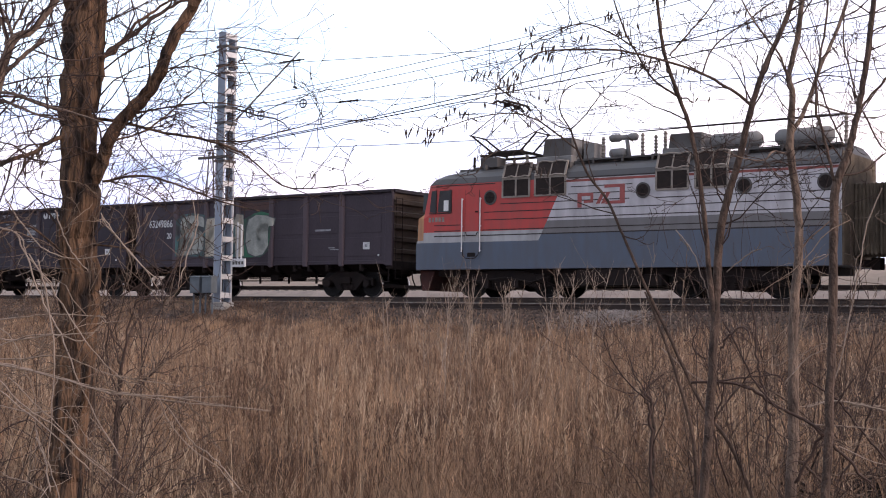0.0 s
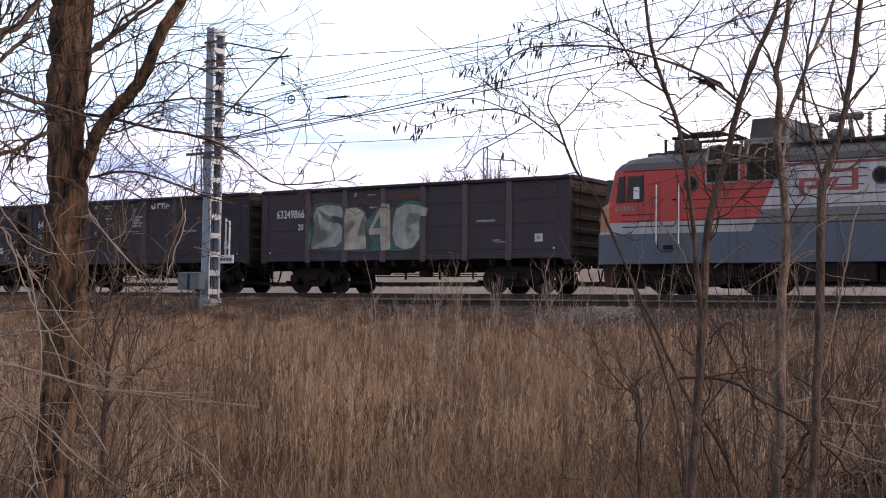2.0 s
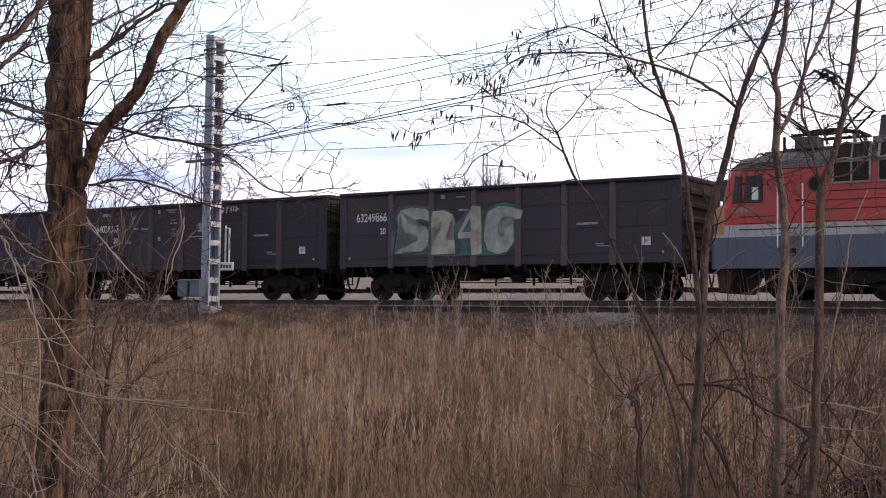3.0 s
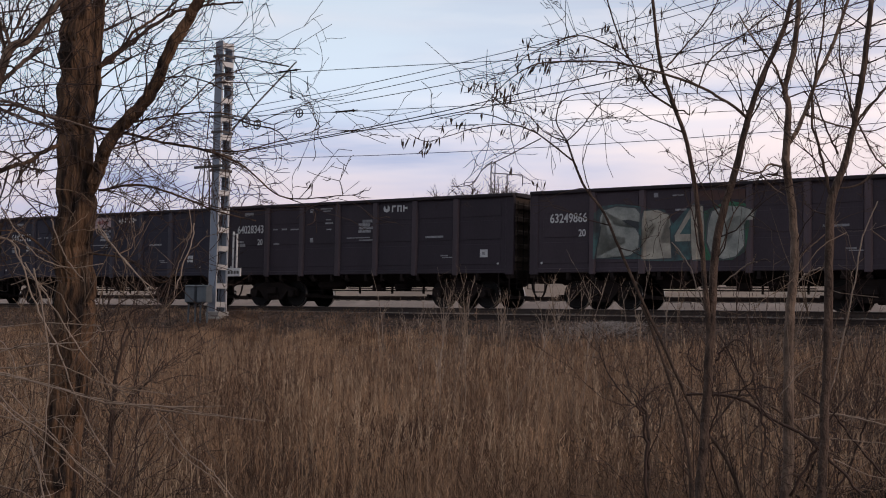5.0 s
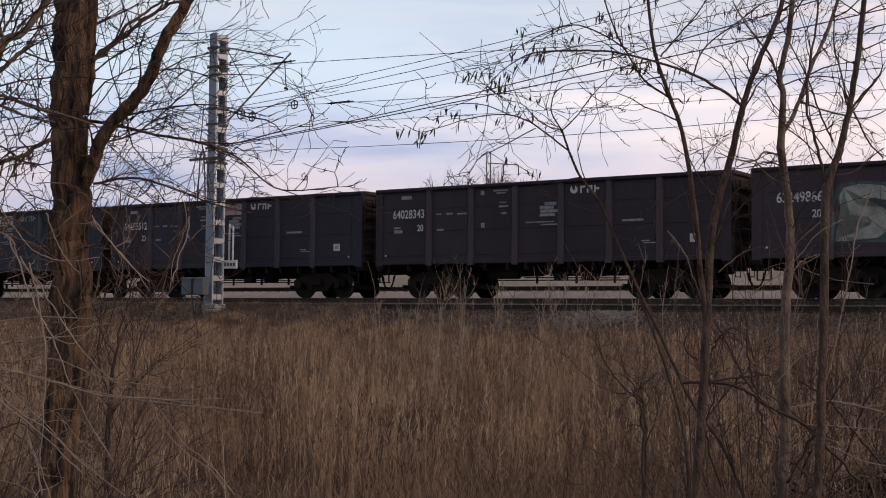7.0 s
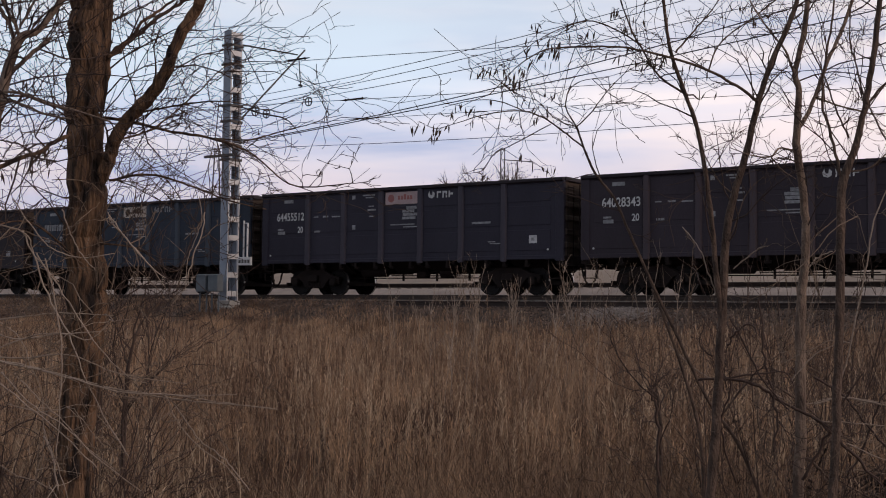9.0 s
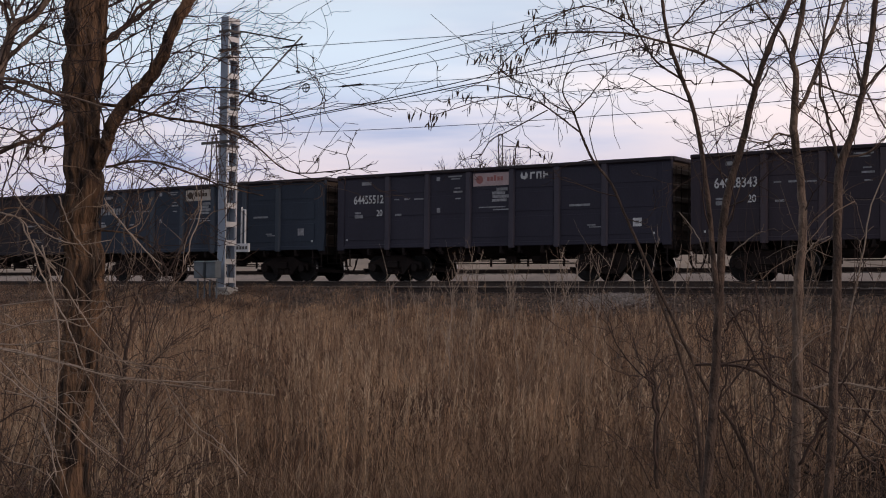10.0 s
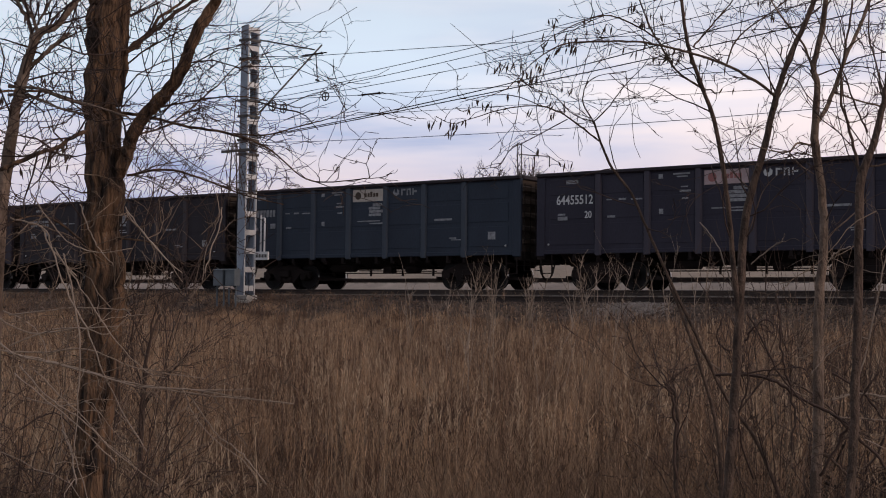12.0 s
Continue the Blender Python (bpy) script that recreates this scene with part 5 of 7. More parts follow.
locust.limb('trunk', (-1.78, 6.52, 2.61, 0.0315), (-1.76, 6.54, 2.81, 0.0316), (-1.76, 6.56, 3.02, 0.0303), (-1.76, 6.58, 3.26, 0.0289), (-1.75, 6.60, 3.56, 0.0261))
locust.limb('stick', (-1.72, 6.52, 2.91, 0.0100), (-1.62, 6.57, 3.00, 0.0101), (-1.53, 6.61, 3.09, 0.0102), (-1.44, 6.66, 3.18, 0.0088), (-1.34, 6.71, 3.24, 0.0074), (-1.20, 6.75, 3.28, 0.0059), (-1.05, 6.80, 3.31, 0.0045))
locust.limb('branch', (-1.72, 6.45, 2.87, 0.0120), (-1.66, 6.52, 2.94, 0.0104), (-1.58, 6.59, 3.08, 0.0088), (-1.47, 6.66, 3.19, 0.0071), (-1.34, 6.73, 3.33, 0.0054))
locust.limb('seeded', (-1.87, 6.37, 2.46, 0.0118), (-1.89, 6.24, 2.42, 0.0107), (-1.96, 6.12, 2.34, 0.0105), (-2.00, 6.00, 2.30, 0.0111), (-2.14, 5.88, 2.21, 0.0109))
locust.limb('seeded', (-1.85, 6.36, 2.57, 0.0067), (-1.98, 6.16, 2.61, 0.0065), (-2.08, 5.96, 2.59, 0.0055), (-2.16, 5.76, 2.54, 0.0046))
locust.limb('branch', (-1.85, 6.56, 2.58, 0.0087), (-1.62, 6.45, 2.55, 0.0085), (-1.36, 6.34, 2.48, 0.0067), (-1.12, 6.23, 2.43, 0.0066), (-0.93, 6.12, 2.35, 0.0049), (-0.76, 6.01, 2.21, 0.0038), (-0.63, 5.89, 2.17, 0.0031), (-0.42, 5.78, 2.18, 0.0020))
locust.limb('branch', (-1.18, 6.57, 2.48, 0.0043), (-0.99, 6.44, 2.46, 0.0038), (-0.80, 6.32, 2.49, 0.0030), (-0.62, 6.19, 2.52, 0.0020), (-0.50, 6.06, 2.57, 0.0013))
locust.limb('branch', (-1.70, 6.48, 2.25, 0.0069), (-1.48, 6.38, 2.27, 0.0059), (-1.26, 6.28, 2.21, 0.0050), (-1.05, 6.18, 2.13, 0.0039), (-0.85, 6.08, 2.08, 0.0026))
locust.limb('branch', (-1.67, 6.47, 2.45, 0.0069), (-1.51, 6.61, 2.54, 0.0053), (-1.34, 6.76, 2.73, 0.0043), (-1.21, 6.90, 2.91, 0.0029), (-1.12, 7.04, 2.98, 0.0019))
locust.limb('branch', (-1.56, 6.46, 2.59, 0.0051), (-1.29, 6.23, 2.60, 0.0043), (-1.03, 6.00, 2.58, 0.0032), (-0.81, 5.77, 2.50, 0.0021))
locust.limb('branch', (-1.51, 6.46, 2.66, 0.0051), (-1.43, 6.61, 2.93, 0.0042), (-1.32, 6.77, 3.15, 0.0029), (-1.26, 6.93, 3.35, 0.0018))
locust.limb('branch', (-1.81, 6.49, 1.93, 0.0051), (-1.52, 6.33, 1.90, 0.0043), (-1.31, 6.16, 1.78, 0.0032), (-1.17, 5.99, 1.86, 0.0021))
locust.limb('branch', (-1.81, 6.40, 1.82, 0.0059), (-1.93, 6.22, 1.97, 0.0049), (-2.01, 6.05, 2.01, 0.0038), (-2.11, 5.89, 1.96, 0.0031))

sapling_edge = Tree('bare_sapling', 'leafless grey-brown sapling with many fine twigs', 'bark_sapling')
sapling_edge.limb('trunk', (-2.21, 6.06, 0.38, 0.0369), (-2.19, 6.02, 1.17, 0.0343), (-2.17, 5.99, 1.90, 0.0316), (-2.11, 5.97, 2.43, 0.0264), (-2.06, 5.96, 2.67, 0.0237), (-2.00, 5.95, 2.85, 0.0211), (-1.91, 5.95, 2.90, 0.0158), (-1.82, 5.94, 3.01, 0.0132), (-1.74, 5.94, 3.14, 0.0105))
sapling_edge.limb('branch', (-2.06, 5.96, 2.70, 0.0112), (-2.00, 5.95, 2.73, 0.0112), (-1.91, 5.95, 2.81, 0.0101), (-1.85, 5.95, 2.86, 0.0090))
sapling_edge.limb('branch', (-2.02, 5.95, 2.80, 0.0112), (-2.04, 5.95, 2.90, 0.0101), (-2.08, 5.94, 2.98, 0.0090), (-2.13, 5.94, 3.11, 0.0090))
sapling_edge.limb('cane', (-2.11, 5.81, 1.43, 0.0053), (-1.98, 5.77, 1.36, 0.0042), (-1.81, 5.73, 1.33, 0.0039), (-1.63, 5.69, 1.29, 0.0036), (-1.42, 5.65, 1.24, 0.0033), (-1.18, 5.61, 1.23, 0.0028), (-0.93, 5.57, 1.20, 0.0022), (-0.71, 5.52, 1.18, 0.0014))
sapling_edge.limb('cane', (-2.11, 5.81, 1.54, 0.0040), (-1.94, 5.81, 1.46, 0.0034), (-1.72, 5.81, 1.49, 0.0032), (-1.60, 5.81, 1.46, 0.0026), (-1.51, 5.81, 1.54, 0.0017))
sapling_edge.limb('cane', (-2.15, 5.91, 1.38, 0.0040), (-1.93, 5.92, 1.37, 0.0035), (-1.72, 5.91, 1.39, 0.0032), (-1.51, 5.92, 1.31, 0.0027), (-1.33, 5.92, 1.28, 0.0022), (-1.17, 5.92, 1.26, 0.0013))
sapling_edge.limb('cane', (-1.78, 5.59, 1.84, 0.0038), (-1.66, 5.60, 1.66, 0.0036), (-1.53, 5.61, 1.47, 0.0031), (-1.38, 5.62, 1.31, 0.0023), (-1.29, 5.62, 1.28, 0.0013))
sapling_edge.limb('cane', (-1.93, 5.62, 1.32, 0.0038), (-1.78, 5.62, 1.17, 0.0036), (-1.65, 5.63, 1.09, 0.0028), (-1.50, 5.63, 0.95, 0.0023), (-1.31, 5.64, 0.81, 0.0018))
sapling_edge.limb('cane', (-1.21, 5.62, 1.23, 0.0020), (-1.14, 5.63, 1.09, 0.0023), (-1.04, 5.63, 0.99, 0.0023), (-0.94, 5.64, 0.92, 0.0020), (-0.86, 5.64, 0.81, 0.0018))
sapling_edge.limb('cane', (-1.71, 5.50, 1.81, 0.0038), (-1.66, 5.51, 1.59, 0.0038), (-1.63, 5.51, 1.40, 0.0033), (-1.64, 5.52, 1.21, 0.0028), (-1.65, 5.53, 0.96, 0.0025))
sapling_edge.limb('branch', (-2.00, 5.95, 2.88, 0.0090), (-2.04, 5.94, 2.96, 0.0090), (-2.09, 5.94, 3.06, 0.0090))
sapling_edge.limb('branch', (-2.00, 5.95, 2.90, 0.0067), (-1.95, 5.94, 2.99, 0.0058), (-1.90, 5.94, 3.09, 0.0045))
sapling_edge.limb('branch', (-2.13, 5.96, 2.61, 0.0078), (-1.97, 5.89, 2.59, 0.0071), (-1.82, 5.81, 2.53, 0.0066), (-1.67, 5.74, 2.49, 0.0052), (-1.49, 5.67, 2.43, 0.0043))
sapling_edge.limb('branch', (-2.13, 5.96, 2.57, 0.0078), (-1.96, 5.86, 2.54, 0.0066), (-1.83, 5.77, 2.48, 0.0056), (-1.67, 5.67, 2.44, 0.0043))
sapling_edge.limb('cane', (-2.05, 5.79, 1.98, 0.0040), (-1.90, 5.79, 1.94, 0.0037), (-1.85, 5.79, 1.84, 0.0032), (-1.74, 5.80, 1.72, 0.0026))
sapling_edge.limb('cane', (-1.95, 5.78, 2.09, 0.0034), (-1.85, 5.79, 1.95, 0.0032), (-1.77, 5.79, 1.87, 0.0029), (-1.64, 5.79, 1.83, 0.0026), (-1.49, 5.79, 1.85, 0.0019))
sapling_edge.limb('cane', (-1.70, 5.69, 2.04, 0.0034), (-1.66, 5.69, 1.93, 0.0031), (-1.61, 5.69, 1.84, 0.0031), (-1.55, 5.70, 1.77, 0.0026))
sapling_edge.limb('cane', (-1.52, 5.79, 2.01, 0.0026), (-1.43, 5.79, 1.91, 0.0026), (-1.35, 5.80, 1.82, 0.0024), (-1.26, 5.80, 1.70, 0.0019))
sapling_edge.limb('cane', (-1.11, 5.78, 2.11, 0.0021), (-1.10, 5.79, 2.00, 0.0024), (-1.13, 5.79, 1.91, 0.0024), (-1.16, 5.80, 1.83, 0.0021), (-1.17, 5.80, 1.70, 0.0019))
sapling_edge.limb('cane', (-1.94, 5.82, 1.31, 0.0032), (-1.84, 5.82, 1.21, 0.0029), (-1.71, 5.83, 1.09, 0.0029), (-1.62, 5.83, 0.99, 0.0026), (-1.48, 5.84, 0.88, 0.0021))
sapling_edge.limb('cane', (-1.71, 5.83, 1.11, 0.0021), (-1.64, 5.83, 1.11, 0.0021), (-1.58, 5.83, 1.04, 0.0020), (-1.52, 5.83, 0.98, 0.0016))
sapling_edge.limb('cane', (-1.80, 5.83, 1.06, 0.0032), (-1.76, 5.83, 0.95, 0.0032), (-1.71, 5.84, 0.83, 0.0029), (-1.68, 5.85, 0.70, 0.0026))
sapling_edge.limb('cane', (-2.05, 5.81, 1.54, 0.0034), (-1.84, 5.81, 1.57, 0.0032), (-1.69, 5.81, 1.58, 0.0026), (-1.49, 5.81, 1.57, 0.0019))

shrub = Tree('young_shrub', 'slender dark leafless shrub standing in dry grass', 'bark_young')
shrub.limb('trunk', (-2.02, 8.08, -0.02, 0.0172), (-1.99, 8.05, 0.57, 0.0148), (-1.97, 8.03, 1.03, 0.0123), (-1.96, 8.02, 1.24, 0.0111), (-1.89, 8.01, 1.50, 0.0084), (-1.76, 8.00, 1.66, 0.0039))
shrub.limb('branch', (-1.96, 8.02, 1.24, 0.0063), (-2.01, 8.02, 1.42, 0.0051), (-2.05, 8.01, 1.57, 0.0030))
shrub.limb('branch', (-1.97, 8.04, 0.96, 0.0063), (-1.89, 8.03, 1.07, 0.0055), (-1.83, 8.03, 1.15, 0.0042), (-1.73, 8.02, 1.26, 0.0025))

sapling_edge.limb('cane', (-2.04, 5.80, 1.40, 0.0032), (-1.83, 5.77, 1.48, 0.0032), (-1.65, 5.73, 1.49, 0.0031), (-1.52, 5.70, 1.50, 0.0024))
sapling_edge.limb('cane', (-2.04, 5.80, 1.37, 0.0040), (-1.86, 5.78, 1.34, 0.0040), (-1.65, 5.77, 1.29, 0.0039), (-1.49, 5.75, 1.25, 0.0039), (-1.31, 5.73, 1.23, 0.0031), (-1.13, 5.72, 1.22, 0.0031), (-0.91, 5.70, 1.23, 0.0015))
sapling_edge.limb('cane', (-1.51, 5.80, 1.25, 0.0032), (-1.27, 5.78, 1.21, 0.0032), (-1.06, 5.75, 1.19, 0.0024), (-0.88, 5.72, 1.18, 0.0024), (-0.74, 5.70, 1.17, 0.0015))
sapling_edge.limb('cane', (-1.24, 5.80, 1.22, 0.0024), (-1.17, 5.78, 1.13, 0.0032), (-1.08, 5.76, 1.02, 0.0032), (-1.00, 5.74, 0.97, 0.0031), (-0.93, 5.72, 0.91, 0.0031), (-0.85, 5.70, 0.81, 0.0031))
sapling_edge.limb('cane', (-1.53, 5.80, 2.04, 0.0024), (-1.45, 5.77, 1.94, 0.0032), (-1.35, 5.73, 1.83, 0.0031), (-1.24, 5.70, 1.74, 0.0024))
sapling_edge.limb('cane', (-1.09, 5.80, 2.04, 0.0032), (-1.09, 5.77, 1.96, 0.0032), (-1.12, 5.73, 1.85, 0.0031), (-1.14, 5.70, 1.74, 0.0031))
sapling_edge.limb('cane', (-1.91, 5.80, 1.95, 0.0040), (-1.85, 5.78, 1.84, 0.0040), (-1.78, 5.77, 1.66, 0.0039), (-1.68, 5.75, 1.49, 0.0039), (-1.59, 5.73, 1.29, 0.0031), (-1.48, 5.72, 1.09, 0.0031), (-1.38, 5.70, 0.95, 0.0031))
sapling_edge.limb('cane', (-2.01, 5.80, 1.28, 0.0032), (-1.85, 5.77, 1.16, 0.0032), (-1.68, 5.73, 1.04, 0.0031), (-1.52, 5.70, 0.90, 0.0031))
sapling_edge.limb('cane', (-1.79, 5.80, 1.03, 0.0040), (-1.73, 5.75, 0.94, 0.0039), (-1.69, 5.70, 0.80, 0.0039))
shrub.limb('stick', (-1.94, 7.90, 0.49, 0.0086), (-1.95, 7.88, 0.80, 0.0086), (-1.93, 7.86, 1.08, 0.0086), (-1.90, 7.84, 1.35, 0.0075), (-1.84, 7.82, 1.63, 0.0053), (-1.72, 7.80, 1.68, 0.0032))
shrub.limb('stick', (-1.94, 7.90, 1.07, 0.0054), (-2.01, 7.87, 1.31, 0.0053), (-1.99, 7.83, 1.49, 0.0043), (-2.02, 7.80, 1.62, 0.0032))
shrub.limb('stick', (-1.92, 7.90, 1.01, 0.0054), (-1.83, 7.87, 1.15, 0.0043), (-1.72, 7.83, 1.22, 0.0043), (-1.62, 7.80, 1.36, 0.0032))
shrub.limb('stick', (-2.69, 7.90, 0.82, 0.0043), (-2.48, 7.87, 0.93, 0.0043), (-2.29, 7.83, 0.80, 0.0043), (-2.18, 7.80, 0.91, 0.0032))

maple = Tree('young_maple_pair', 'slender leafless young tree with two stems and hanging seed clusters', 'bark_young')
maple.limb('trunk', (1.42, 7.07, 0.15, 0.0277), (1.45, 7.05, 0.58, 0.0258), (1.49, 7.03, 1.13, 0.0240), (1.51, 7.01, 1.59, 0.0240), (1.53, 6.99, 2.05, 0.0221), (1.57, 6.98, 2.25, 0.0203), (1.64, 6.97, 2.51, 0.0184), (1.70, 6.96, 2.78, 0.0166), (1.78, 6.94, 3.02, 0.0148), (1.88, 6.93, 3.25, 0.0129), (1.95, 6.92, 3.53, 0.0111))
maple.limb('trunk', (1.51, 7.01, 1.56, 0.0166), (1.47, 6.97, 1.84, 0.0147), (1.43, 6.92, 2.17, 0.0128), (1.36, 6.88, 2.56, 0.0118), (1.28, 6.84, 2.78, 0.0109), (1.20, 6.80, 2.97, 0.0099), (1.16, 6.77, 3.15, 0.0090), (1.12, 6.73, 3.44, 0.0072))
maple.limb('seeded', (1.69, 6.96, 2.77, 0.0089), (1.56, 6.89, 2.84, 0.0081), (1.40, 6.82, 2.91, 0.0074), (1.19, 6.76, 2.96, 0.0062), (0.95, 6.69, 3.00, 0.0055), (0.71, 6.63, 2.99, 0.0048), (0.51, 6.57, 2.96, 0.0041), (0.37, 6.51, 2.87, 0.0030), (0.26, 6.46, 2.75, 0.0020))
maple.limb('seeded', (1.29, 6.95, 2.81, 0.0064), (1.15, 6.90, 2.89, 0.0057), (1.04, 6.84, 3.03, 0.0053), (0.95, 6.79, 3.19, 0.0045), (0.87, 6.73, 3.41, 0.0038))
maple.limb('branch', (1.24, 6.94, 3.03, 0.0053), (1.36, 7.04, 3.17, 0.0047), (1.50, 7.13, 3.34, 0.0037), (1.60, 7.22, 3.51, 0.0030))
maple.limb('branch', (1.42, 6.95, 2.93, 0.0053), (1.53, 7.11, 3.13, 0.0044), (1.74, 7.27, 3.30, 0.0037), (1.95, 7.42, 3.47, 0.0027))
maple.limb('branch', (1.58, 6.98, 2.25, 0.0043), (1.49, 6.98, 2.33, 0.0036), (1.42, 6.97, 2.45, 0.0029), (1.38, 6.97, 2.54, 0.0018))
maple.limb('seeded', (1.06, 6.94, 3.07, 0.0046), (0.82, 6.86, 3.17, 0.0039), (0.66, 6.78, 3.14, 0.0031), (0.48, 6.70, 3.04, 0.0024), (0.34, 6.63, 2.93, 0.0017), (0.15, 6.55, 2.88, 0.0013))
maple.limb('branch', (1.53, 6.99, 1.96, 0.0043), (1.58, 6.98, 2.11, 0.0036), (1.64, 6.98, 2.27, 0.0029), (1.73, 6.97, 2.36, 0.0018))

ash = Tree('young_bare_tree', 'straight leafless young tree with pale brown bark', 'bark_sapling')
ash.limb('trunk', (1.98, 7.27, 0.11, 0.0323), (1.99, 7.25, 0.55, 0.0304), (2.00, 7.23, 1.12, 0.0294), (1.99, 7.21, 1.56, 0.0275), (2.02, 7.19, 2.01, 0.0237), (2.00, 7.18, 2.29, 0.0218), (1.96, 7.16, 2.57, 0.0228), (1.97, 7.15, 2.86, 0.0171), (1.95, 7.15, 2.98, 0.0152), (2.00, 7.14, 3.21, 0.0152), (2.03, 7.12, 3.59, 0.0133))
ash.limb('trunk', (1.97, 7.16, 2.65, 0.0133), (2.07, 7.23, 2.81, 0.0125), (2.17, 7.29, 3.05, 0.0116), (2.29, 7.36, 3.29, 0.0106), (2.41, 7.42, 3.61, 0.0091))
ash.limb('seeded', (1.94, 7.15, 2.97, 0.0073), (1.89, 7.14, 3.09, 0.0062), (1.77, 7.13, 3.24, 0.0051), (1.68, 7.13, 3.39, 0.0037))
ash.limb('branch', (1.94, 7.17, 2.53, 0.0062), (1.84, 7.07, 2.53, 0.0058), (1.77, 6.97, 2.47, 0.0050), (1.65, 6.87, 2.46, 0.0035), (1.50, 6.77, 2.49, 0.0021))
ash.limb('branch', (1.82, 7.17, 2.49, 0.0044), (1.88, 7.17, 2.42, 0.0037), (1.96, 7.17, 2.37, 0.0026))
ash.limb('branch', (2.06, 7.15, 2.83, 0.0055), (2.25, 7.16, 2.77, 0.0048), (2.44, 7.16, 2.74, 0.0037), (2.57, 7.15, 2.80, 0.0026))
ash.limb('branch', (2.02, 7.19, 1.97, 0.0055), (2.07, 7.19, 2.05, 0.0048), (2.16, 7.18, 2.13, 0.0037), (2.26, 7.18, 2.23, 0.0022))

elm = Tree('young_bare_tree', 'leafless young tree forking at the height of the wagons', 'bark_young')
elm.limb('trunk', (2.04, 6.87, 0.19, 0.0251), (2.06, 6.85, 0.61, 0.0242), (2.08, 6.83, 1.15, 0.0233), (2.09, 6.81, 1.60, 0.0233), (2.09, 6.79, 2.04, 0.0224), (2.10, 6.78, 2.31, 0.0233), (2.17, 6.77, 2.52, 0.0179), (2.22, 6.76, 2.76, 0.0161), (2.26, 6.74, 3.03, 0.0151), (2.30, 6.72, 3.48, 0.0134))
elm.limb('branch', (2.09, 6.78, 2.33, 0.0087), (2.05, 6.77, 2.51, 0.0080), (1.99, 6.76, 2.74, 0.0069), (2.00, 6.75, 2.94, 0.0062), (2.03, 6.74, 3.15, 0.0055), (2.05, 6.73, 3.42, 0.0045))
elm.limb('branch', (2.23, 6.76, 2.73, 0.0078), (2.29, 6.75, 2.81, 0.0069), (2.38, 6.75, 2.91, 0.0059))
elm.limb('branch', (2.13, 6.77, 2.55, 0.0052), (2.10, 6.86, 2.69, 0.0049), (2.05, 6.95, 2.92, 0.0043), (1.97, 7.04, 3.15, 0.0036), (1.93, 7.13, 3.33, 0.0026))
elm.limb('branch', (2.22, 6.76, 2.71, 0.0052), (2.22, 6.91, 2.94, 0.0046), (2.23, 7.07, 3.16, 0.0040), (2.30, 7.23, 3.46, 0.0030))
elm.limb('branch', (2.24, 6.76, 2.71, 0.0052), (2.32, 6.77, 2.55, 0.0045), (2.40, 6.77, 2.47, 0.0035))
elm.limb('branch', (2.13, 6.77, 2.37, 0.0052), (2.24, 6.77, 2.39, 0.0052), (2.32, 6.77, 2.46, 0.0042), (2.40, 6.77, 2.52, 0.0035))

leaning = Tree('leaning_sapling', 'thin leaning dark sapling with drooping seed clusters', 'bark_young')
leaning.limb('trunk', (1.99, 7.48, 0.10, 0.0127), (1.85, 7.46, 0.52, 0.0117), (1.69, 7.44, 0.88, 0.0109), (1.53, 7.43, 1.10, 0.0097), (1.35, 7.41, 1.46, 0.0097), (1.19, 7.40, 1.79, 0.0090), (1.06, 7.39, 2.07, 0.0082), (0.97, 7.38, 2.27, 0.0078), (0.86, 7.37, 2.41, 0.0074), (0.79, 7.36, 2.56, 0.0066), (0.75, 7.36, 2.68, 0.0058))
leaning.limb('seeded', (0.79, 7.36, 2.56, 0.0053), (0.67, 7.30, 2.64, 0.0049), (0.55, 7.24, 2.71, 0.0045), (0.41, 7.19, 2.74, 0.0037), (0.23, 7.13, 2.71, 0.0031), (0.06, 7.07, 2.65, 0.0025), (-0.06, 7.02, 2.61, 0.0022), (-0.15, 6.96, 2.64, 0.0016))
leaning.limb('branch', (0.75, 7.36, 2.68, 0.0045), (0.69, 7.36, 2.78, 0.0041), (0.70, 7.35, 2.88, 0.0034), (0.77, 7.35, 2.94, 0.0026), (0.93, 7.35, 2.97, 0.0019))
leaning.limb('branch', (0.75, 7.36, 2.68, 0.0041), (0.84, 7.36, 2.77, 0.0038), (0.92, 7.35, 2.88, 0.0030), (1.05, 7.34, 3.01, 0.0019), (1.18, 7.34, 3.05, 0.0013))
leaning.limb('branch', (0.60, 7.36, 2.69, 0.0034), (0.38, 7.36, 2.57, 0.0030), (0.27, 7.37, 2.51, 0.0028), (0.21, 7.37, 2.42, 0.0025), (0.09, 7.37, 2.40, 0.0015))
leaning.limb('seeded', (0.46, 7.36, 2.76, 0.0034), (0.30, 7.35, 2.82, 0.0030), (0.14, 7.35, 2.82, 0.0025), (-0.02, 7.35, 2.78, 0.0017))
leaning.limb('seeded', (0.75, 7.36, 2.68, 0.0038), (0.63, 7.36, 2.72, 0.0030), (0.51, 7.35, 2.83, 0.0025), (0.37, 7.35, 2.85, 0.0017))
leaning.limb('trunk', (1.56, 7.48, 0.10, 0.0136), (1.51, 7.46, 0.52, 0.0125), (1.48, 7.44, 0.91, 0.0109), (1.37, 7.42, 1.30, 0.0090), (1.25, 7.41, 1.62, 0.0070), (1.19, 7.40, 1.75, 0.0051))
leaning.limb('branch', (1.61, 7.43, 1.04, 0.0066), (1.78, 7.42, 1.24, 0.0064), (2.01, 7.43, 1.14, 0.0060), (2.17, 7.43, 1.01, 0.0057), (2.33, 7.44, 0.90, 0.0045))
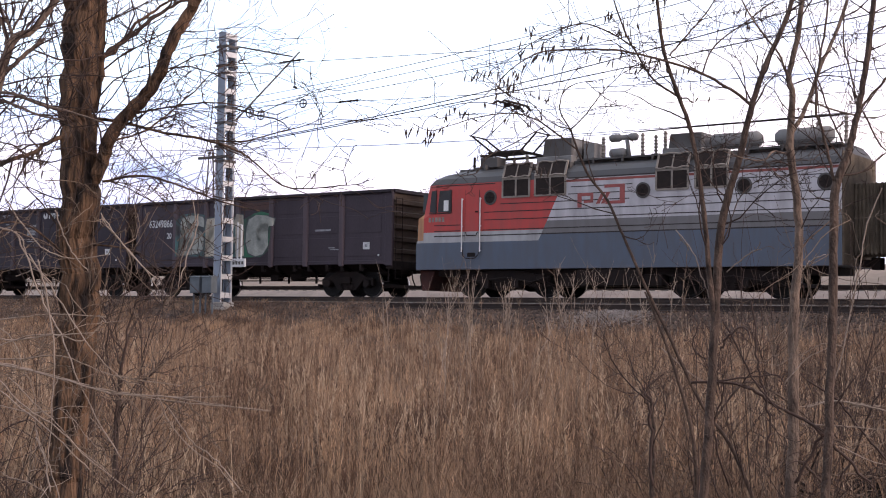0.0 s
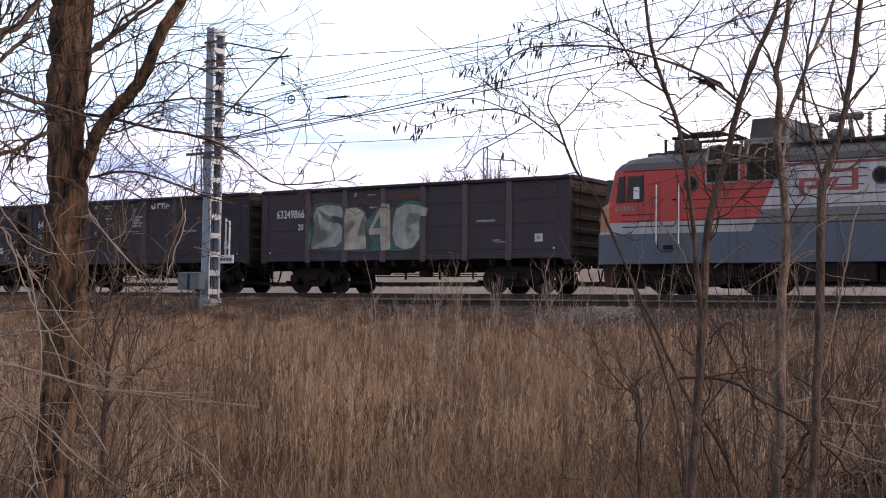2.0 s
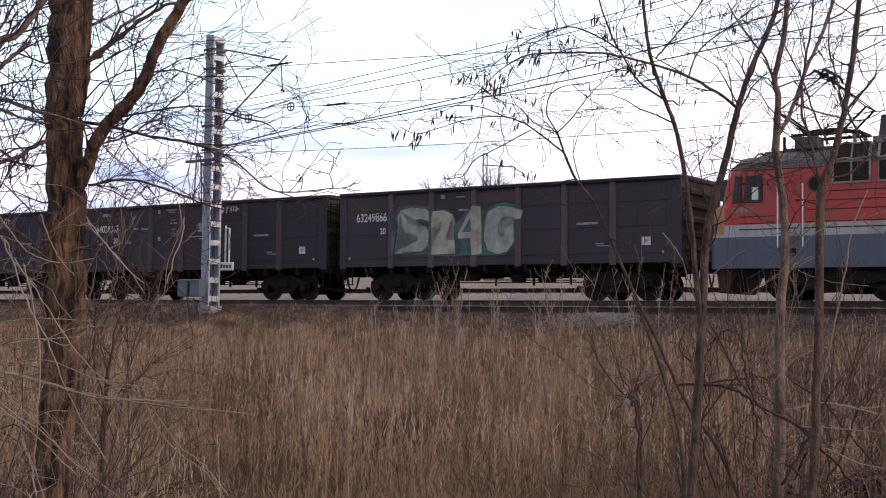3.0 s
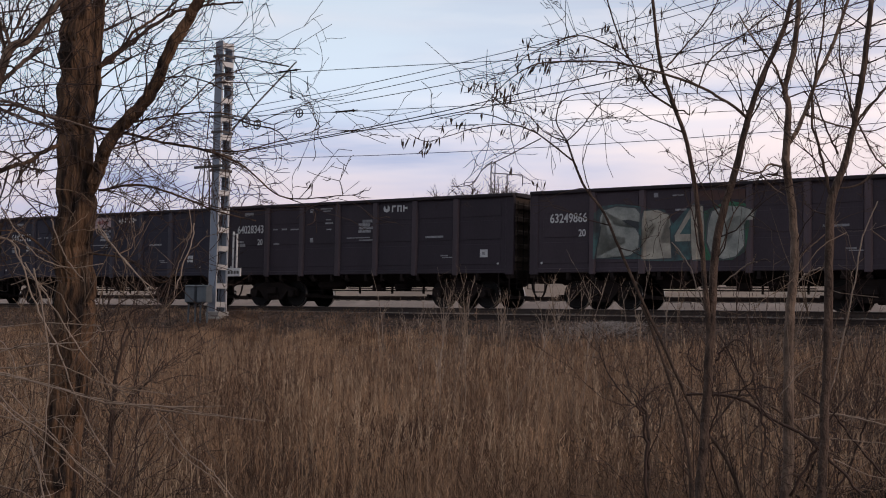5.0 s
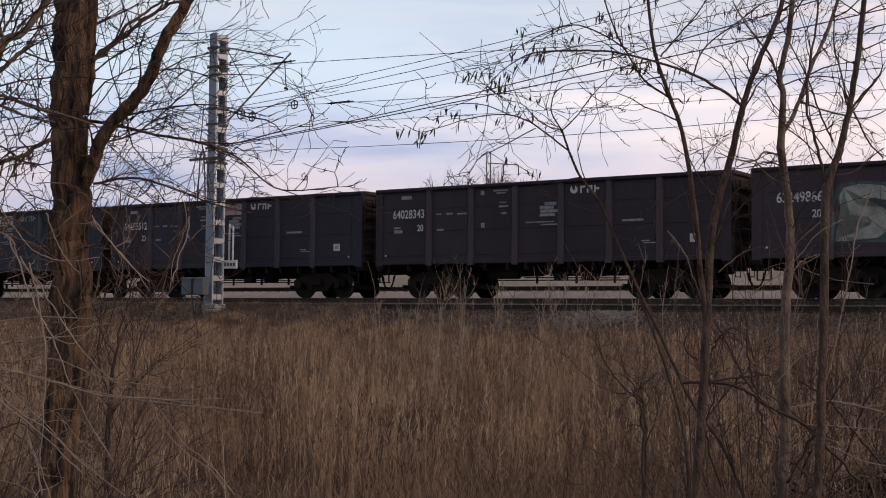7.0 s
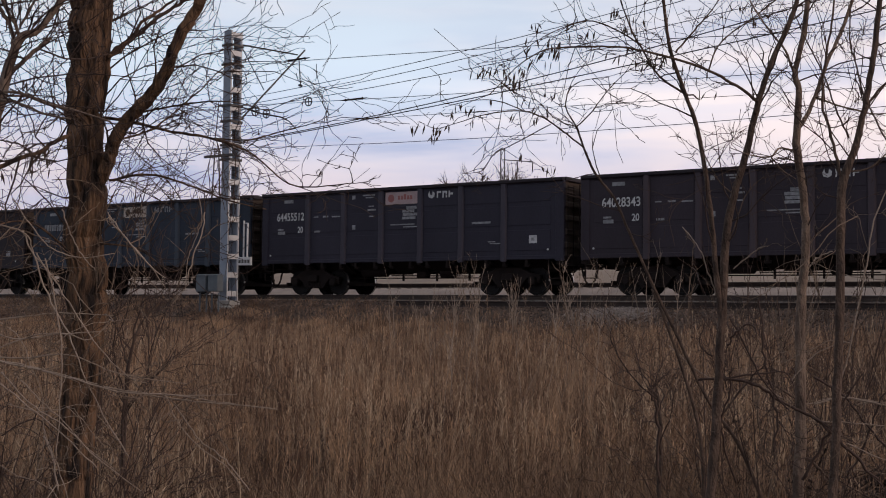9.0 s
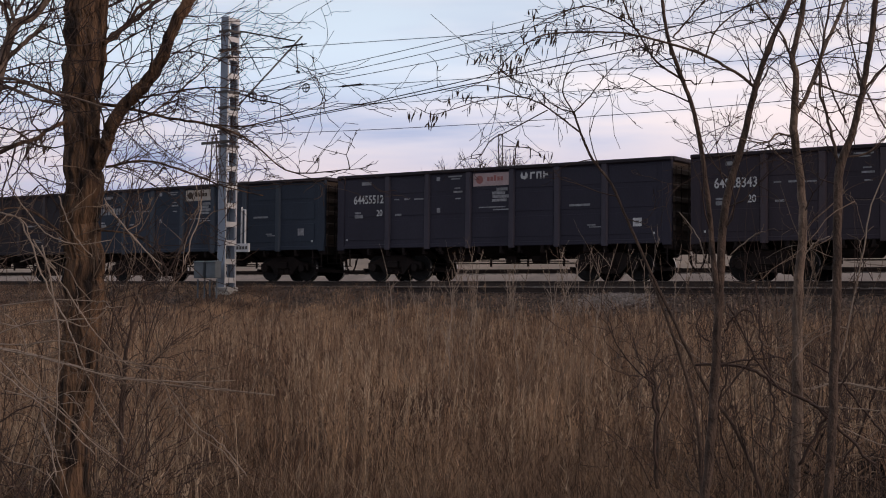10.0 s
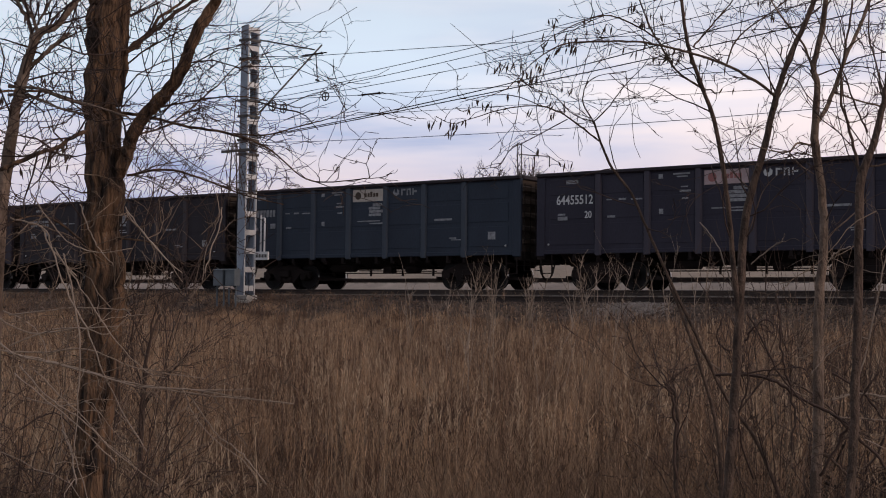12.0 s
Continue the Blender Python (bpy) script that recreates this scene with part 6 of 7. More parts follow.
leaning.limb('cane', (1.29, 7.42, 1.43, 0.0031), (1.52, 7.42, 1.25, 0.0031), (1.78, 7.43, 1.22, 0.0028), (2.04, 7.43, 1.10, 0.0028), (2.27, 7.43, 1.14, 0.0031), (2.55, 7.43, 1.11, 0.0025))
leaning.limb('branch', (1.25, 7.46, 0.52, 0.0132), (1.25, 7.44, 0.97, 0.0113), (1.23, 7.43, 1.13, 0.0094), (1.19, 7.43, 1.16, 0.0057))
leaning.limb('stick', (1.40, 7.10, 1.25, 0.0072), (1.60, 7.09, 1.25, 0.0082), (1.76, 7.07, 1.20, 0.0082), (1.90, 7.06, 1.11, 0.0082), (2.02, 7.04, 1.05, 0.0092), (2.12, 7.03, 0.97, 0.0092), (2.27, 7.01, 0.81, 0.0081), (2.37, 7.00, 0.70, 0.0061))
leaning.limb('stick', (1.51, 7.10, 1.26, 0.0051), (1.69, 7.07, 1.28, 0.0051), (1.85, 7.03, 1.30, 0.0041), (1.88, 7.00, 1.25, 0.0030))
leaning.limb('stick', (1.48, 7.10, 1.38, 0.0051), (1.40, 7.05, 1.44, 0.0041), (1.42, 7.00, 1.57, 0.0030))
leaning.limb('stick', (1.56, 7.10, 1.44, 0.0062), (1.60, 7.07, 1.51, 0.0061), (1.66, 7.05, 1.56, 0.0051), (1.70, 7.03, 1.53, 0.0041), (1.69, 7.00, 1.49, 0.0030))
leaning.limb('stick', (1.73, 7.10, 1.70, 0.0051), (1.75, 7.07, 1.45, 0.0061), (1.77, 7.05, 1.27, 0.0061), (1.81, 7.03, 1.08, 0.0061), (1.79, 7.00, 0.87, 0.0051))
leaning.limb('stick', (1.57, 7.10, 1.60, 0.0041), (1.65, 7.07, 1.45, 0.0051), (1.74, 7.03, 1.25, 0.0051), (1.88, 7.00, 1.09, 0.0040))
leaning.limb('stick', (1.98, 7.10, 0.71, 0.0092), (2.07, 7.07, 0.90, 0.0092), (2.13, 7.05, 1.04, 0.0082), (2.20, 7.03, 1.18, 0.0051), (2.28, 7.00, 1.31, 0.0030))
leaning.limb('stick', (1.19, 7.10, 0.68, 0.0083), (1.17, 7.08, 0.94, 0.0082), (1.16, 7.06, 1.11, 0.0072), (1.12, 7.04, 1.18, 0.0051), (1.08, 7.02, 1.17, 0.0041), (1.07, 7.00, 1.13, 0.0030))
leaning.limb('stick', (1.61, 7.10, 0.69, 0.0062), (1.54, 7.07, 0.86, 0.0061), (1.52, 7.05, 1.05, 0.0061), (1.56, 7.03, 1.20, 0.0051), (1.55, 7.00, 1.29, 0.0030))
leaning.limb('cane', (2.04, 7.10, 1.12, 0.0038), (2.16, 7.07, 1.16, 0.0046), (2.28, 7.03, 1.15, 0.0046), (2.47, 7.00, 1.11, 0.0046))
leaning.limb('cane', (2.02, 7.10, 1.89, 0.0038), (2.05, 7.05, 1.93, 0.0038), (2.11, 7.00, 1.96, 0.0030))
leaning.limb('cane', (1.59, 7.10, 1.86, 0.0031), (1.67, 7.07, 1.93, 0.0038), (1.73, 7.03, 1.98, 0.0031), (1.76, 7.00, 1.98, 0.0023))
leaning.limb('cane', (2.19, 7.10, 1.27, 0.0031), (2.24, 7.07, 1.52, 0.0038), (2.30, 7.05, 1.83, 0.0038), (2.35, 7.03, 2.14, 0.0038), (2.42, 7.00, 2.33, 0.0030))
leaning.limb('cane', (2.01, 7.10, 1.03, 0.0031), (2.15, 7.07, 1.03, 0.0031), (2.32, 7.03, 1.02, 0.0031), (2.46, 7.00, 1.01, 0.0030))
leaning.limb('cane', (1.91, 7.10, 1.25, 0.0031), (2.02, 7.05, 1.39, 0.0031), (2.14, 7.00, 1.46, 0.0023))
leaning.limb('cane', (1.31, 7.10, 2.09, 0.0023), (1.40, 7.07, 1.97, 0.0031), (1.45, 7.03, 1.81, 0.0038), (1.49, 7.00, 1.69, 0.0030))
leaning.limb('stick', (2.22, 7.10, 0.72, 0.0062), (2.33, 7.07, 0.97, 0.0061), (2.38, 7.03, 1.16, 0.0051), (2.47, 7.00, 1.31, 0.0040))
leaning.limb('stick', (2.04, 7.10, 1.27, 0.0062), (2.21, 7.07, 1.15, 0.0061), (2.34, 7.03, 0.97, 0.0061), (2.46, 7.00, 0.83, 0.0061))

for tree in (locust, sapling_edge, shrub, maple, ash, elm, leaning):
    tree.close()


def far_tree(x, y, top, width):
    """A round bare crown far beyond the train."""
    z = height(x, y)
    ft = thing("distant_bare_tree", "hazy leafless tree far beyond the train", "tree", "distant trees", at=pose(x, y, z))
    h = top - z
    part("trunk", Geo().tube([(0, 0, 0), (0.1, 0, h * 0.35), (0, 0, h * 0.7)], [0.22, 0.17, 0.08], 8), M["twig"], ft)
    crown = Geo()
    for _ in range(150):
        d = Vector((RND.gauss(0, 1.1), RND.gauss(0, 0.6), abs(RND.gauss(0.7, 0.5))))
        pts, rad = wander((0, 0, h * RND.uniform(0.3, 0.7)), d, RND.uniform(0.3, 0.6) * width, 0.035, 5, 0.22)
        crown.tube(pts, rad, 4, close=False)
        for _ in range(5):
            i = RND.randrange(1, 5)
            q, rr = wander(pts[i], pts[i] - pts[i - 1] + Vector((RND.gauss(0, 1), RND.gauss(0, 1), RND.gauss(0.3, 0.8))) * 0.7, width * 0.22, 0.02, 4, 0.3)
            crown.tube(q, rr, 3, close=False)
    part("crown", crown, M["twig"], ft, "bare rounded crown of fine branches")


far_tree(0.4, 93, 11.9, 4.4)
far_tree(2.4, 92, 12.4, 4.6)
far_tree(4.6, 90, 13.0, 4.6)
far_tree(6.4, 91, 12.4, 3.6)


# ---- dry grass and weeds ----
def blades(name, label, mat, count, tall, wide, near, far, seed, lean=0.28, keep=None, category="grass", tuft=0):
    """A field of single standing blades, thinning with distance."""
    rng = np.random.default_rng(seed)
    y = near * (far / near) ** rng.random(count)
    x = (rng.random(count) * 2 - 1) * (0.37 * y + 0.6)
    ox, oy, vigour = np.zeros(count), np.zeros(count), np.ones(count)
    if tuft:
        # blades spring from shared roots and spread outwards
        root = rng.integers(0, count // tuft, count)
        ox, oy = rng.normal(0, 0.075, count), rng.normal(0, 0.075, count)
        x, y, vigour = x[root] + ox, y[root] + oy, rng.uniform(0.55, 1.35, count)[root]
    c, s = math.cos(radians(TURN)), math.sin(radians(TURN))
    lat = -s * x + c * (y - 46.22)
    lon = c * x + s * (y - 46.22)
    patch = 0.5 + 0.5 * np.sin(x * 0.9 + 1.7 * np.sin(y * 0.31)) * np.sin(y * 0.53 + 1.3 * np.sin(x * 0.7) + seed)
    fine = 0.5 + 0.5 * np.sin(x * 3.1 + 2 * np.sin(y * 1.7)) * np.sin(y * 2.3 + np.sin(x * 2.9))
    ok = keep(lon, lat, patch, fine, rng) if keep else lat < -5.3 + 0.9 * (fine - 0.5) + rng.normal(0, 0.55, count)
    x, y, lat, patch, fine, ox, oy, vigour = (q[ok] for q in (x, y, lat, patch, fine, ox, oy, vigour))
    n = len(x)
    z = np.interp(lat, PROFILE_L, PROFILE_Z) - 0.06
    h = tall * (0.22 + 0.55 * patch + 0.48 * fine) * vigour * rng.uniform(0.5, 1.15, n) * np.interp(lat, [-12, -5], [1.0, 0.62])
    a = rng.random(n) * 2 * math.pi
    lx, ly = (rng.normal(0, lean, n) + 2.2 * ox) * h, (rng.normal(0, lean, n) + 2.2 * oy) * h
    w = wide * rng.uniform(0.6, 1.4, n) * np.interp(y, [8, 40], [1.0, 2.0])
    wx, wy = np.cos(a) * w, np.sin(a) * w
    v = np.empty((n, 5, 3))
    v[:, 0] = np.stack([x - wx, y - wy, z], 1)
    v[:, 1] = np.stack([x + wx, y + wy, z], 1)
    v[:, 2] = np.stack([x + 0.22 * lx - 0.7 * wx, y + 0.22 * ly - 0.7 * wy, z + 0.58 * h], 1)
    v[:, 3] = np.stack([x + 0.22 * lx + 0.7 * wx, y + 0.22 * ly + 0.7 * wy, z + 0.58 * h], 1)
    v[:, 4] = np.stack([x + lx, y + ly, z + h], 1)
    base = (np.arange(n) * 5)[:, None]
    loops = np.concatenate([base + np.array([0, 1, 3, 2]), base + np.array([2, 3, 4])], 1).ravel()
    starts = (np.arange(n) * 7)[:, None] + np.array([0, 4])
    me = bpy.data.meshes.new(name)
    me.vertices.add(n * 5)
    me.vertices.foreach_set("co", v.ravel())
    me.loops.add(n * 7)
    me.loops.foreach_set("vertex_index", loops.astype(np.int32))
    me.polygons.add(n * 2)
    me.polygons.foreach_set("loop_start", starts.ravel().astype(np.int32))
    me.update(calc_edges=True)
    me.materials.append(mat)
    tagged(new(name, me), label, category, kind="stuff")


blades("dry_grass", "dense field of dry brown uncut grass", M["grass"], 250000, 0.54, 0.0020, 7.0, 52, 3, 0.30, tuft=16)
blades("grey_grass", "matted grey-brown dead grass between the tufts", M["grass_grey"], 200000, 0.46, 0.0021, 7.0, 52, 13, 0.52, tuft=22)
blades("grass_stalks", "taller bleached straw stalks among dry grass", M["grass_pale"], 15000, 0.80, 0.0023, 7.0, 50, 5, 0.28)
blades("dead_stalks", "dark dead weed stalks in patches among dry grass", M["twig"], 60000, 0.62, 0.0026, 7.0, 50, 21, 0.40, tuft=9,
       keep=lambda lon, lat, patch, fine, rng: (lat < -5.6) & (rng.random(len(lat)) < np.clip(1.5 * (0.62 - patch) + 0.5 * (fine - 0.5), 0.03, 1)))
# low dark stalks added to bring down the tone of the near field
blades("trampled_stalks", "low dark stalks added to darken the near grass", M["twig"], 52000, 0.44, 0.0026, 7.0, 15.0, 27, 0.55, tuft=12,
       keep=lambda lon, lat, patch, fine, rng: rng.random(len(lat)) < np.clip(1.1 - 0.9 * patch, 0.15, 1))
# a dark weedy patch in the middle of the field, placed to fit the camera's view
blades("withered_weeds", "dark withered weeds in a patch of the field", M["twig"], 110000, 0.60, 0.0030, 9.0, 19, 33, 0.45, tuft=14,
       keep=lambda lon, lat, patch, fine, rng: ((math.cos(radians(TURN)) * lon - math.sin(radians(TURN)) * lat + 0.5) / 1.7) ** 2
       + ((46.22 + math.sin(radians(TURN)) * lon + math.cos(radians(TURN)) * lat - 13.0) / 2.6) ** 2 < rng.random(len(lat)))
# dark undergrowth below the young trees, in a camera-view wedge to darken the right
blades("withered_weeds", "dark withered undergrowth below the young trees, spread to fit the camera's view", M["twig"], 150000, 0.78, 0.0028, 7.5, 24, 35, 0.45, tuft=12,
       keep=lambda lon, lat, patch, fine, rng: (lat < -7) & ((math.cos(radians(TURN)) * lon - math.sin(radians(TURN)) * lat)
       / (46.22 + math.sin(radians(TURN)) * lon + math.cos(radians(TURN)) * lat) - 0.15 > 0.24 * rng.random(len(lat))))
blades("bank_grass", "thin dry tufts on the gravel bank", M["grass"], 520000, 0.55, 0.0034, 28, 80, 8, 0.35,
       keep=lambda lon, lat, patch, fine, rng: (lat > -6.4) & (lat < -1.7) & (rng.random(len(lat)) < np.clip(0.85 - 0.05 * (lon + 4) - 0.20 * (lat + 5), 0.05, 1) * (0.3 + fine)))


def plumes(name, label, mat, count, tall, near, far, seed):
    """Upright stalks, each with a loose feathery head of short side blades."""
    rng = np.random.default_rng(seed)
    c, s = math.cos(radians(TURN)), math.sin(radians(TURN))
    points, faces = [], []
    for _ in range(count):
        y = near * (far / near) ** rng.random()
        x = (rng.random() * 2 - 1) * (0.37 * y + 0.5)
        lat = -s * x + c * (y - 46.22)
        clump = noise.noise(Vector((x * 0.5, y * 0.3, seed)))
        if lat > -6.0 or clump < -0.25 + 0.3 * rng.random():
            continue
        z = float(np.interp(lat, PROFILE_L, PROFILE_Z))
        h = tall * rng.uniform(0.6, 1.15)
        w = 0.0020 * (1 + y / 30)
        lx, ly = rng.normal(0, 0.10) * h, rng.normal(0, 0.08) * h
        tip = Vector((x + lx, y + ly, z + h))
        mid = Vector((x + lx * 0.35, y + ly * 0.35, z + h * 0.55))
        strips = [(Vector((x, y, z - 0.05)), mid, w), (mid, tip, w * 0.8)]
        for k in range(int(rng.integers(5, 10))):
            t = 0.62 + 0.38 * rng.random()
            root = Vector((x, y, z)).lerp(tip, t)
            strips.append((root, root + Vector((rng.normal(0, 0.022), rng.normal(0, 0.02), rng.uniform(0.02, 0.08))), w * 1.1))
        for k in range(int(rng.integers(1, 4))):
            root = Vector((x, y, z)).lerp(mid, rng.uniform(0.2, 0.9))
            strips.append((root, root + Vector((rng.normal(0, 0.06), rng.normal(0, 0.05), rng.uniform(0.0, 0.14))), w))
        for a, b, r in strips:
            n = len(points)
            points += [(a.x - r, a.y, a.z), (a.x + r, a.y, a.z), (b.x + r * 0.5, b.y, b.z), (b.x - r * 0.5, b.y, b.z)]
            faces.append((n, n + 1, n + 2, n + 3))
    me = bpy.data.meshes.new(name)
    me.from_pydata(points, [], faces)
    me.materials.append(mat)
    tagged(new(name, me), label, "grass", kind="stuff")


plumes("feathery_grass", "straw-coloured grass stalks with feathery seed heads", M["grass_pale"], 2400, 0.80, 7.5, 40, 31)
plumes("feathery_grass", "brown grass stalks with feathery seed heads", M["grass"], 6500, 0.70, 7.5, 40, 37)
plumes("feathery_grass", "dark withered stalks with feathery seed heads", M["grass_grey"], 8000, 0.66, 7.5, 40, 41)


def weed(x, y, tall, mat, stout=1.0):
    w = Geo()
    z = height(x, y)
    pts, rad = wander((x, y, z - 0.05), (RND.gauss(0, 0.13), RND.gauss(0, 0.1), 1), tall, 0.0042 * stout, 7, 0.06)
    w.tube(pts, rad, 5, close=False)
    for _ in range(RND.randint(3, 6)):
        i = RND.randrange(3 if stout < 2 else 1, 7)
        q, rr = wander(pts[i], Vector((RND.gauss(0, 0.5), RND.gauss(0, 0.4), 1.4)), tall * RND.uniform(0.12, 0.34), 0.003 * stout, 5, 0.12)
        w.tube(q, rr, 4, close=False)
        for _ in range(2):
            j = RND.randrange(1, 5)
            q2, r2 = wander(q[j], Vector((RND.gauss(0, 0.6), RND.gauss(0, 0.4), 1.1)), tall * 0.08, 0.0022 * stout, 3, 0.15)
            w.tube(q2, r2, 3, close=False)
    solid("tall_weed", w, M[mat], "dry branching weed stem standing above the grass", "weed", "dry weeds")


for i in range(46):
    depth = RND.uniform(9, 24)
    across = RND.choice((RND.uniform(-0.10, 0.30), RND.uniform(0.14, 0.36), RND.uniform(-0.36, -0.2)))
    weed(across * depth, depth, RND.uniform(1.0, 1.9), RND.choice(("twig_pale", "twig_pale", "twig")))


for i in range(18):
    depth = RND.uniform(13, 20)
    weed(RND.uniform(-0.05, 0.13) * depth, depth, RND.uniform(1.7, 2.3), RND.choice(("cane", "twig_pale")))
for i in range(20):
    depth = RND.uniform(6.8, 9.5)
    weed(RND.uniform(0.2, 0.35) * depth, depth, RND.uniform(1.5, 2.4), RND.choice(("twig", "twig", "twig_pale")))
for i in range(16):
    depth = RND.uniform(6.5, 9.5)
    weed(RND.uniform(-0.36, -0.2) * depth, depth, RND.uniform(1.6, 2.6), RND.choice(("twig", "twig", "twig_pale")))

# pale bushy saplings at the foot of the bank
for i in range(30):
    depth = RND.uniform(33.5, 37.5)
    weed(RND.uniform(-0.045, 0.20) * depth, depth, RND.uniform(1.5, 2.5), RND.choice(("cane", "cane", "twig_pale")), 2.9)


def thicket(name, label, x0, x1, y0, y1, count, tall):
    """A tangle of thin crossing stems."""
    dark, pale = Geo(), Geo()
    for _ in range(count):
        x, y = RND.uniform(x0, x1), RND.uniform(y0, y1)
        geo = dark if RND.random() < 0.72 else pale
        pts, rad = wander((x, y, height(x, y) - 0.05), (RND.gauss(0, 0.45), RND.gauss(0, 0.3), 1), RND.uniform(0.4, 1.0) * tall, 0.0048, 10, 0.26)
        geo.tube(pts, rad, 4, close=False)
        for _ in range(RND.randint(4, 9)):
            i = RND.randrange(1, 10)
            q, rr = wander(pts[i], (pts[i] - pts[i - 1]).normalized() + Vector((RND.gauss(0, 1), RND.gauss(0, 0.7), RND.gauss(0.1, 0.7))), tall * RND.uniform(0.06, 0.26), 0.0026, 5, 0.3)
            geo.tube(q, rr, 3, close=False)
    solid(name, dark, M["twig"], label, "scrub", "thickets", "stuff")
    solid(name, pale, M["twig_pale"], label + ", bleached", "scrub", "thickets", "stuff")


thicket("thicket", "leafless tangle of brown stems beside the forked tree", -3.4, -1.65, 5.6, 8.5, 280, 1.7)
thicket("thicket", "leafless tangle of stems under the young trees", 1.6, 4.4, 7.0, 11.5, 430, 1.6)
thicket("thicket", "low leafless scrub at the field's edge", 2.6, 8.0, 11.0, 21.0, 420, 1.7)
thicket("thicket", "low leafless scrub in front of the railway bank", -8.0, -3.4, 10.0, 20.0, 80, 1.5)


def bramble(x, y, z, reach, count):
    """Long arching pale canes leaning out of the scrub."""
    br = thing("bramble", "long arching pale canes hanging over dry grass", "bush", "brambles")
    for _ in range(count):
        geo = Geo()
        d = Vector((RND.uniform(0.3, 1.0) * RND.choice((1, 1, -1)), RND.uniform(-0.3, 0.4), RND.uniform(-0.5, 0.6)))
        pts, rad = wander((x + RND.gauss(0, 0.25), y + RND.gauss(0, 0.4), z + RND.gauss(0, 0.45)), d, RND.uniform(0.5, 1.0) * reach, 0.0030, 12, 0.20, -0.03)
        geo.tube(pts, rad, 5, close=False)
        for _ in range(RND.randint(1, 4)):
            i = RND.randrange(2, 12)
            q, rr = wander(pts[i], pts[i] - pts[i - 1] + Vector((RND.gauss(0, 0.12), RND.gauss(0, 0.1), RND.gauss(0, 0.14))), reach * RND.uniform(0.05, 0.2), 0.002, 5, 0.25)
            geo.tube(q, rr, 4, close=False)
        part("cane", geo, M["cane" if RND.random() < 0.5 else "twig_pale"], br)


bramble(-2.3, 6.0, 1.35, 1.2, 16)
bramble(-2.1, 6.2, 1.9, 1.0, 12)
bramble(2.3, 7.3, 1.2, 1.0, 14)
bramble(2.6, 7.0, 1.7, 0.8, 10)


def fallen(x0, y0, z0, x1, y1, z1, r, mat):
    pts, rad = [], []
    for k in range(9):
        t = k / 8
        pts.append(Vector((x0 + (x1 - x0) * t, y0 + (y1 - y0) * t, z0 + (z1 - z0) * t)) + Vector((RND.gauss(0, 0.01), 0, RND.gauss(0, 0.015))))
        rad.append(r * (1 - 0.5 * t))
    solid("fallen_branch", Geo().tube(pts, rad, 7), M[mat], "dead fallen branch lying in the scrub", "branch", "fallen branches", smooth=True)


fallen(2.25, 7.4, 0.72, 2.75, 7.5, 0.68, 0.0045, "twig_pale")
fallen(2.35, 7.9, 0.56, 2.75, 8.1, 0.53, 0.005, "twig_pale")
fallen(1.95, 8.2, 0.05, 2.9, 8.6, 0.55, 0.008, "bark_young")
fallen(2.2, 8.0, 0.75, 2.9, 8.3, 0.2, 0.010, "bark_young")


def heap(x, y, wide, tall):
    """A dark mound of tangled brushwood, its shade put into the colour."""
    geo = Geo()
    n, m = 26, 9
    for j in range(m):
        t = j / (m - 1)
        for k in range(n):
            w = 2 * math.pi * k / n
            r = wide * (1 - t) ** 0.6 * (1 + 0.35 * noise.noise(Vector((math.cos(w) * 2, math.sin(w) * 2, t * 3))))
            geo.v.append((x + r * math.cos(w), y + 0.6 * r * math.sin(w), height(x, y) - 0.05 + tall * t * (1 + 0.2 * noise.noise(Vector((k * 0.7, t * 4, 1))))))
    for j in range(m - 1):
        for k in range(n):
            a, b = j * n + k, j * n + (k + 1) % n
            geo.f.append((a, b, b + n, a + n))
    for _ in range(90):
        a = Vector((x + RND.gauss(0, wide * 0.45), y + RND.gauss(-0.1, wide * 0.3), height(x, y) + RND.uniform(0.05, tall)))
        geo.rod(a, a + Vector((RND.gauss(0, 0.2), RND.gauss(0, 0.1), RND.gauss(0, 0.09))), RND.uniform(0.004, 0.012), sides=5)
    solid("burnt_brush_heap", geo, M["brush_shade"], "heap of brushwood under bare trees, its shade painted black", "brush heap", kind="stuff")


# near-black colour carries the shade inside the tangled twigs
M["brush_shade"] = material("shaded_brushwood", (0.016, 0.013, 0.012), (0.034, 0.027, 0.023), 6, 1.0, bump=0.6, spec=0.05)
heap(2.98, 8.7, 0.75, 0.55)
# a small red piece of litter, given the shape of a broken brick
M["litter"] = material("red_litter", (0.30, 0.07, 0.05), (0.18, 0.05, 0.04), 9, 0.9, bump=0.4)
solid("brick_fragment", Geo().prism([(-0.10, 0.0), (0.09, 0.0), (0.11, 0.05), (0.02, 0.085), (-0.08, 0.06)], -0.06, 0.06, "y"), M["litter"], "small red piece of litter lying in dry grass", "brick", bevel=0.012, at=pose(-2.27, 9.6, height(-2.27, 9.6) + 0.10, 4, 6, 20))


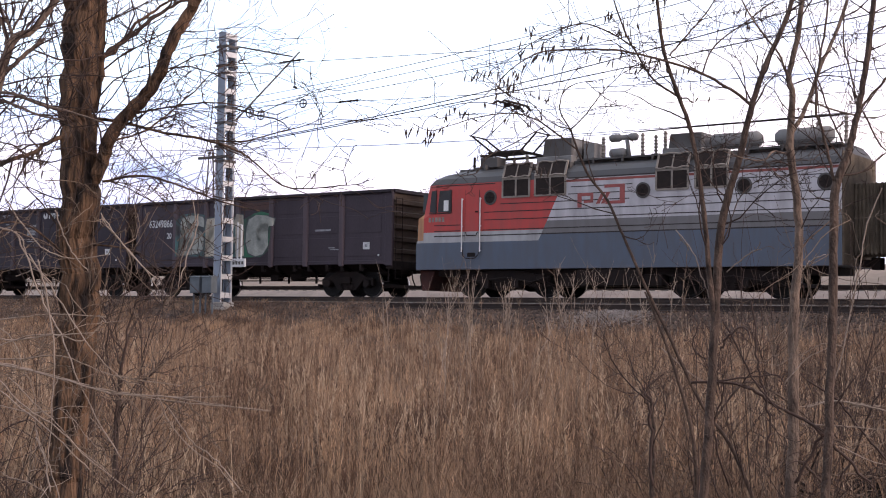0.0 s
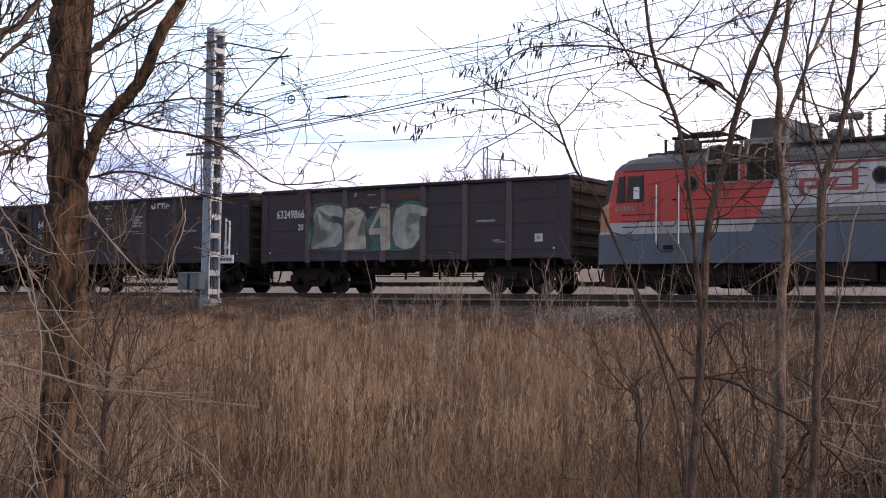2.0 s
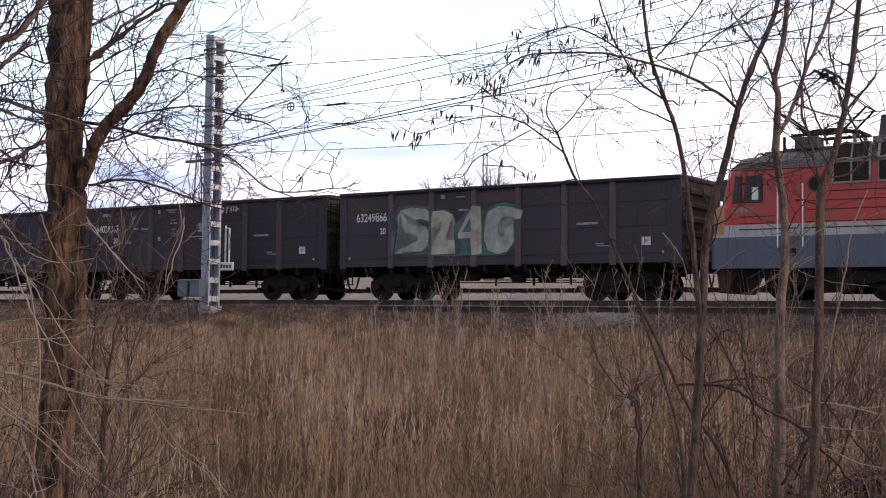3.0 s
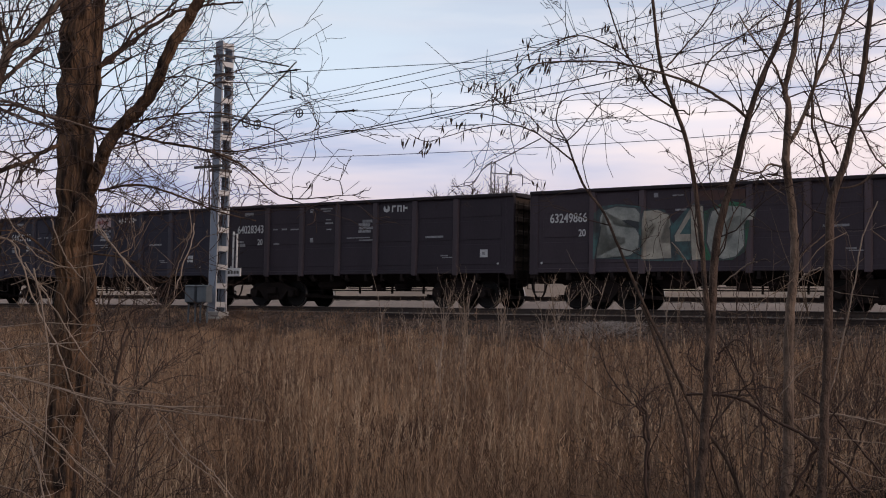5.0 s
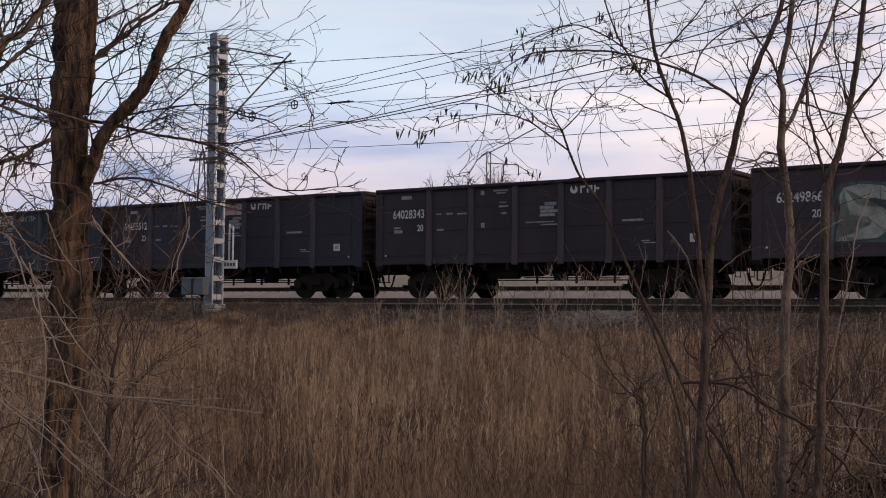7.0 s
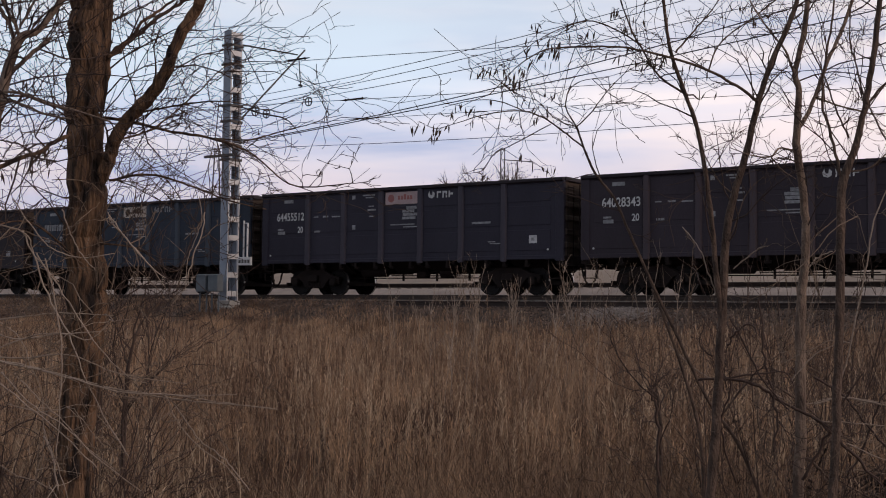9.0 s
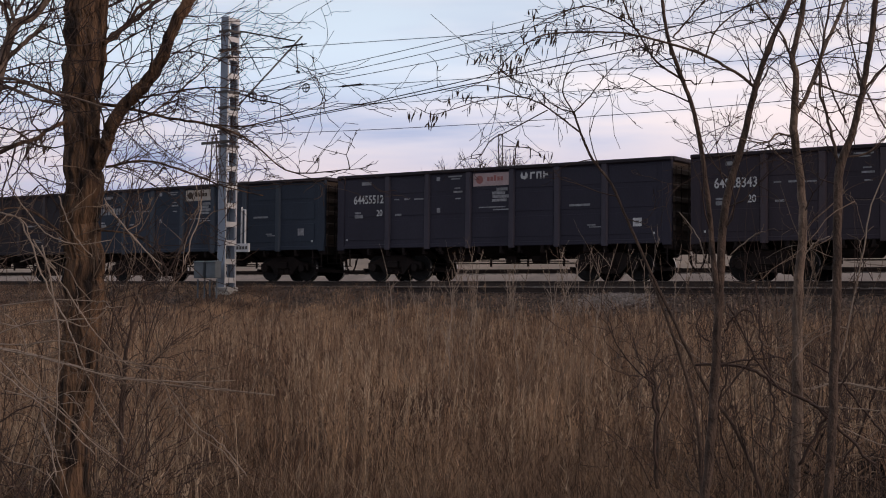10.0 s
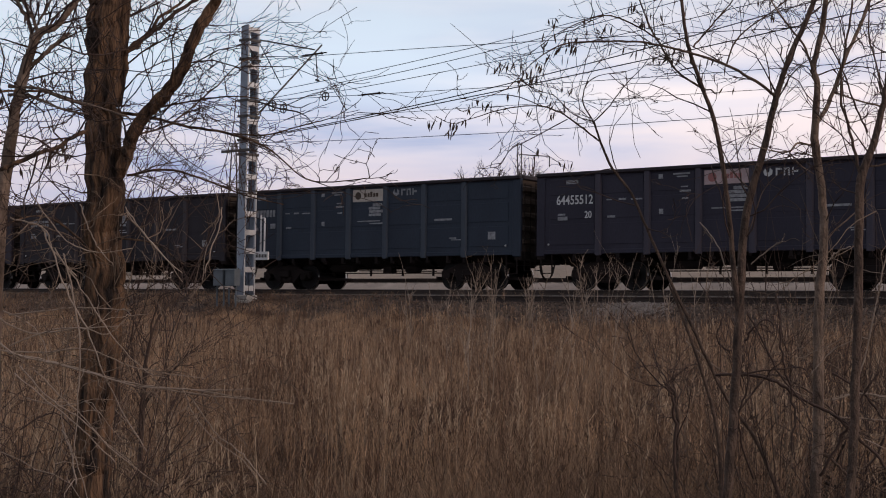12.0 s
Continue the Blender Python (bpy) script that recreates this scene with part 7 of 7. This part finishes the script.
# ---- ballast ----
def stones(name, label, mat, count, s0, s1, l0, l1, size, seed, heap=0.0):
    rng = np.random.default_rng(seed)
    bm = bmesh.new()
    bmesh.ops.create_icosphere(bm, subdivisions=1, radius=1)
    tv = np.array([v.co for v in bm.verts])
    tf = np.array([[v.index for v in f.verts] for f in bm.faces])
    bm.free()
    n = count
    s, l = rng.uniform(s0, s1, n), rng.uniform(l0, l1, n)
    if heap:
        s, l = rng.normal((s0 + s1) / 2, (s1 - s0) / 4, n), rng.normal((l0 + l1) / 2, (l1 - l0) / 4, n)
    z = np.interp(l, PROFILE_L, PROFILE_Z) - RAIL_Z + size * 0.3
    if heap:
        z += heap * np.exp(-((s - (s0 + s1) / 2) / (s1 - s0) * 3.2) ** 2 - ((l - (l0 + l1) / 2) / (l1 - l0) * 3.2) ** 2) * rng.random(n)
    k = size * rng.uniform(0.5, 1.3, (n, 1, 3))
    v = tv[None] * k * rng.uniform(0.75, 1.25, (n, len(tv), 1)) + np.stack([s, l, z], 1)[:, None]
    f = tf[None] + (np.arange(n) * len(tv))[:, None, None]
    me = bpy.data.meshes.new(name)
    me.vertices.add(n * len(tv))
    me.vertices.foreach_set("co", v.ravel())
    me.loops.add(f.size)
    me.loops.foreach_set("vertex_index", f.ravel().astype(np.int32))
    me.polygons.add(n * len(tf))
    me.polygons.foreach_set("loop_start", (np.arange(n * len(tf)) * 3).astype(np.int32))
    me.update(calc_edges=True)
    me.materials.append(mat)
    ob = tagged(new(name, me), label, "gravel", kind="stuff")
    ob.matrix_basis = RAIL


stones("ballast_stones", "loose grey-brown ballast on the track's shoulder", M["ballast"], 15000, -22, 24, -4.6, -1.5, 0.034, 2)
stones("spilled_stone", "pale spilled stone on the track's shoulder", M["lime"], 1800, 7.4, 9.9, -4.3, -2.5, 0.028, 4, 0.09)


def motions():
    """The train draws past; its wheels roll."""
    times = [0.5 * i for i in range(25)]
    for ob, place in MOVING:
        walk(ob, [(t, RAIL @ pose(place + gone(t), 0, 0)) for t in times])
    for ob, place in TURNED:
        walk(ob, [(t, RAIL @ pose(place + gone(t), 0, 0, 0, 0, 180)) for t in times])
    short = [0.15 * i for i in range(81)]
    for ob, seat, r in ROLLING:
        walk(ob, [(t, seat @ Matrix.Rotation(gone(t) / r, 4, "Y")) for t in short])


motions()
